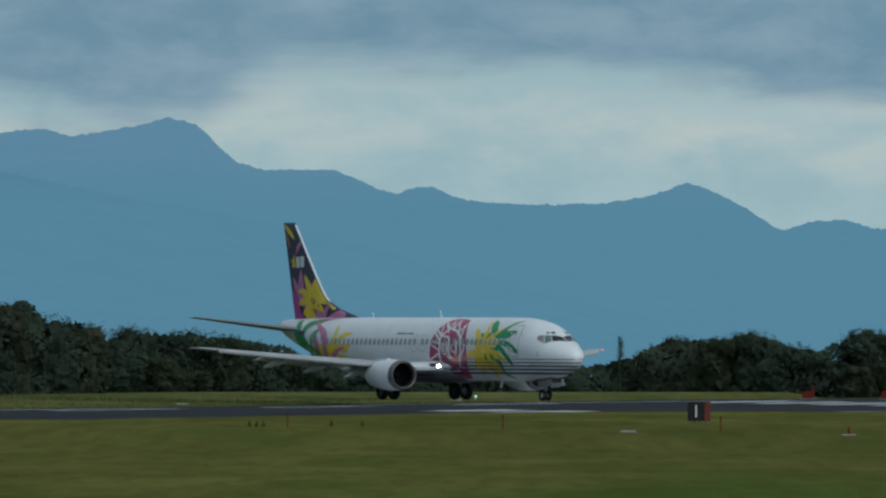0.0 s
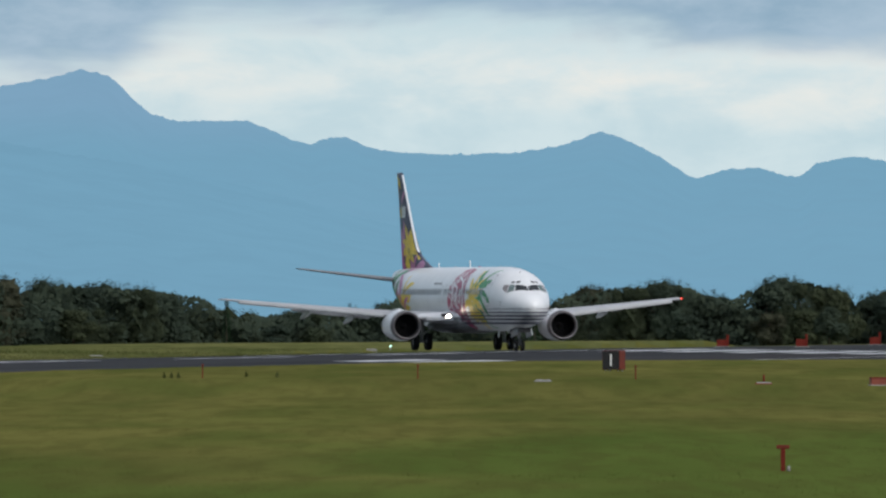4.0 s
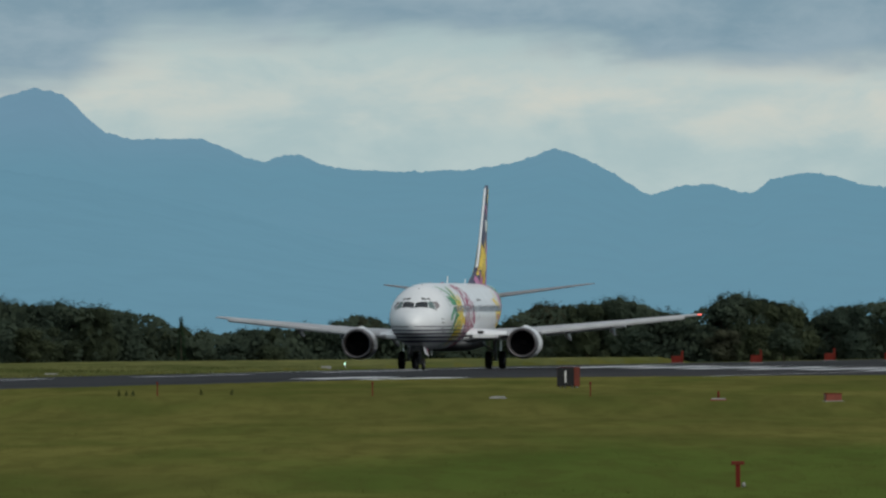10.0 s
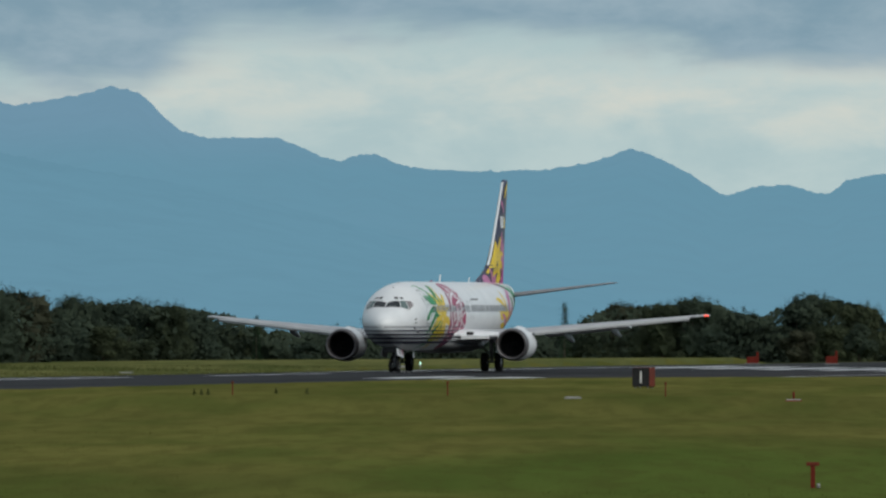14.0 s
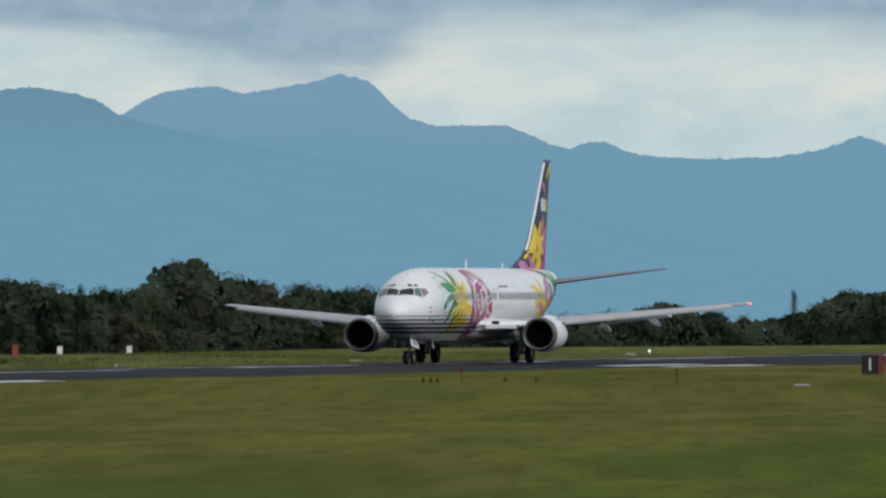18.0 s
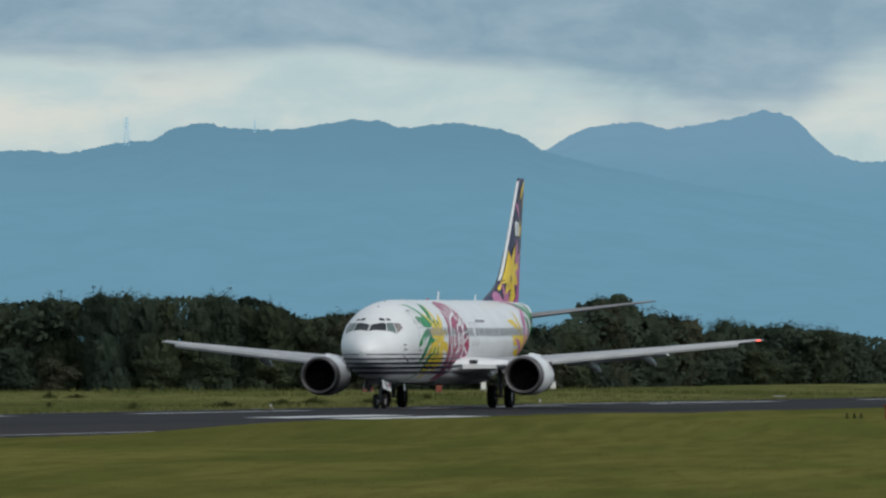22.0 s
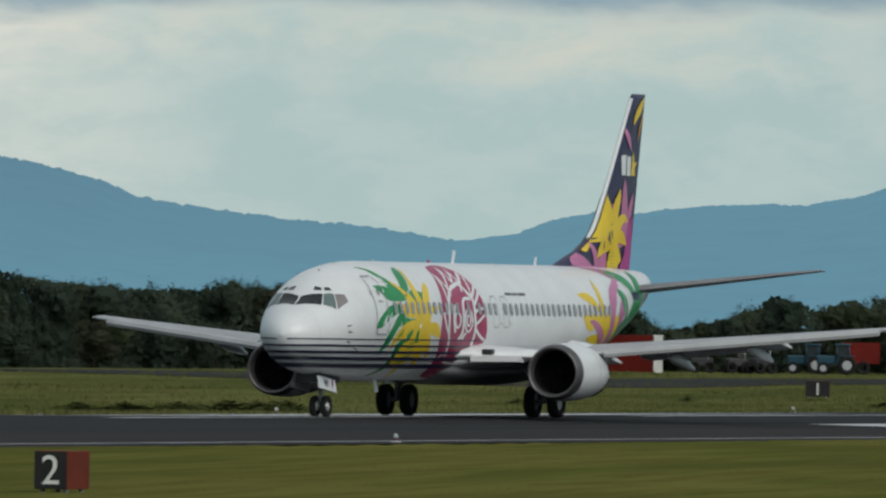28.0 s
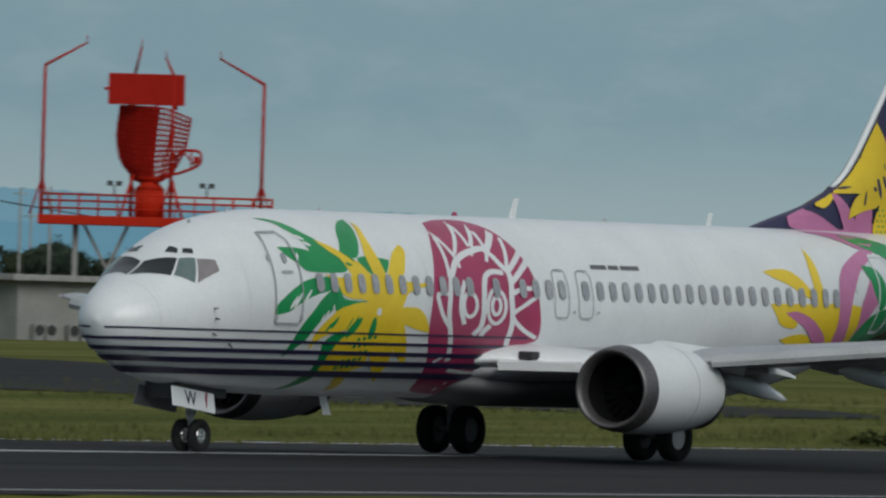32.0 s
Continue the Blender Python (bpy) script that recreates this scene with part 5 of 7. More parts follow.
    decal("painted_petal", petal((9.42, 4.39), (8.9, 4.16), (8.47, 3.7), (9.0, 3.68), (9.32, 4.02), (9.5, 4.26)), YELLOW, 1.8, y)
    decal("painted_flower_heart", petal((6.02, 3.73), (6.57, 3.66), (7.47, 3.73), (8.57, 3.74), (9.2, 3.62), (10.0, 3.58), (9.47, 3.45), (9.17, 3.36), (8.95, 3.07), (8.77, 2.78), (7.9, 2.75), (7.32, 2.92), (7.57, 3.19), (6.92, 3.24), (6.62, 3.34), (6.5, 3.5)), YELLOW, 2.1, "yellow painted flower heart")
    decal("painted_petal", petal((10.15, 2.58), (9.72, 2.62), (9.27, 2.7), (8.77, 2.78), (8.7, 3.04), (9.47, 3.09), (9.82, 2.97), (10.02, 2.78)), YELLOW, 2.4, y)
    decal("painted_petal", petal((9.75, 1.91), (9.32, 2.04), (8.65, 2.42), (8.37, 2.95), (9.02, 2.77), (9.32, 2.44)), YELLOW, 2.7, y)
    decal("painted_petal", petal((9.2, 1.51), (8.55, 1.83), (7.95, 2.3), (7.75, 2.88), (8.55, 2.9), (8.85, 2.42), (9.05, 2.02), (9.12, 1.71)), YELLOW, 3.0, y)
    decal("painted_petal", petal((7.9, 1.3), (7.3, 1.8), (7.02, 2.28), (7.02, 2.75), (7.75, 2.88), (7.95, 2.4), (8.2, 1.88), (7.85, 1.72), (8.1, 1.42)), YELLOW, 3.2, y)
    decal("painted_petal", petal((5.75, 2.16), (5.75, 2.39), (5.9, 2.62), (6.15, 2.8), (6.45, 2.98), (6.87, 3.09), (7.47, 3.17), (8.02, 3.06), (7.95, 2.83), (7.47, 2.72), (6.87, 2.58), (6.27, 2.48), (5.97, 2.36)), YELLOW, 3.7, y)
    decal("painted_petal", petal((6.68, 1.60), (6.62, 1.92), (6.67, 2.19), (6.82, 2.39), (7.17, 2.52), (7.35, 2.27), (7.42, 1.93), (7.25, 1.73)), YELLOW, 2.9, y)
    for b, t, w in (((6.95, 2.46), (7.45, 2.85), 0.22), ((7.9, 2.42), (7.93, 2.88), 0.24), ((7.1, 2.62), (7.3, 2.90), 0.06), ((6.9, 2.60), (7.1, 2.86), 0.05), ((6.3, 2.62), (6.55, 2.86), 0.10), ((6.15, 2.55), (6.35, 2.74), 0.08), ((7.15, 4.12), (7.35, 3.98), 0.05), ((6.95, 3.96), (7.2, 3.92), 0.06)):
        decal("painted_slit", leaf(b, t, w), GREEN, 4.3)
    for i in range(5):
        for j in range(4):
            decal("painted_seed", ring_points(7.22 + 0.20 * j + 0.07 * i, 1.80 + 0.15 * i + 0.02 * j, 0.13, 0.085, 6, 2.0), GREEN, 4.4)
    decal("flower_eye", ring_points(8.05, 2.98, 0.20, 0.17, 8, 2.0), WHITE, 4.5)
    decal("sun_face_panel", petal((11.3, 4.86), (12.0, 4.93), (12.85, 4.95), (13.32, 4.9), (13.7, 4.76), (13.95, 4.48), (14.17, 4.1), (14.35, 3.63), (14.4, 3.23), (14.52, 2.53), (14.02, 2.36), (13.95, 2.12), (13.85, 1.8), (14.0, 1.42), (13.6, 1.30), (12.4, 1.28), (11.2, 1.34), (10.85, 1.55), (10.6, 1.91), (10.2, 2.44), (10.1, 2.92), (10.25, 3.63), (10.67, 4.34)), CRIMSON, 0, "crimson painted panel with white tribal lines")
    for pts, w in ((((11.4, 4.17), (11.1, 4.67), (10.9, 3.73)), .075), (((11.45, 4.23), (12.32, 4.88), (12.2, 4.4)), .07), (((12.3, 4.4), (12.95, 4.84), (12.8, 4.37)), .075), (((12.7, 4.26), (13.57, 4.72)), .11), (((13.74, 4.60), (13.55, 4.32), (13.3, 3.97)), .075), (((14.14, 4.33), (13.32, 3.91)), .10), (((14.28, 4.16), (13.37, 3.68)), .11),
                   (((11.5, 4.17), (11.42, 3.94)), .06), (((12.22, 4.34), (12.12, 4.2)), .05), (((12.8, 4.31), (12.6, 4.09)), .07), (((13.3, 3.44), (13.75, 3.55), (14.38, 3.57)), .10), (((10.82, 1.95), (11.25, 2.17)), .07), (((12.6, 1.97), (12.9, 2.04)), .09), (((11.6, 1.8), (12.55, 1.75), (13.25, 1.82)), .07), (((13.67, 1.31), (13.37, 1.55)), .06), (((11.97, 1.37), (12.05, 1.55)), .05)):
        stroke("ray_line", smooth(list(pts), 3) if len(pts) > 3 else list(pts), w, WHITE, 1.2, squeeze=0.55)
    for pts, w in ((((10.97, 3.73), (11.27, 4.02), (11.6, 4.17), (12.05, 4.28), (12.65, 4.36), (12.9, 4.23), (13.1, 4.03), (13.3, 3.88), (13.32, 3.68), (13.27, 3.32), (13.32, 3.02), (13.35, 2.73), (13.32, 2.42), (13.45, 2.07), (13.35, 1.91)), .115), (((14.3, 3.39), (13.82, 3.21), (13.35, 2.99), (13.75, 2.72), (14.42, 2.52)), .085),
                   (((10.95, 3.73), (10.85, 3.4), (10.82, 2.94), (11.07, 2.45), (11.35, 1.99)), .10), (((10.8, 3.39), (10.42, 3.39), (10.37, 3.27), (10.57, 2.95), (10.95, 2.67)), .085), (((11.5, 3.68), (11.3, 3.4), (11.27, 3.06), (11.47, 2.77)), .095), (((13.1, 3.87), (12.62, 3.88), (12.3, 3.73), (12.17, 3.31), (12.17, 2.95), (12.12, 2.72), (11.9, 2.55)), .11), (((12.2, 2.53), (12.32, 2.66), (12.5, 2.76)), .11)):
        stroke("face_line", smooth(list(pts)), w, WHITE, 1.35, label="white painted tribal line", squeeze=0.55)
    for s, z, w, h in ((11.63, 3.18, 0.26, 0.25), (12.68, 3.16, 0.36, 0.36), (12.66, 3.17, 0.17, 0.18)):
        stroke("spiral_line", oval(s, z, w, h), 0.085, WHITE, 1.3, True, "white painted ring", squeeze=0.62)


def aft_art(decal, stroke):
    """The flowers below the fin."""
    y, o, g = "yellow painted petal", "orchid pink painted leaf", "green painted palm leaf"
    decal("painted_petal", petal((23.9, 4.08), (24.37, 4.14), (24.92, 4.14), (25.27, 4.03), (25.62, 3.8), (25.92, 3.47), (25.27, 3.65), (24.8, 3.82), (24.32, 3.94)), YELLOW, 1, y)
    decal("painted_petal", petal((26.22, 4.61), (26.3, 4.39), (26.27, 3.94), (26.35, 3.55), (26.4, 3.35), (25.92, 3.41), (25.9, 3.8), (25.95, 4.19)), YELLOW, 1.3, y)
    decal("painted_petal", petal((23.9, 3.39), (24.92, 3.41), (25.92, 3.41), (27.2, 3.42), (27.3, 3.1), (27.1, 2.3), (26.42, 2.3), (25.7, 2.95), (25.22, 3.08), (25.0, 2.88), (24.4, 2.94), (24.12, 3.19)), YELLOW, 1.6, y)
    decal("painted_petal", petal((24.45, 2.62), (25.07, 2.74), (25.67, 2.73), (26.1, 2.4), (25.2, 2.45)), YELLOW, 1.2, y)
    decal("painted_petal", petal((28.25, 3.37), (28.17, 2.97), (28.0, 2.4), (27.5, 2.5), (27.37, 3.36)), YELLOW, 1.4, y)
    decal("painted_leaf", petal((24.57, 3.2), (25.05, 3.24), (25.65, 3.12), (26.2, 2.89), (26.67, 2.6), (26.6, 2.25), (26.07, 2.55), (25.42, 2.91), (24.92, 3.07)), ORCHID, 2.2, o)
    decal("painted_leaf", petal((29.45, 4.6), (28.62, 4.29), (28.17, 4.09), (27.77, 3.69), (27.62, 3.16), (27.8, 2.3), (27.1, 2.3), (27.05, 3.1), (27.02, 3.56), (27.2, 4.01), (27.72, 4.32), (28.85, 4.62)), ORCHID, 2.5, o)
    decal("painted_leaf", petal((28.7, 4.03), (29.12, 3.9), (29.27, 3.65), (28.82, 3.31), (28.47, 2.91), (28.3, 2.5), (28.15, 3.3), (28.37, 3.7)), ORCHID, 2.7, o)
    decal("painted_leaf", petal((27.3, 5.0), (28.2, 4.99), (29.0, 4.96), (29.9, 4.88), (29.6, 4.72), (28.9, 4.64), (28.5, 4.76), (28.0, 4.9)), ORCHID, 2.3, o)
    decal("painted_leaf", petal((28.6, 4.92), (29.52, 4.89), (30.37, 4.77), (30.77, 4.51), (30.9, 4.12), (31.1, 3.73), (30.57, 3.72), (30.32, 4.11), (30.05, 4.37), (29.52, 4.56), (28.87, 4.75)), GREEN, 3.0, g)
    decal("painted_leaf", petal((28.4, 4.29), (29.02, 4.23), (29.35, 3.97), (29.5, 3.58), (29.25, 3.31), (28.8, 3.7), (28.65, 3.97)), GREEN, 3.2, g)
    decal("painted_leaf", petal((28.0, 2.5), (28.47, 3.04), (29.25, 3.31), (30.52, 3.45), (32.0, 3.5), (31.9, 3.3), (31.27, 3.1), (30.67, 2.95), (29.7, 2.62), (28.8, 2.4)), GREEN, 3.4, g)
    decal("painted_leaf", petal((31.77, 4.9), (32.12, 4.79), (32.08, 4.53), (31.47, 3.99), (31.1, 4.12), (31.22, 4.45)), GREEN, 3.1, g)
    decal("painted_leaf", petal((30.65, 3.72), (31.47, 3.86), (32.02, 3.7), (31.45, 3.5)), GREEN, 3.3, g)
    decal("painted_leaf", petal((29.0, 2.6), (29.5, 3.2), (30.2, 3.75), (31.0, 4.2), (31.9, 4.5), (32.2, 4.0), (31.3, 3.6), (30.6, 3.2), (30.0, 2.75)), GREEN, 2.9, g)
    for b, t in (((27.9, 3.7), (28.1, 4.0)), ((28.1, 3.85), (28.3, 4.1)), ((30.2, 3.0), (30.5, 3.3)), ((29.6, 2.8), (29.9, 3.1))):
        decal("leaf_slit", leaf(b, t, 0.10), WHITE, 3.8)
    stroke("door_outline", [(29.02, 4.50), (29.62, 4.50), (29.76, 4.3), (29.80, 3.85), (29.80, 3.31), (29.72, 2.86), (29.05, 2.84), (29.08, 3.44), (29.06, 3.97), (28.95, 4.37)], 0.06, WHITE, 4.4, True, "white outline of the aft cabin door")


def fin_art(mark):
    """The flower, leaves and logo shapes of the fin."""
    y, o = "yellow painted petal", "orchid pink painted leaf"
    mark("painted_petal", petal((35.16, 10.86), (34.6, 10.68), (34.07, 10.36), (33.77, 9.9), (34.27, 10.11), (34.7, 10.33), (34.98, 10.61)), YELLOW, 0.020, y)
    mark("painted_petal", petal((35.12, 10.40), (34.8, 9.92), (34.39, 9.31), (34.51, 9.84)), DIGGER, 0.016, "orange painted petal")
    mark("painted_leaf", petal((32.88, 9.86), (32.98, 9.58), (33.22, 9.28), (33.56, 9.0), (33.51, 9.37), (33.27, 9.66)), ORCHID, 0.014, o)
    mark("painted_leaf", petal((27.59, 5.54), (28.38, 5.44), (29.12, 5.2), (29.6, 4.98), (28.41, 5.03), (27.4, 5.10)), ORCHID, 0.012, o)
    mark("painted_leaf", petal((29.17, 6.0), (29.45, 5.54), (29.84, 5.0), (30.4, 5.0), (29.85, 5.62)), ORCHID, 0.014, o)
    mark("painted_leaf", petal((32.86, 8.05), (32.63, 7.54), (32.59, 6.94), (33.25, 6.87), (33.14, 7.62)), ORCHID, 0.016, o)
    mark("painted_leaf", petal((34.02, 7.58), (33.49, 7.22), (33.26, 6.77), (33.77, 6.78)), ORCHID, 0.018, o)
    mark("painted_leaf", petal((30.86, 5.78), (30.29, 5.46), (30.2, 5.0), (30.95, 5.2)), ORCHID, 0.020, o)
    mark("painted_leaf", petal((29.3, 5.0), (30.65, 4.99), (32.4, 4.99), (31.6, 5.22), (30.4, 5.2)), ORCHID, 0.010, o)
    mark("painted_leaf", petal((34.05, 6.78), (33.42, 6.53), (33.19, 6.04), (33.0, 5.44), (32.6, 4.99), (33.7, 4.99), (33.95, 5.75)), MAGENTA, 0.015, "magenta painted leaf")
    mark("painted_leaf", petal((32.55, 7.0), (33.45, 6.97), (33.5, 6.5), (33.2, 5.9), (32.2, 5.7), (32.38, 6.26)), ORCHID, 0.013, o)
    mark("painted_leaf", petal((31.95, 7.0), (32.1, 7.25), (32.0, 6.9), (31.6, 6.6), (31.5, 7.2)), MAGENTA, 0.012, "magenta painted leaf")
    for i, p in enumerate((((31.06, 7.66), (31.26, 7.36), (31.54, 6.92), (31.64, 6.40), (30.55, 6.45), (30.73, 7.05)), ((32.36, 7.72), (32.42, 7.39), (32.19, 6.93), (31.93, 6.40), (31.35, 6.5), (31.63, 7.14)), ((33.3, 6.60), (32.73, 6.52), (32.2, 6.2), (31.7, 6.3), (32.2, 6.75), (32.93, 6.84)),
                           ((33.24, 5.78), (32.51, 5.85), (31.9, 5.9), (31.6, 6.25), (32.48, 6.31), (32.97, 6.14)), ((32.17, 4.99), (31.56, 5.27), (31.1, 5.94), (31.85, 6.05), (32.34, 5.65), (32.65, 5.28), (32.41, 5.16)), ((29.88, 5.30), (30.54, 5.49), (31.2, 5.62), (31.2, 6.0), (30.41, 5.88), (30.03, 5.62)),
                           ((29.34, 5.86), (30.15, 5.88), (31.05, 5.92), (31.0, 6.3), (30.13, 6.31), (29.62, 6.11)), ((30.08, 6.30), (30.32, 6.18), (31.05, 6.30), (30.5, 6.66), (30.2, 6.56)), ((28.36, 5.66), (29.07, 5.9), (29.3, 5.77), (28.85, 5.53)))):
        mark("painted_petal", petal(*p), YELLOW, 0.026 + 0.001 * i, y)
    mark("painted_flower_heart", petal((30.45, 6.25), (31.01, 6.64), (31.74, 6.62), (32.25, 6.3), (32.05, 5.98), (31.31, 5.80), (30.60, 5.95)), YELLOW, 0.040, "yellow painted flower heart")
    for k, (b, t, w) in enumerate((((31.12, 6.22), (31.3, 5.78), 0.14), ((31.36, 6.28), (31.52, 5.98), 0.12), ((30.95, 6.02), (31.1, 5.95), 0.10), ((31.38, 6.55), (31.44, 6.42), 0.05), ((29.5, 5.98), (30.05, 6.02), 0.05), ((30.55, 5.62), (30.65, 5.95), 0.08))):
        mark("painted_slit", leaf(b, t, w), NAVY, 0.044 + 0.0006 * k)
    mark("seed_cone", petal((31.3, 5.66), (31.65, 5.5), (31.8, 5.0), (31.05, 5.0), (31.1, 5.4)), YELLOW, 0.042, "yellow painted seed cone")
    for i in range(5):
        for j in range(3):
            mark("painted_seed", ring_points(31.2 + 0.2 * j + 0.07 * (i % 2), 5.05 + 0.12 * i, 0.09, 0.055, 6, 2.0), GREEN, 0.046)
    mark("logo_block", [(32.52, 8.17), (32.97, 8.17), (33.02, 8.87), (32.55, 8.83)], WHITE, 0.012, "white logo block")
    mark("logo_block", [(33.07, 8.15), (33.52, 8.15), (33.56, 8.81), (33.10, 8.81)], WHITE, 0.012, "white logo block")
    mark("logo_wedge", [(33.62, 8.16), (34.12, 8.16), (34.05, 8.4), (34.32, 8.63), (34.0, 8.62), (33.8, 9.02)], YELLOW, 0.012, "yellow logo wedge")


def clip_fin(outline):
    """Keeps a shape within the fin's edges."""
    out = []
    for s, z in outline:
        z = min(10.85, max(4.98, z))
        out.append((min(curve_at(z, FIN_TE) - 0.05, max(curve_at(z, FIN_LE) + 0.12, s)), z))
    return out


def build_livery(plane, fus, fin):
    for side in (1, -1):
        def decal(name, outline, material, layer, label=""):
            part(name, on_hull(outline, side, 0.005 + 0.0035 * layer, 0.09 if name == "sun_face_panel" else 0.13), material, fus, label)

        def stroke(name, pts, width, material, layer, closed=False, label="", squeeze=1.0):
            part(name, ribbon_on_hull(pts, width, side, 0.005 + 0.0035 * layer, closed, squeeze), material, fus, label)

        def mark(name, outline, material, out, label=""):
            part(name, on_fin(clip_fin(outline), side, out), material, fin, label)
        flower_art(decal, stroke)
        aft_art(decal, stroke)
        fin_art(mark)
        # dark stripes along the lower hull
        for z, w in ((2.525, 0.035), (2.32, 0.06), (2.115, 0.085), (1.91, 0.105), (1.68, 0.125)):
            edge = []
            for g in ([180 - 1.5 * k for k in range(60)] if z < 2.5 else [128 - 1.0 * k for k in range(38)]):
                pair = [nose_station(z + d, g) for d in (w / 2, -w / 2)]
                if max(pair) > 3.2:
                    break
                edge += [tuple(hull(q, side * g, 0.026)) for q in pair]
            n = len(edge) // 2
            part("stripe", mesh("stripe", edge, [(2 * i, 2 * i + 1, 2 * i + 3, 2 * i + 2) for i in range(n - 1)], True), NAVY, fus, "navy painted stripe")
            s0 = min(MAIN - edge[-2][0], MAIN - edge[-1][0]) - 0.03
            stroke("stripe", [(s0 + (14.1 - s0) * i / 60, z) for i in range(61)], w, NAVY, 6.2, label="navy painted stripe")
        # cabin windows
        stations = [5.80 + 0.529 * k for k in range(18) if k not in (12, 14)] + [15.31, 16.27] + [16.87 + 0.5253 * k for k in range(20)]
        for s in stations:
            fr = part("window_frame", on_hull(ring_points(s, 3.55, 0.285, 0.40, 14, 3.2), side, 0.032, 0.3), SEAM, fus)
            part("window_pane", on_hull(ring_points(s, 3.55, 0.215, 0.325, 12, 3.0), side, 0.036, 0.3), PANE, fr)
        # doors, exits, panel seams, lettering as bars
        d = part("door_outline", ribbon_on_hull([(4.44, 4.52), (5.02, 4.54), (5.16, 4.40), (5.16, 4.06), (5.13, 3.54), (5.13, 2.80), (5.02, 2.69), (4.26, 2.69), (4.20, 2.80), (4.18, 3.17), (4.22, 3.64), (4.30, 4.1)], 0.04, side, 0.037, True), SEAM, fus, "grey outline of the forward cabin door")
        part("door_window", on_hull(ring_points(4.75, 4.02, 0.15, 0.20, 10, 2.6), side, 0.038, 0.3), PANE, d)
        part("door_handle", on_hull(ring_points(4.70, 3.74, 0.42, 0.05, 10, 3), side, 0.038, 0.3), GREYPAINT, d)
        for s, z in ((4.22, 2.78), (5.12, 2.80), (4.22, 4.0)):
            part("door_hinge", on_hull(ring_points(s, z, 0.10, 0.14, 8, 3), side, 0.039, 0.3), GREYPAINT, d)
        for s in (15.27, 16.24):
            part("exit_outline", ribbon_on_hull(ring_points(s, 3.46, 0.58, 1.0, 24, 5.0), 0.028, side, 0.037, True), SEAM, fus, "grey outline of an over-wing exit")
            part("exit_mark", on_hull(ring_points(s + .50, 3.09, 0.12, 0.06, 6, 4), side, 0.03, 0.3), GREYPAINT, fus)
        for s0, s1 in ((16.74, 17.38), (17.46, 17.88), (17.96, 18.72)):
            decal("lettering_bar", [(s0, 4.01), (s1, 4.01), (s1, 4.10), (s0, 4.10)], LETTERGREY, 1, "row of small dark lettering")
        decal("registration_bar", [(30.4, 3.95), (31.5, 3.95), (31.5, 4.2), (30.4, 4.2)], NAVY, 6, "dark lettering bar")
        for s in (3.4, 10.05, 21.2, 27.9):
            stroke("skin_seam", [(s, 1.45 + (curve_at(s, TOP) - 1.75) * i / 20) for i in range(1, 20)], 0.012, FAINT, 0.2)
        # cockpit panes
        for cs in (((1.35, 1.3), (1.89, 1.3), (2.18, 27.2), (1.79, 35.8)), ((1.84, 37.4), (2.19, 28.5), (2.45, 37.4), (2.07, 56.8)), ((2.12, 58.6), (2.46, 38.8), (2.82, 47), (2.75, 57)), ((2.20, 13.5), (2.40, 12), (2.42, 20), (2.28, 23.5)), ((2.36, 26.5), (2.47, 22.5), (2.61, 28), (2.52, 33))):
            part("cockpit_pane", pane_patch(cs, side, 0.012), SIDEPANE if cs[0][1] > 50 else TEALPANE if cs[0][1] > 37 else GLASS, fus, "cockpit window pane")
        part("radome_seam", mesh("seam", [tuple(hull(s, side * g * 4, 0.006)) for g in range(2, 44) for s in (1.10, 1.115)], [(2 * i, 2 * i + 1, 2 * i + 3, 2 * i + 2) for i in range(41)]), FAINT, fus)
        for s, g in ((2.37, 86), (2.42, 94.5), (2.42, 107), (3.0, 116.5)):
            p, q = hull(s, side * g, 0.0), hull(s, side * g, 0.16)
            part("air_probe", rod(p, q + Vector((0.10, 0, 0)), 0.022, 0.012, 6), DARK, fus, "dark air data probe")
        # the wing root: landing light, painted fairing edge
        d = Vector((math.cos(radians(8)), -math.sin(radians(8)), 0.0)) if side < 0 else Vector((math.cos(radians(8)), math.sin(radians(8)), 0.0))
        for (x, y, z), r, st in (((MAIN - 12.9, 2.2, 2.02), 0.14, 70.0),):
            if side > 0:
                continue
            c = Vector((x, y * side, z))
            lamp = part("landing_light", loft([[c + d * t + (Vector((-d.y, d.x, 0)) * math.cos(k) + Vector((0, 0, 1)) * math.sin(k)) * q for k in [i * 0.3927 for i in range(16)]] for t, q in ((0.0, r), (r * 0.8, r * 1.03), (r * 0.8, r * 1.12), (-.15, r * 1.12))], cap=(False, True)), GREYPAINT, plane, "shielded landing light, switched on")
            part("lamp_lens", mesh("lens", [tuple(c + d * 0.01 + (Vector((-d.y, d.x, 0)) * math.cos(k) + Vector((0, 0, 1)) * math.sin(k)) * r * .98) for k in [i * 0.3927 for i in range(16)]], [tuple(range(16))]), glow("lamp_glow", (1.0, 0.80, 0.62), st), lamp, "glowing warm white lamp lens")
    # aerials on the roof
    for s, h, c in ((16.2, 0.42, 0.22), (24.3, 0.27, 0.15)):
        b = loft([[(MAIN - s + c / 2 - d, -.02, z), (MAIN - s + c / 2 - d, .02, z), (MAIN - s - c / 2 - d * .6, .02, z), (MAIN - s - c / 2 - d * .6, -.02, z)] for d, z in ((0, 5.02), (h * .5, 5.05 + h))], cap=(True, True), smooth=False)
        part("blade_aerial", b, WHITE, fus, "white blade aerial on the roof")
    part("beacon", rod((MAIN - 13.9, 0, 5.04), (MAIN - 13.9, 0, 5.13), 0.07, 0.04), CRIMSON, fus, "red anti-collision beacon")
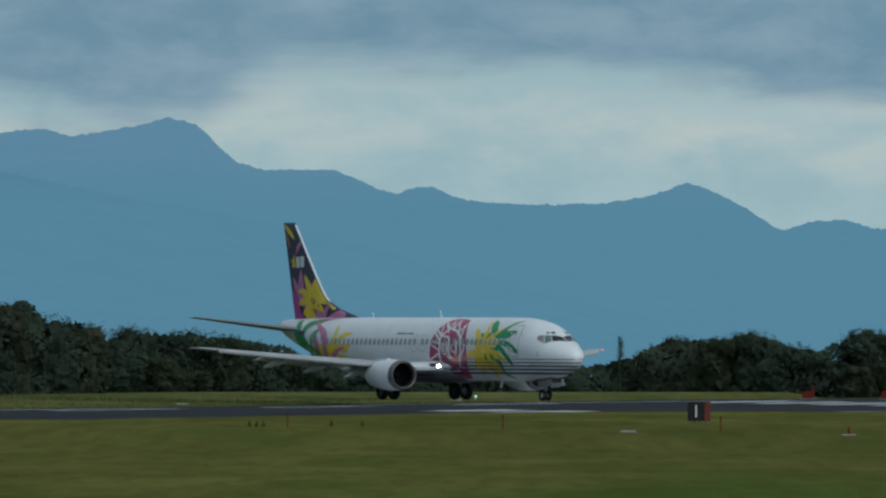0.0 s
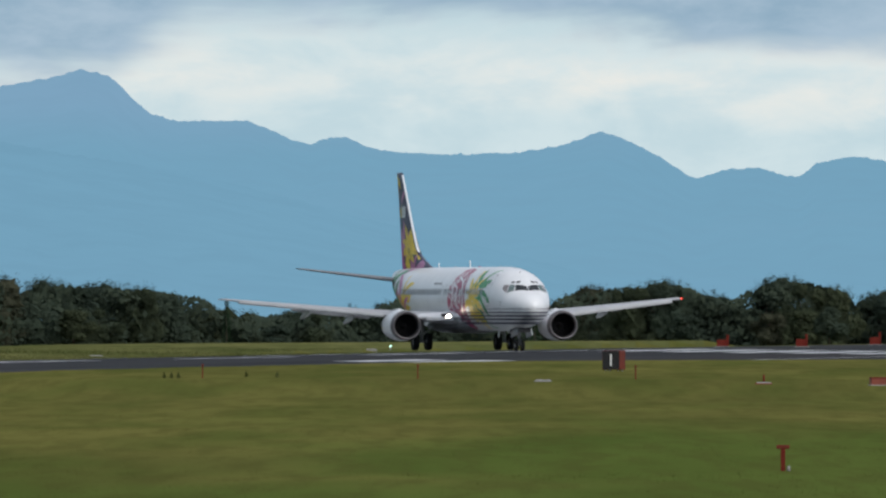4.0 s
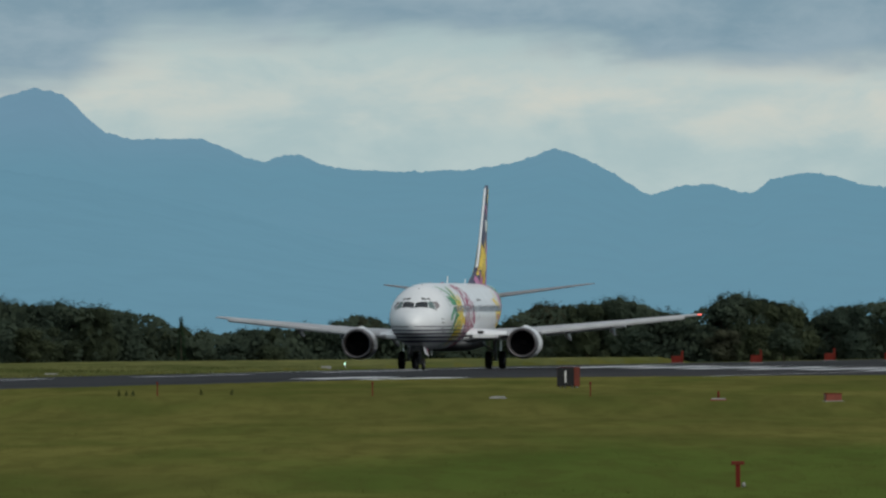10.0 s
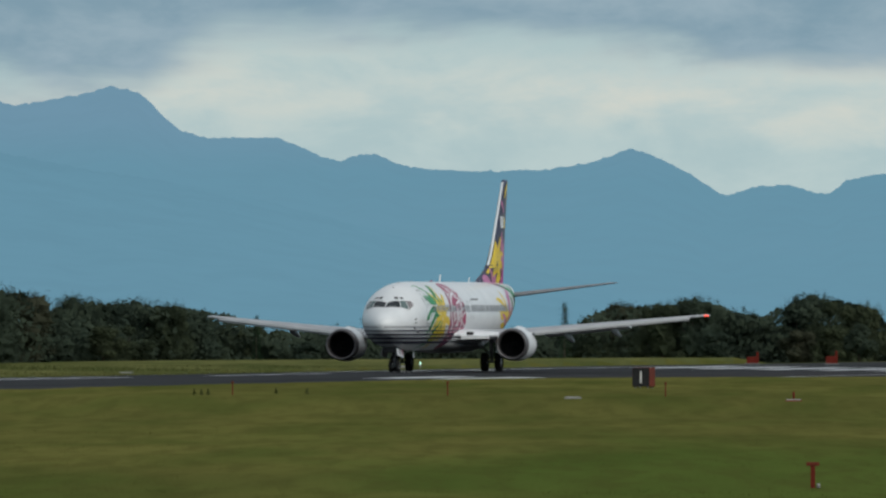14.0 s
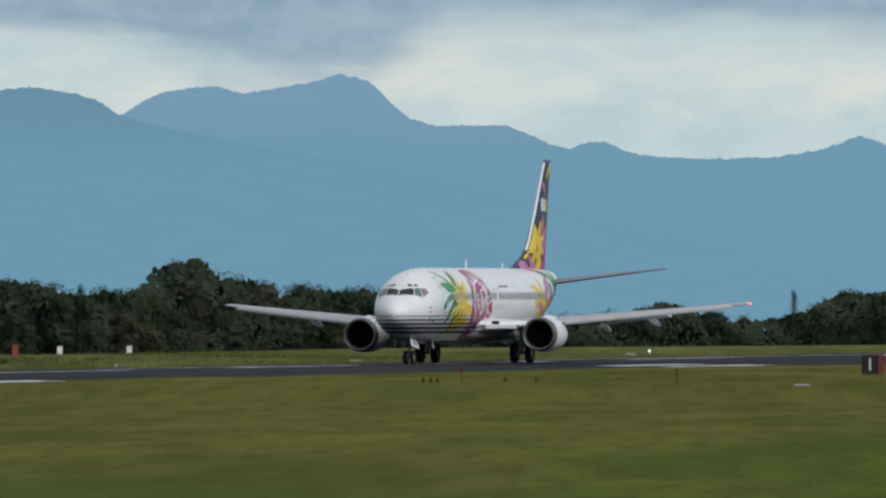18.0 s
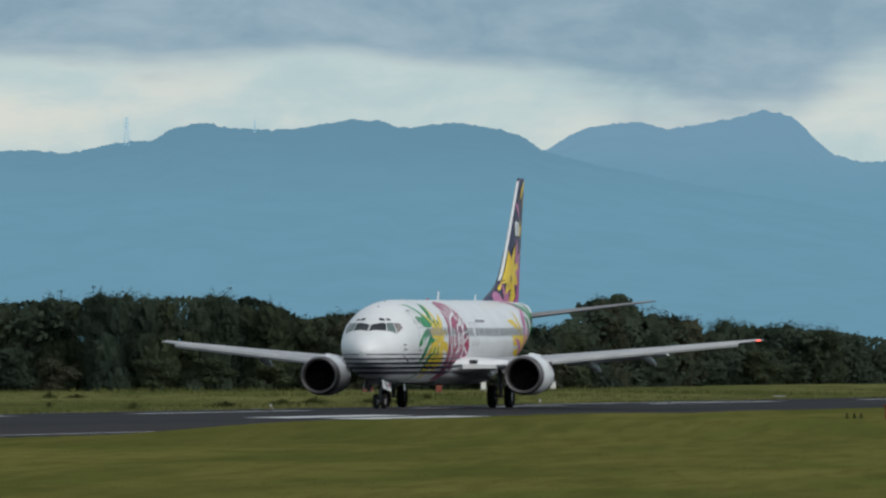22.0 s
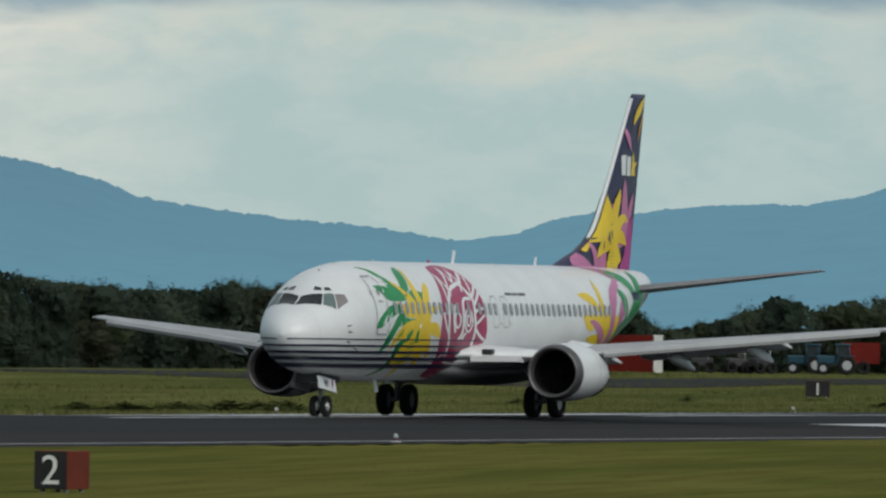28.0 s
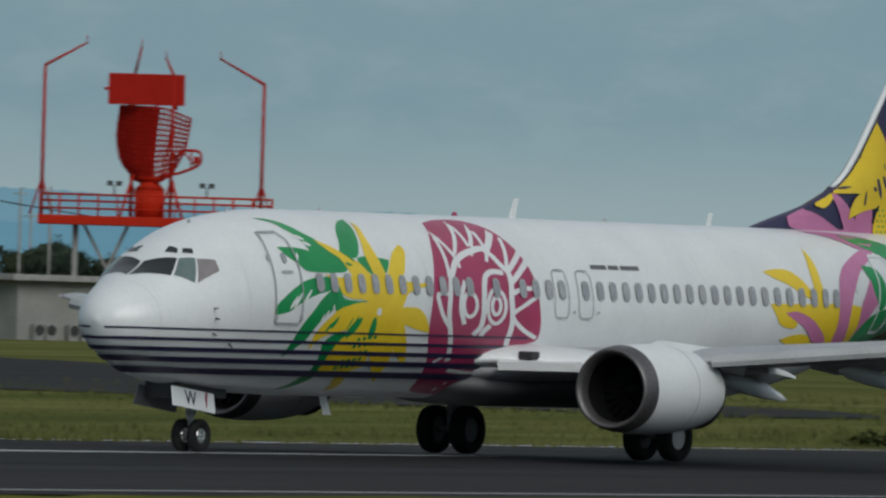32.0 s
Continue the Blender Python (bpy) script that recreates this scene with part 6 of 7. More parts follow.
    for s in (3.6, 5.0, 8.6, 20.0):
        part("roof_stub", rod((MAIN - s, 0, curve_at(s, TOP) - .03), (MAIN - s, 0, curve_at(s, TOP) + .06), .05, .03, 8), GREYPAINT, fus)
    part("belly_aerial", loft([[(MAIN - 8.9 + .12 - d, -.015, z), (MAIN - 8.9 + .12 - d, .015, z), (MAIN - 8.9 - .15 - d, .015, z), (MAIN - 8.9 - .15 - d, -.015, z)] for d, z in ((0, 1.22), (.2, 0.80))], cap=(True, True), smooth=False), WHITE, fus, "white belly aerial")

# ================= small things of the airfield =================


def seat(az, el):
    """Where the line of sight at that bearing and elevation meets the ground."""
    d, t = 215.0, math.tan(radians(el))
    end = curve_at(az, CREST) - 2
    while d < end:
        p = polar(az, d)
        if CAMERA_HEIGHT + d * t <= rise(p.x, p.y):
            break
        d += 0.5
    p = polar(az, d)
    return Vector((p.x, p.y, rise(p.x, p.y)))


def facing(p, turn=0.0):
    """A pose at p whose -y side looks at the camera."""
    return Matrix.Translation(p) @ Matrix.Rotation(math.atan2(-p.x, p.y) + radians(turn), 4, "Z")


def along_runway(p):
    """A pose whose x axis runs along the runway and y across it, towards the camera."""
    return Matrix.Translation(p) @ Matrix.Rotation(HEAD, 4, "Z")


def letter_mesh(text, size):
    fc = bpy.data.curves.new("letter", "FONT")
    fc.body, fc.size, fc.extrude, fc.align_x, fc.align_y = text, size, 0.004, "CENTER", "CENTER"
    tmp = new("tmp_letter", fc)
    me = bpy.data.meshes.new_from_object(tmp)
    bpy.data.objects.remove(tmp)
    return me


SIGNBLACK = paint("sign_black", (0.02, 0.02, 0.022), (0.03, 0.03, 0.03), 0.7, gloss=0.1)
SIGNBROWN = paint("sign_rust_red", (0.11, 0.024, 0.016), (0.16, 0.035, 0.02), 0.7, scale=2, gloss=0.1)
SIGNWHITE = paint("sign_white", (0.75, 0.75, 0.72), (0.6, 0.6, 0.58), 0.5)
TRACTOR = paint("tractor_blue", (0.008, 0.055, 0.085), (0.006, 0.04, 0.065), 0.45)
CONTAINER = paint("container_red", (0.15, 0.016, 0.012), (0.10, 0.011, 0.009), 0.7, gloss=0.1, scale=0.8, fine=8)
DIGGER = paint("digger_yellow", (0.50, 0.28, 0.03), (0.4, 0.2, 0.02), 0.5)
# the pylons' steel glows, with the distance haze put into its colour
HAZEGREY = glow("haze_glow_steel", lin(0.47, 0.57, 0.62), 1.0)
LAMPGLASS = paint("lamp_glass", (0.48, 0.50, 0.49), (0.38, 0.41, 0.40), 0.3)


def distance_sign(p, text, size, wide=0.72, deep=1.28):
    t = empty("distance_sign", along_runway(p), "black runway distance box sign with a white %s and rust-red sides" % text, "sign", "runway distance signs")
    body = part("sign_box", box(-deep / 2, deep / 2, -wide / 2, wide / 2, 0.06, 0.84, 0.015), SIGNBROWN, t, "rust-red sign box")
    part("sign_face", box(deep / 2 + .002, deep / 2 + .012, -wide / 2 + .01, wide / 2 - .01, 0.07, 0.83), SIGNBLACK, body, "black sign face")
    part("numeral", letter_mesh(text, size), SIGNWHITE, body, "white numeral %s" % text, m=Matrix.Translation((deep / 2 + .018, 0, 0.42)) @ Matrix.Rotation(radians(90), 4, "Z") @ Matrix.Rotation(radians(90), 4, "X"))
    for x in (-deep * .35, deep * .35):
        for y in (-wide * .35, wide * .35):
            part("foot", box(x - .04, x + .04, y - .04, y + .04, -0.1, 0.07), GREYPAINT, t)
    return t


def build_signs():
    distance_sign(seat(0.42, -0.266), "1", 0.72)
    distance_sign(seat(-10.09, -0.645), "2", 0.86)
    s = distance_sign(seat(-7.32, -0.262), "1", 0.85, 1.2, 0.3)
    s.matrix_basis = along_runway(s.matrix_basis.translation) @ Matrix.Rotation(radians(16), 4, "Z")


def build_markers():
    # a red T-shaped post in the near meadow
    p = seat(1.04, -0.635)
    t = empty("marker_post", facing(p), "red T-shaped marker post in the meadow", "post")
    part("shaft", box(-0.05, 0.05, -0.04, 0.04, -0.05, 0.50, 0.008), DULLRED, t, "red post shaft")
    part("top_plate", box(-0.14, 0.14, -0.06, 0.06, 0.48, 0.56, 0.012), SIGNBROWN, t, "dark red top plate")
    part("foot_lamp", rod((0.12, 0, 0), (0.12, 0, 0.10), 0.045, 0.035), CONCRETE, t, "small white lamp at the foot")
    # thin stakes
    first = None
    for az, el in ((-1.09, -0.289), (-0.30, -0.293), (0.50, -0.298)):
        p = seat(az, el)
        if first is None:
            first = empty("stake", facing(p), "thin red stake with a pale head in the grass", "post", "stakes beside the runway")
            part("shaft", box(-0.025, 0.025, -0.025, 0.025, -0.05, 0.46, 0.008), SIGNBROWN, first, "red shaft")
            part("head", rod((0, 0, 0.45), (0, 0, 0.54), 0.05, 0.04), SIGNBROWN, first, "red head")
        else:
            copy_thing(first, facing(p))
    # flat covers and low boxes
    for az, el, w, post in ((0.97, -0.315, 0.5, True), (0.16, -0.304, 0.55, False), (-0.47, -0.186, 0.6, False), (-1.48, -0.207, 0.75, False), (-15.94, -0.436, 0.75, True)):
        p = seat(az, el)
        t = empty("pit_cover", facing(p), "pale concrete pit cover in the grass", "cover", "pit covers")
        part("lid", box(-w / 2, w / 2, -0.4, 0.4, 0.0, 0.07, 0.015), ROOFGREY, t, "weathered lid")
        part("rim", box(-w / 2 - .05, w / 2 + .05, -0.45, 0.45, -0.1, 0.03), ORANGE if post else CONCRETE, t)
        if post:
            part("stub", rod((0, 0.1, 0.05), (0, 0.1, 0.34), 0.04, n=8), DULLRED, t, "red stub post")
    for az, el, w, h in ((1.39, -0.322, 0.58, 0.26), (-16.87, -0.368, 1.1, 0.42), (-18.34, -0.332, 0.75, 0.82), (-18.28, -0.330, 0.5, 0.76), (-4.88, -0.224, 0.9, 0.3), (-4.49, -0.219, 0.8, 0.22), (-4.82, -0.224, 0.8, 0.22), (-2.73, -0.190, 0.35, 0.75), (-2.99, -0.187, 0.6, 0.28), (-17.5, -0.33, 0.5, 0.35)):
        p = seat(az, el)
        t = empty("marker_box", facing(p, 12), "orange-red equipment marker box in the grass", "marker box", "orange marker boxes")
        b = part("body", box(-w / 2, w / 2, -w / 3, w / 3, 0.0, h, 0.02), ORANGE, t, "orange-red body")
        part("lid", box(-w / 2 - .02, w / 2 + .02, -w / 3 - .02, w / 3 + .02, h, h + 0.04, 0.01), DULLRED, b)
        part("base", box(-w / 2 - .05, w / 2 + .05, -w / 3 - .05, w / 3 + .05, -0.1, 0.03), CONCRETE, t)
    for az, el, w in ((0.82, -0.178, 0.85), (1.11, -0.179, 0.75), (1.38, -0.172, 0.75), (1.6, -0.172, 0.7)):
        p = seat(az, el)
        t = empty("approach_marker", facing(p), "red stepped approach marker at the runway end", "marker", "approach markers")
        part("low_panel", box(-w / 2, w * 0.3, -0.12, 0.12, 0.0, 0.50, 0.02), DULLRED, t, "red low panel")
        part("high_panel", box(w * 0.3, w / 2, -0.12, 0.12, 0.0, 0.85, 0.02), DULLRED, t, "red high panel")
        part("footing", box(-w / 2 - .1, w / 2 + .1, -0.25, 0.25, -0.15, 0.03), CONCRETE, t)
    for az, el in ((-2.31, -0.171), (-2.565, -0.171)):
        p = seat(az, el)
        t = empty("white_cabinet", facing(p), "small white instrument cabinet beside the trees", "cabinet", "white cabinets")
        part("body", box(-0.17, 0.17, -0.13, 0.13, 0.0, 0.50, 0.02), SIGNWHITE, t)
        part("cap", box(-0.20, 0.20, -0.16, 0.16, 0.50, 0.54), GREYPAINT, t)
    # red double hydrant
    p = seat(-6.95, -0.196)
    t = empty("red_hydrant", facing(p), "red double cabinet standing in the far grass", "cabinet")
    part("left_box", box(-0.26, 0.0, -0.2, 0.2, 0, 1.22, 0.02), RED, t)
    part("right_box", box(0.02, 0.24, -0.2, 0.2, 0, 0.9, 0.02), ORANGE, t)
    part("foot", box(-.3, .28, -.24, .24, -.1, .04), CONCRETE, t)


def build_edge_lights():
    first = None
    for c in (22.7, -25.2):
        for k in range(-6, 11):
            a = -63 + 60.0 * k
            if a < -400 or (c > 0 and a > 200):
                continue
            cc = c + (24 * step(a, -250, -300) if c > 0 else 0)
            p = field(a, cc)
            p.z = rise(p.x, p.y)
            if first is None:
                first = empty("edge_light", Matrix.Translation(p), "white elevated runway edge light on a short stem", "light", "runway edge lights")
                part("stem", rod((0, 0, -0.05), (0, 0, 0.12), 0.03, n=8), ORANGE, first, "orange stem")
                part("base", rod((0, 0, -0.04), (0, 0, 0.04), 0.15, n=12), GREYPAINT, first)
                part("dome", rod((0, 0, 0.12), (0, 0, 0.24), 0.07, 0.05, 12), LAMPGLASS, first, "pale glass dome")
            else:
                copy_thing(first, Matrix.Translation(p))
    p = seat(-0.40, -0.191)
    t = empty("threshold_light", facing(p), "lit pale green threshold light at the runway end", "light")
    part("stem", rod((0, 0, -.05), (0, 0, .15), .04), GREYPAINT, t)
    part("lens", rod((0, 0, .15), (0, 0, .28), .06, .05), glow("threshold_glow", (0.6, 1.0, 0.8), 1.3), t, "glowing green-white lens")


def build_windsock():
    p = seat(-5.633, -0.191)
    t = empty("windsock_mast", facing(p), "orange windsock mast with four floodlights and a limp striped sock", "windsock")
    part("mast", join(rod((0, 0, -0.1), (0, 0, 4.9), 0.13, 0.08), rod((0, 0, 4.9), (0, 0, 6.75), 0.035)), ORANGE, t, "orange mast")
    arm = part("lamp_arm", join(rod((-1.0, 0, 6.45), (1.0, 0, 6.45), 0.035), rod((0, 0, 6.4), (0, 0, 6.8), .05)), SIGNBROWN, t, "dark red lamp arm")
    for x in (-0.98, -0.45, 0.45, 0.98):
        part("floodlight", rod((x, 0, 6.42), (x, 0, 6.15), 0.06, 0.17), SIGNBROWN, arm, "hanging floodlight")
    stripes = [(5.2, 0.30), (4.98, 0.38), (4.75, 0.42), (4.4, 0.40), (4.1, 0.33), (3.7, 0.26), (3.25, 0.20)]
    for i in range(len(stripes) - 1):
        (z0, r0), (z1, r1) = stripes[i], stripes[i + 1]
        part("sock_band", loft([ring_at_z(0.10, 0, z0, r0), ring_at_z(0.10 + .02 * i, 0, z1, r1)]), ORANGE if i % 3 else SIGNWHITE, t, "orange sock band" if i % 3 else "white sock band")
    part("equipment_box", join(box(-0.55, -0.15, -0.2, 0.2, 0.6, 1.05, 0.02), rod((-.5, 0, -.1), (-.5, 0, .6), .04), rod((-.2, 0, -.1), (-.2, 0, .6), .04)), RED, t, "red equipment box on legs")


def ring_at_z(x, y, z, r, n=14):
    return [(x + r * math.cos(6.2832 * i / n), y + r * math.sin(6.2832 * i / n), z) for i in range(n)]


def tractor(p, turn, size=1.0):
    t = empty("tractor", facing(p, turn) @ Matrix.Scale(size, 4), "blue farm tractor with pale wheels parked before the trees", "tractor", "parked tractors")
    part("bonnet", box(-1.55, -0.1, -0.38, 0.38, 0.75, 1.45, 0.12), TRACTOR, t, "blue bonnet")
    cab = part("cab", join(box(-0.1, 1.0, -0.6, 0.6, 0.8, 1.35, 0.06), box(-0.15, 1.05, -0.65, 0.65, 2.2, 2.36, 0.06), *[rod((x, y, 1.3), (x * .9 + .03, y * .95, 2.22), .05) for x in (-.05, .95) for y in (-.55, .55)]), TRACTOR, t, "blue cab with a roof")
    part("cab_glass", box(-0.02, 0.92, -0.53, 0.53, 1.3, 2.2), GLASS, cab, "dark cab glass")
    tyre_b, tyre_s = wheel(0.72, 0.42), wheel(0.48, 0.3)
    for me in (tyre_b, tyre_s):
        me.materials.append(BLACK)
    for x, y, r, me in ((0.75, -0.72, 0.72, tyre_b), (0.75, 0.72, 0.72, tyre_b), (-1.05, -0.6, 0.48, tyre_s), (-1.05, 0.6, 0.48, tyre_s)):
        w = part("tyre", me, None, t, "black tractor tyre", m=Matrix.Translation((x, y, r)))
        part("rim", rod((0, -0.17, 0), (0, 0.17, 0), r * 0.5, n=18), GREYPAINT, w, "pale wheel rim")
    part("exhaust", rod((-0.7, 0.2, 1.4), (-0.7, 0.2, 2.15), 0.04), DARK, t)
    for y in (-.55, .55):
        part("mudguard", box(0.15, 1.35, y * 1.3 - .2, y * 1.3 + .2, 1.38, 1.46, 0.03), TRACTOR, t)
    return t


def build_machines():
    tractor(seat(-7.25, -0.176), 0, 0.86)
    tractor(seat(-7.36, -0.175), -6, 0.84)
    p = seat(-7.175, -0.174)
    t = empty("farm_trailer", facing(p, 4), "red high-sided farm trailer behind a tractor", "trailer")
    body = part("body", box(-1.0, 1.4, -0.9, 0.9, 0.7, 2.1, 0.04), CONTAINER, t, "red trailer body")
    for x in (-.9, -.3, .3, .9, 1.35):
        part("rib", box(x - .04, x + .04, -0.94, -0.9, 0.7, 2.1), CONTAINER, body)
    part("drawbar", rod((-1.0, 0, 0.7), (-1.9, 0, 0.5), 0.06), DARK, t)
    me = wheel(0.45, 0.3)
    me.materials.append(BLACK)
    for y in (-.8, .8):
        part("tyre", me, None, t, m=Matrix.Translation((0.3, y, 0.45)))
    # mowers with roll bars
    for i, az in enumerate((-7.745, -7.62, -7.53)):
        p = seat(az, -0.176)
        t = empty("mower", facing(p, 20 * i), "dark ride-on mower with a roll bar", "mower", "parked mowers")
        part("body", box(-0.7, 0.7, -0.45, 0.45, 0.45, 1.0, 0.08), DARK, t)
        part("roll_bar", join(rod((.4, -.45, .9), (.4, -.45, 1.9), .04), rod((.4, .45, .9), (.4, .45, 1.9), .04), rod((.4, -.47, 1.9), (.4, .47, 1.9), .05)), GREYPAINT, t, "grey roll bar")
        part("seat", box(0.0, 0.4, -.25, .25, 1.0, 1.35, .06), DARK, t, "dark seat")
        for x in (-.5, .5):
            for y in (-.5, .5):
                part("tyre", me, None, t, m=Matrix.LocRotScale((x, y, 0.38), None, (.85, .85, .85)))
    # container and digger
    p = seat(-8.0, -0.18)
    t = empty("red_container", facing(p, -14), "red steel shipping container with pale end", "container")
    body = part("body", box(-1.9, 1.6, -1.0, 1.2, 0.08, 2.42, 0.02), CONTAINER, t, "red steel body")
    for i in range(18):
        part("corrugation", box(-1.82 + i * .19, -1.74 + i * .19, -1.03, -1.0, 0.2, 2.32), CONTAINER, body)
    part("end_frame", box(1.6, 1.66, -1.02, 1.22, 0.05, 2.45), SIGNWHITE, t, "pale end frame")
    for x in (-.1, .6):
        part("notice", box(x, x + .22, -1.045, -1.03, 1.25, 1.5), SIGNWHITE, body, "white notice")
    p = seat(-8.175, -0.18)
    t = empty("small_digger", facing(p, 0), "small yellow digger beside the container", "digger")
    part("body", box(-0.7, 0.6, -0.5, 0.5, 0.45, 1.2, 0.08), DIGGER, t)
    part("track", box(-0.8, 0.7, -0.6, 0.6, 0.0, 0.45, 0.15), DARK, t)
    part("canopy", join(rod((-.5, .3, 1.2), (-.5, .3, 2.0), .04), box(-.7, .1, -.4, .4, 1.95, 2.03, .03)), DARK, t)
    part("boom", join(rod((.5, 0, 1.0), (1.4, 0, 1.6), .09), rod((1.4, 0, 1.6), (1.7, 0, .6), .07)), DIGGER, t, "yellow boom")


def build_mast():
    """The red and white lattice mast."""
    p = seat(-18.19, -0.323)
    t = empty("lattice_mast", facing(p, 20), "red and white banded lattice mast with a platform", "mast")
    w = 0.42
    for z0, z1, m in [(0, .5, RED), (.5, 1.7, SIGNWHITE), (1.7, 2.9, RED), (2.9, 4.1, RED), (4.1, 4.9, SIGNWHITE)]:
        bars = []
        for x, y in ((-w, -w), (w, -w), (w, w), (-w, w)):
            bars.append(rod((x, y, z0 - (.1 if z0 == 0 else 0)), (x, y, z1), 0.055, n=6))
        cs = [(-w, -w), (w, -w), (w, w), (-w, w)]
        n = max(1, round((z1 - z0) / 0.6))
        for k in range(n):
            za, zb = z0 + (z1 - z0) * k / n, z0 + (z1 - z0) * (k + 1) / n
            for i in range(4):
                (xa, ya), (xb, yb) = cs[i], cs[(i + 1) % 4]
                bars += [rod((xa, ya, za), (xb, yb, zb), 0.025, n=5), rod((xb, yb, za), (xa, ya, zb), 0.025, n=5), rod((xa, ya, zb), (xb, yb, zb), 0.03, n=5)]
        part("mast_section", join(*bars), m, t, "red lattice section" if m is RED else "white lattice section")
    part("platform", box(-0.8, 0.8, -0.8, 0.8, 4.9, 5.0), SIGNWHITE, t, "white platform")
    rail = [rod((x, y, 5.0), (x, y, 5.9), .035, n=6) for x in (-.75, -.25, .25, .75) for y in (-.75, .75)] + [rod((-.75, y, z), (.75, y, z), .03, n=6) for y in (-.75, .75) for z in (5.45, 5.9)] + [rod((x, -.75, z), (x, .75, z), .03, n=6) for x in (-.75, .75) for z in (5.45, 5.9)]
    part("railing", join(*rail), SIGNWHITE, t, "white railing")
    part("red_screen", join(box(-.78, .78, -.80, -.77, 5.5, 6.1), box(-.80, -.77, -.78, .78, 5.5, 6.1)), RED, t, "red screen")
    for x, h in ((-.35, 7.2), (.35, 7.2), (.72, 6.7)):
        part("aerial", rod((x, 0, 5), (x, 0, h), .06, .05), RED if h < 7 else SIGNWHITE, t)
    part("beacon_lamp", rod((.72, 0, 6.7), (.72, 0, 7.0), .14, .10), RED, t, "red obstruction lamp")
    part("mid_platform", join(box(-.7, .5, -.7, .5, 2.85, 2.92), *[rod((x, y, 2.9), (x, y, 3.5), .03, n=5) for x in (-.65, .45) for y in (-.65, .45)], rod((-.65, -.65, 3.5), (.45, -.65, 3.5), .03), rod((-.65, .45, 3.5), (-.65, -.65, 3.5), .03)), SIGNWHITE, t)
    part("side_post", rod((-.75, 0, 0), (-.75, 0, 2.8), .10), GREYPAINT, t, "grey side pipe")


def build_radar():
    d, mid = 950.0, -21.68
    p = polar(mid, d)
    z0 = rise(p.x, p.y)
    p.z = z0
    t = empty("radar_tower", facing(p), "red airport radar on a steel tower with a railed platform", "radar")
    zp = 7.6 - z0
    part("platform", box(-7.2, 7.1, -5.0, 5.0, zp - .55, zp, 0.04), RED, t, "red platform deck")
    for x in (-4.9, 4.9):
        for y in (-3.5, 3.5):
            leg = part("tower_leg", rod((x, y, -0.2), (x, y, zp - .5), 0.17), CONCRETE, t, "pale steel tower leg")
            for k in (.35, 1.5):
                part("tower_brace", rod((x * (1 if k < 1 else .12), y, 0), (x * (.35 if k < 1 else .9), y, zp - .5), 0.09), CONCRETE, leg, "pale steel brace")
    rail = []
    for i in range(13):
        x = -7.1 + 14.1 * i / 12
        rail += [rod((x, -4.9, zp), (x, -4.9, zp + 1.3), .045, n=6), rod((x, 4.9, zp), (x, 4.9, zp + 1.3), .045, n=6)]
    for y in (-4.9, 4.9):
        for z in (.45, .9, 1.3):
            rail.append(rod((-7.1, y, zp + z), (7.0, y, zp + z), .04, n=6))
    for x in (-7.1, 7.0):
        for z in (.45, .9, 1.3):
            rail.append(rod((x, -4.9, zp + z), (x, 4.9, zp + z), .04, n=6))
    part("railing", join(*rail), RED, t, "red railing")
    # four lightning masts with bent tops
    for x, y, h, tip in ((-7.0, -4.6, 16.65, (-4.5, -3.0, 18.1)), (6.3, -4.6, 15.85, (3.6, -3.0, 17.35)), (-1.6, 4.6, 16.2, (-1.2, 3.2, 18.05)), (0.8, -4.75, 16.2, (0.3, -3.4, 17.3))):
        part("lightning_mast", join(rod((x, y, zp), (x, y, h - z0), .13, .10), rod((x, y, h - z0), (tip[0], tip[1], tip[2] - z0), .10, .06), rod((tip[0], tip[1], tip[2] - z0), (tip[0], tip[1], tip[2] + .5 - z0), .04, .02), *[rod((x + sx, y + sy, zp), (x, y, zp + 2.2), .06) for sx, sy in ((-.7, 0), (.7, 0), (0, .7))]), RADARRED, t, "red lightning mast with a bent top")
    part("pedestal", join(rod((-.45, 0, zp), (-.45, 0, zp + 1.7), .95, .88, 20), rod((-.45, 0, zp + 1.7), (-.45, 0, zp + 2.2), .92, .5, 20)), RED, t, "red pedestal")
    part("turntable", join(rod((-.45, 0, zp + 2.2), (-.45, 0, zp + 2.5), .5, .9, 16), *[rod((-.35 + sx, sy, zp - 0.0), (-.35 + sx * .6, sy * .5, zp + 2.6), .08) for sx, sy in ((-1.9, -1), (1.9, -1), (-1.9, 1), (1.9, 1))]), RED, t)
    # curved mesh reflector
    rows, cols = 14, 16
    pts = [[None] * (cols + 1) for _ in range(rows + 1)]
    for i in range(rows + 1):
        for j in range(cols + 1):
            u, v = j / cols, i / rows
            left = curve_at(v, [(0, -1.3), (0.3, -2.3), (0.6, -2.53), (1, -2.36)])
            right = curve_at(v, [(0, 0.8), (0.55, 1.66), (1, 1.9)])
            foot = curve_at(u, [(0, 9.85), (0.4, 9.6), (1, 10.2)])
            head = curve_at(u, [(0, 14.38), (0.55, 14.3), (1, 13.7)])
            x = left + (right - left) * u
            y = -0.3 + 1.0 * (u * 2 - 1) ** 2 - 1.5 * (u - .5) - 0.9 * (v - .4) ** 2
            z = foot + (head - foot) * v - z0
            pts[i][j] = Vector((x, y, z))
    bars = []
    for i in range(rows + 1):
        for j in range(cols):
            bars.append(rod(pts[i][j], pts[i][j + 1], .06, n=4))
    for j in range(cols + 1):
        for i in range(rows):
            bars.append(rod(pts[i][j], pts[i + 1][j], .06 if j % 4 else .10, n=4))
    part("reflector_mesh", join(*bars), RADARRED, t, "red open reflector mesh")
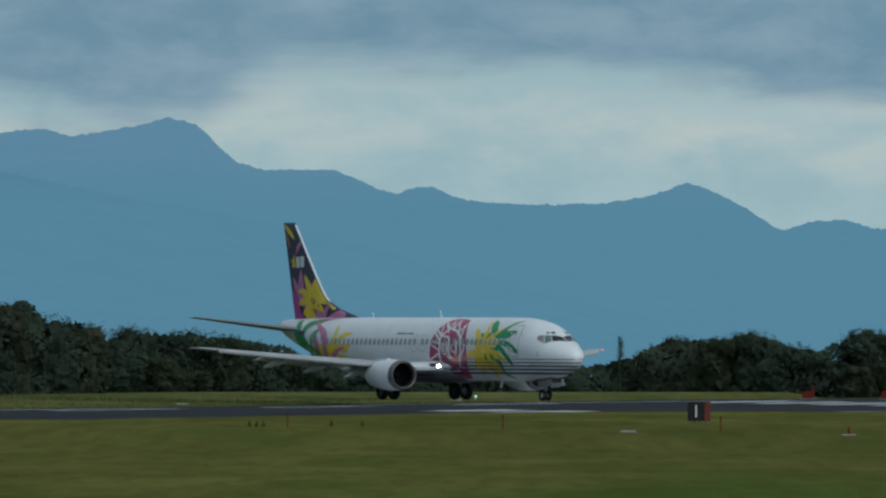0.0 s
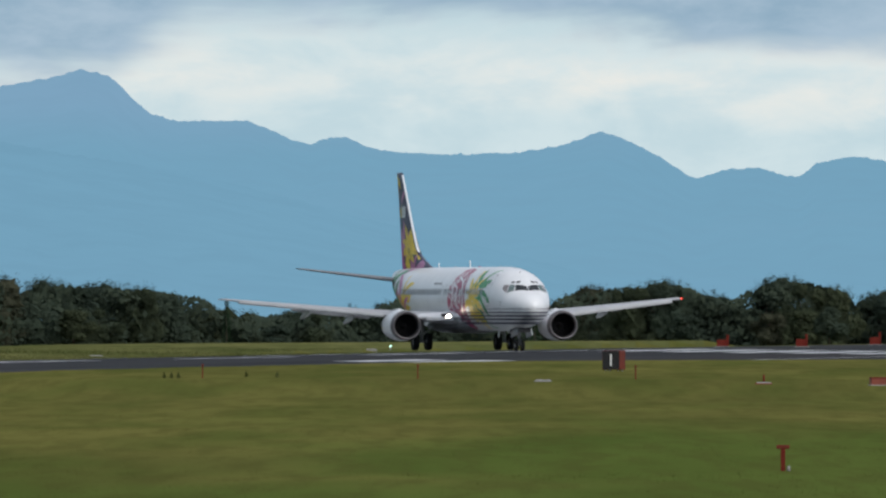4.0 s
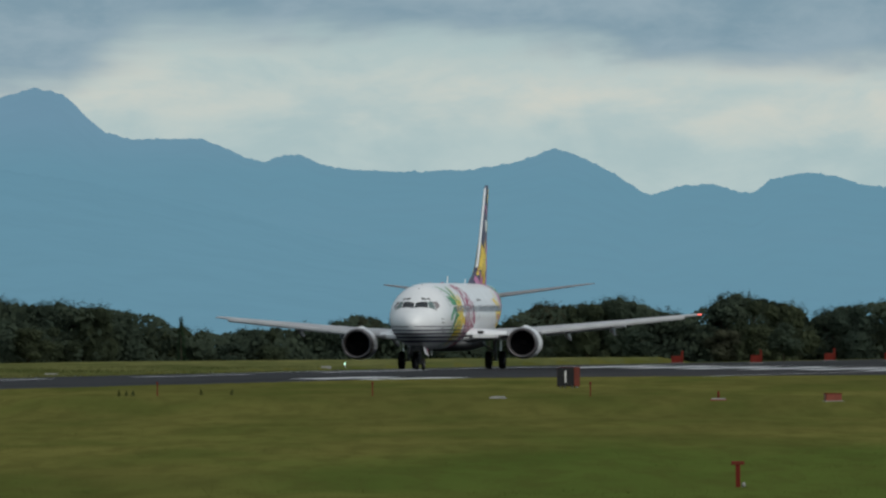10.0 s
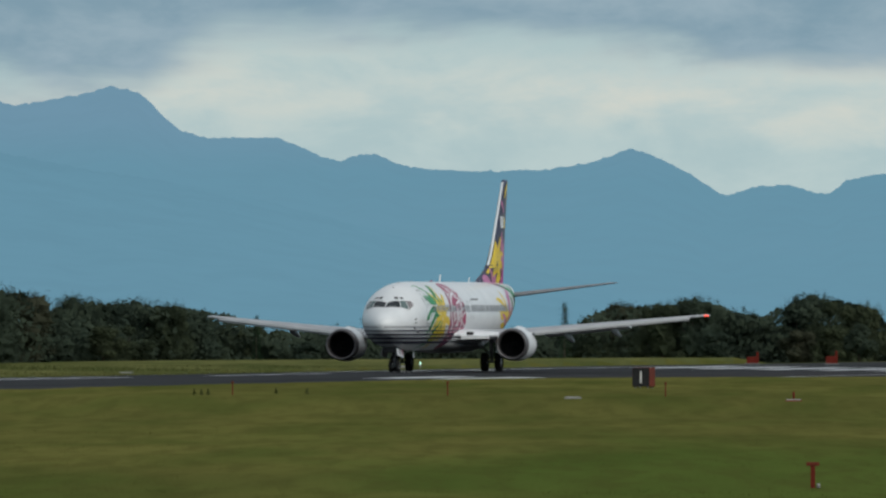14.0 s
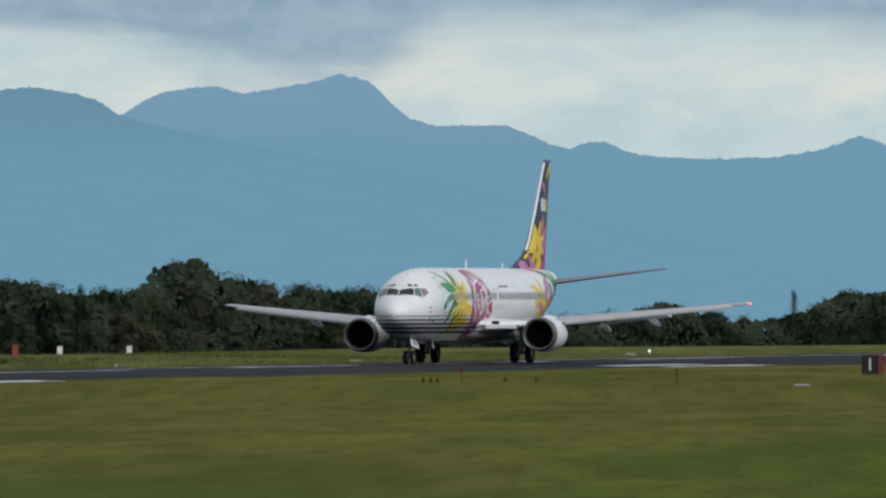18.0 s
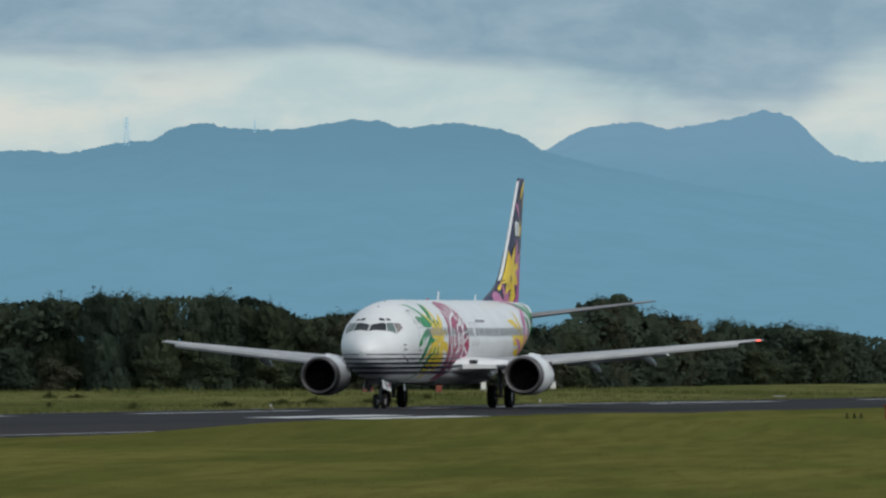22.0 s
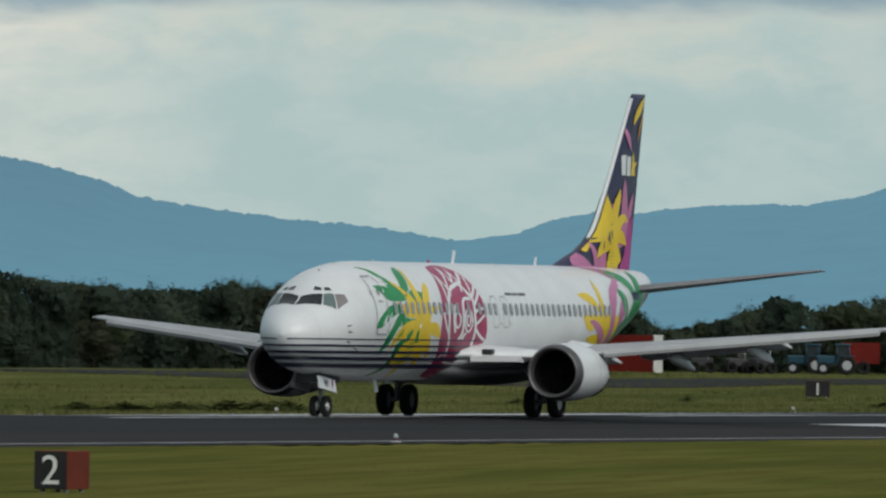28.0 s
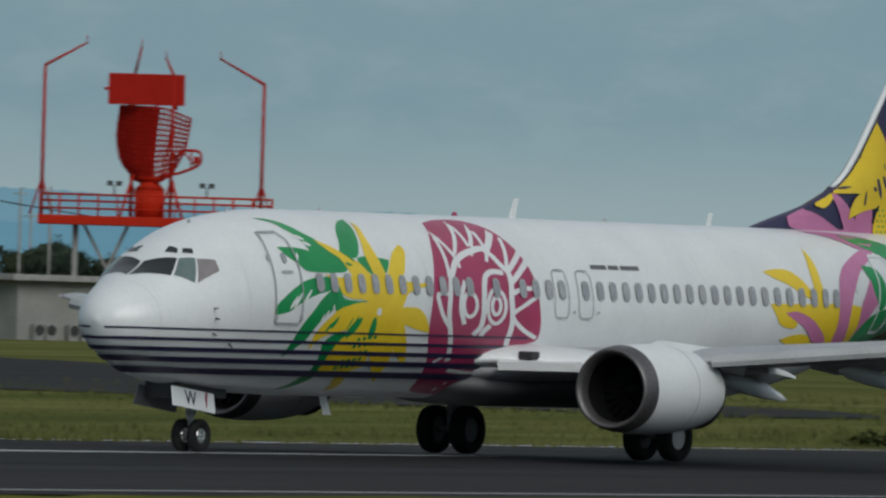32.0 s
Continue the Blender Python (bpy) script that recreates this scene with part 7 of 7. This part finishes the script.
    sheet = [tuple(pts[i][j] + Vector((0, .06, 0))) for i in range(rows + 1) for j in range(cols // 2 + 2)]
    c = cols // 2 + 2
    part("reflector_panel", mesh("panel", sheet, [(i * c + j, i * c + j + 1, (i + 1) * c + j + 1, (i + 1) * c + j) for i in range(rows) for j in range(c - 1)], True), RADARRED, t, "red reflector panel")
    loop = [(0.1, 10.1), (1.3, 10.35), (2.3, 10.75), (2.6, 11.05), (2.6, 11.55), (2.35, 11.75), (1.45, 11.75), (1.0, 11.2)]
    rods = [rod((p[0], -1.2, p[1] - z0), (q[0], -1.2, q[1] - z0), .09, n=6) for p, q in zip(loop, loop[1:])]
    part("feed_horn", join(*rods, rod((1.45, -1.2, 11.75 - z0), (2.3, -1.2, 10.75 - z0), .06, n=6), rod((2.0, -1.2, 11.75 - z0), (2.0, -1.2, 10.65 - z0), .06, n=6), box(2.15, 2.5, -1.4, -1.0, 10.95 - z0, 11.4 - z0, .04)), RADARRED, t, "red feed horn in a tubular frame")
    part("upper_aerial", join(box(-3.15, 1.5, -0.35, 0.0, 14.45 - z0, 16.35 - z0, 0.03), *[rod((x, -.1, 14.2 - z0), (x, -.1, 14.6 - z0), .1) for x in (-1.8, -.2, 1.0)], rod((-3.4, -.2, 15.4 - z0), (-3.1, -.2, 15.4 - z0), .1)), RADARRED, t, "flat red secondary radar aerial")
    for x in (-2.6, 3.0):
        part("floodlight", join(rod((x, -4.9, zp + 1.3), (x, -4.9, zp + 1.9), .05), box(x - .45, x - .1, -5.1, -4.8, zp + 1.85, zp + 2.15), box(x + .1, x + .45, -5.1, -4.8, zp + 1.85, zp + 2.15)), DARK, t, "pair of dark floodlights")


def build_buildings():
    # a long low equipment building under the radar
    a, b = polar(-22.18, 938), polar(-20.40, 960)
    mid = (a + b) / 2
    mid.z = min(rise(a.x, a.y), rise(b.x, b.y))
    L = (b - a).length / 2
    yaw = math.atan2((b - a).y, (b - a).x)
    t = empty("equipment_building", Matrix.Translation(mid) @ Matrix.Rotation(yaw, 4, "Z"), "long low pale concrete equipment building with a flat roof", "building")
    z1 = 3.55 - mid.z
    w = part("wall", box(-L, L, 0, 9, -0.6, z1), CONCRETE, t, "pale concrete wall")
    part("roof", box(-L - 1.0, L + .5, -0.9, 9.5, z1, z1 + .38, .03), ROOFGREY, t, "grey roof slab")
    for i in range(9):
        x = -L + 2.0 + i * (2 * L - 4) / 8
        part("wall_joint", box(x - .03, x + .03, -0.012, 0, -0.3, z1 - .02), ROOFGREY, w)
    for x in (-L + 1.3, -L + 2.2, -L + 3.9, -L + 4.8):
        u = part("air_unit", box(x - .38, x + .38, -0.55, -0.1, 0.35, 1.1, .03), CONCRETE, w, "pale outdoor air unit")
        part("fan_grille", rod((x, -0.57, .74), (x, -0.54, .74), .33, n=18), DARK, u, "dark round fan grille")
        part("bracket", box(x - .35, x + .35, -0.5, -0.05, -.5, 0.36), ROOFGREY, u)
    for x, wd, h in ((L - 14.2, 1.6, 2.0), (L - 12.2, 1.4, 1.9), (L - 10.3, 1.3, 1.7)):
        part("cabinet", box(x - wd / 2, x + wd / 2, -1.2, -0.05, -.5, h, .03), GREYPAINT, w, "grey electrical cabinet against the wall")
    part("shutter", box(L - 8.2, L - 4.8, -0.05, 0, -.4, 2.3), CONCRETE, w, "pale roller shutter")
    part("canopy", box(L - 8.5, L - 4.5, -0.8, 0.0, 2.35, 2.5), ROOFGREY, w, "canopy over the shutter")
    part("lean_to", box(L - 2.6, L - 1.9, -0.9, -.05, -.5, 1.1, .04), ROOFGREY, w)
    part("wall_sign", box(-L + 4.9, -L + 5.9, -0.03, 0, 1.75, 2.6), GREYPAINT, w, "grey notice panel")
    # slim poles and a cable
    for az, d, h in ((-22.18, 1010, 9.6), (-22.14, 1040, 8.3), (-22.07, 990, 9.6), (-18.80, 985, 6.4)):
        p = polar(az, d)
        p.z = rise(p.x, p.y)
        o = empty("utility_pole", Matrix.Translation(p), "slim grey utility pole", "pole", "utility poles")
        part("shaft", rod((0, 0, -.2), (0, 0, h - p.z), .11, .07), CONCRETE, o)
        part("crossarm", rod((-.5, 0, h - p.z - .4), (.5, 0, h - p.z - .4), .04), GREYPAINT, o)
    a, b = polar(-22.6, 985, 9.4), polar(-18.80, 985, 6.1)
    pts = [a + (b - a) * i / 30 - Vector((0, 0, 2.0 * math.sin(math.pi * i / 30))) for i in range(31)]
    c = empty("overhead_cable", Matrix.Identity(4), "thin black overhead cable", "cable")
    part("cable", join(*[rod(pts[i], pts[i + 1], .045, n=5) for i in range(30)]), DARK, c)


def build_fence():
    t = empty("perimeter_fence", Matrix.Identity(4), "grey perimeter fence posts with thin wires before the trees", "fence")
    prev = None
    az = -16.9
    while az > -20.2:
        d = curve_at(az, CREST) - 6
        p = polar(az, d)
        p.z = rise(p.x, p.y)
        part("post", rod(p - Vector((0, 0, .1)), p + Vector((0.05, 0, 0.85)), .035, n=6), RIMDARK, t)
        if prev is not None:
            for z in (.35, .75):
                part("wire", rod(prev + Vector((0, 0, z)), p + Vector((0, 0, z)), .006, n=4), RIMDARK, t)
        prev = p
        az -= 0.075


def build_pylons():
    for az, dist, prof, h in ((-3.874, 4085, RIDGE_RIGHT, 7.6), (-5.206, 4085, RIDGE_RIGHT, 8.8), (-3.403, 4085, RIDGE_RIGHT, 3.4), (-5.62, 4085, RIDGE_RIGHT, 2.0), (-15.838, 4130, RIDGE_LEFT, 7.0), (-16.525, 4130, RIDGE_LEFT, 5.4)):
        z = dist * math.tan(radians(curve_at(az, prof))) + CAMERA_HEIGHT - 1.0
        p = polar(az, dist, z)
        t = empty("pylon", Matrix.Translation(p), "thin lattice power pylon on the ridge, pale with haze", "pylon", "ridge pylons")
        w = h * 0.09
        bars = [rod((sx * w, sy * w, 0), (sx * w * .25, sy * w * .25, h), .08, n=4) for sx in (-1, 1) for sy in (-1, 1)]
        for k in range(6):
            f, g = k / 6, (k + 1) / 6
            wa, wb = w * (1 - .75 * f), w * (1 - .75 * g)
            bars += [rod((-wa, -wa, h * f), (wb, -wb, h * g), .05, n=4), rod((wa, -wa, h * f), (-wb, -wb, h * g), .05, n=4)]
        part("tower", join(*bars), HAZEGREY, t)
        if h > 5:
            part("crossarms", join(*[rod((-w * 1.3, 0, h * f), (w * 1.3, 0, h * f), .07, n=4) for f in (.68, .8, .92)]), HAZEGREY, t)


def patch(name, table, material, label, lift=0.035):
    """A paved strip given by bearing and its near and far distance."""
    verts, faces = [], []
    n, m = 40, 24
    az0, az1 = table[0][0], table[-1][0]
    for i in range(n + 1):
        az = az0 + (az1 - az0) * i / n
        lo, hi = curve_at(az, [(r[0], r[1]) for r in table]), curve_at(az, [(r[0], r[2]) for r in table])
        for j in range(m + 1):
            p = polar(az, lo + (hi - lo) * j / m)
            verts.append((p.x, p.y, rise(p.x, p.y) + lift))
    for i in range(n):
        for j in range(m):
            k = i * (m + 1) + j
            faces.append((k, k + 1, k + m + 2, k + m + 1))
    obj(name, mesh(name, verts, faces, True), material, label=label, category="taxiway", kind="structure")


def build_taxiways():
    patch("taxiway", [(-26, 560, 1000), (-23.5, 540, 900), (-22.2, 528, 770), (-21.5, 522, 690), (-20.8, 505, 625), (-20.4, 505, 575), (-19.9, 498, 553), (-19.4, 505, 550), (-19.0, 515, 530)], ASPHALT, "grey asphalt taxiway behind the far verge")
    patch("service_road", [(-10.4, 880, 905), (-8.2, 848, 925), (-7.2, 905, 960), (-6.3, 930, 950)], ASPHALT, "narrow grey service road in the far grass")


WEED = paint("weed_green", (0.050, 0.062, 0.022), (0.080, 0.090, 0.034), 0.8, scale=0.6, fine=3, rand=0.5, gloss=0.0)


def build_weeds():
    rnd = random.Random(5)
    first = []
    for seed in range(3):
        r = random.Random(seed)
        verts, faces = [], []
        for _ in range(420):
            a, d = r.uniform(0, 6.28), abs(r.gauss(0, .34))
            z = r.uniform(0, 1) * max(.15, 1 - d)
            c = Vector((math.cos(a) * d, math.sin(a) * d, z))
            u = Vector((r.gauss(0, 1), r.gauss(0, 1), r.gauss(.6, 1))).normalized() * .11
            w = u.orthogonal().normalized() * .035
            i = len(verts)
            verts += [tuple(c - u), tuple(c + w), tuple(c + u), tuple(c - w)]
            faces.append((i, i + 1, i + 2, i + 3))
        me = mesh("leaves", verts, faces)
        me.materials.append(WEED)
        first.append(me)

    def weed(p, w, h):
        t = empty("weed_clump", Matrix.LocRotScale(p, Euler((0, 0, rnd.uniform(0, 6))), (w, w, h)), "olive weed clump in the airfield grass", "shrub", "weed clumps")
        part("leaves", rnd.choice(first), None, t)
        part("stem", rod((0, 0, -.05), (0, 0, .5), .03, n=5), BARK, t)
    for az, el in ((-1.231, -0.288), (-1.204, -0.288), (-1.179, -0.288), (-0.930, -0.285), (-0.816, -0.286)):
        weed(seat(az, el), 0.12, 0.26)
    for k in range(110):
        # most grow along the far edge of the pavement
        a, c = (rnd.uniform(-420, 240), rnd.uniform(-64, -34)) if k < 24 else (rnd.choice((-330, -180, -60, 20, 60, 85, 120, 205)) + rnd.gauss(0, 14), FAR - 1.2 - abs(rnd.gauss(0, 2.2)))
        p = field(a, c)
        az = math.degrees(math.atan2(p.x, p.y))
        if not -19.3 < az < 1.5:
            continue
        p.z = rise(p.x, p.y)
        weed(p, rnd.uniform(0.5, 1.2), rnd.uniform(0.18, 0.4)) if k < 24 else weed(p, rnd.uniform(1.0, 2.4), rnd.uniform(0.2, 0.5))


def motions():
    def lift(t):
        """How far the wings' lift has drawn the legs out."""
        return 0.02 * step(t, 28.5, 31.0)

    rows = [(t, pose(x, y, fall(airfield(x, y)[0]) + lift(t), 0, 0, h)) for t, x, y, h in TAXI]
    walk(airliner, rows)
    for leg in struts:
        walk(leg, [(t, Matrix.Translation((0, 0, -lift(t)))) for t in (0, 28.5, 29, 29.5, 30, 30.5, 31, 31.5, 32)])
    # the tyres roll with the distance covered
    places, far = [], [0.0]
    for k in range(int(32.0 / 0.1) + 1):
        t = 0.1 * k
        i = max([j for j in range(len(TAXI)) if TAXI[j][0] <= t][-1:] or [0])
        p, q = TAXI[i], TAXI[min(i + 1, len(TAXI) - 1)]
        f = (t - p[0]) / (q[0] - p[0]) if q[0] > p[0] else 0.0
        places.append((p[1] + (q[1] - p[1]) * f, p[2] + (q[2] - p[2]) * f))
    for p, q in zip(places, places[1:]):
        far.append(math.hypot(q[0] - p[0], q[1] - p[1]))
    for tyre, (x, y, r) in wheels:
        turn, spin = 0.0, []
        for k, d in enumerate(far):
            turn += min(d / r, 1.4)
            spin.append((0.1 * k, Matrix.Translation((x, y, r - lift(0.1 * k))) @ Matrix.Rotation(turn, 4, "Y")))
        walk(tyre, spin)


build_ground()
build_runway()
build_hills()
build_trees()
build_woods()
build_grass()
build_taxiways()
build_signs()
build_markers()
build_edge_lights()
build_windsock()
build_machines()
build_mast()
build_radar()
build_buildings()
build_fence()
build_pylons()
build_weeds()
airliner, wheels, struts = build_aircraft()
motions()
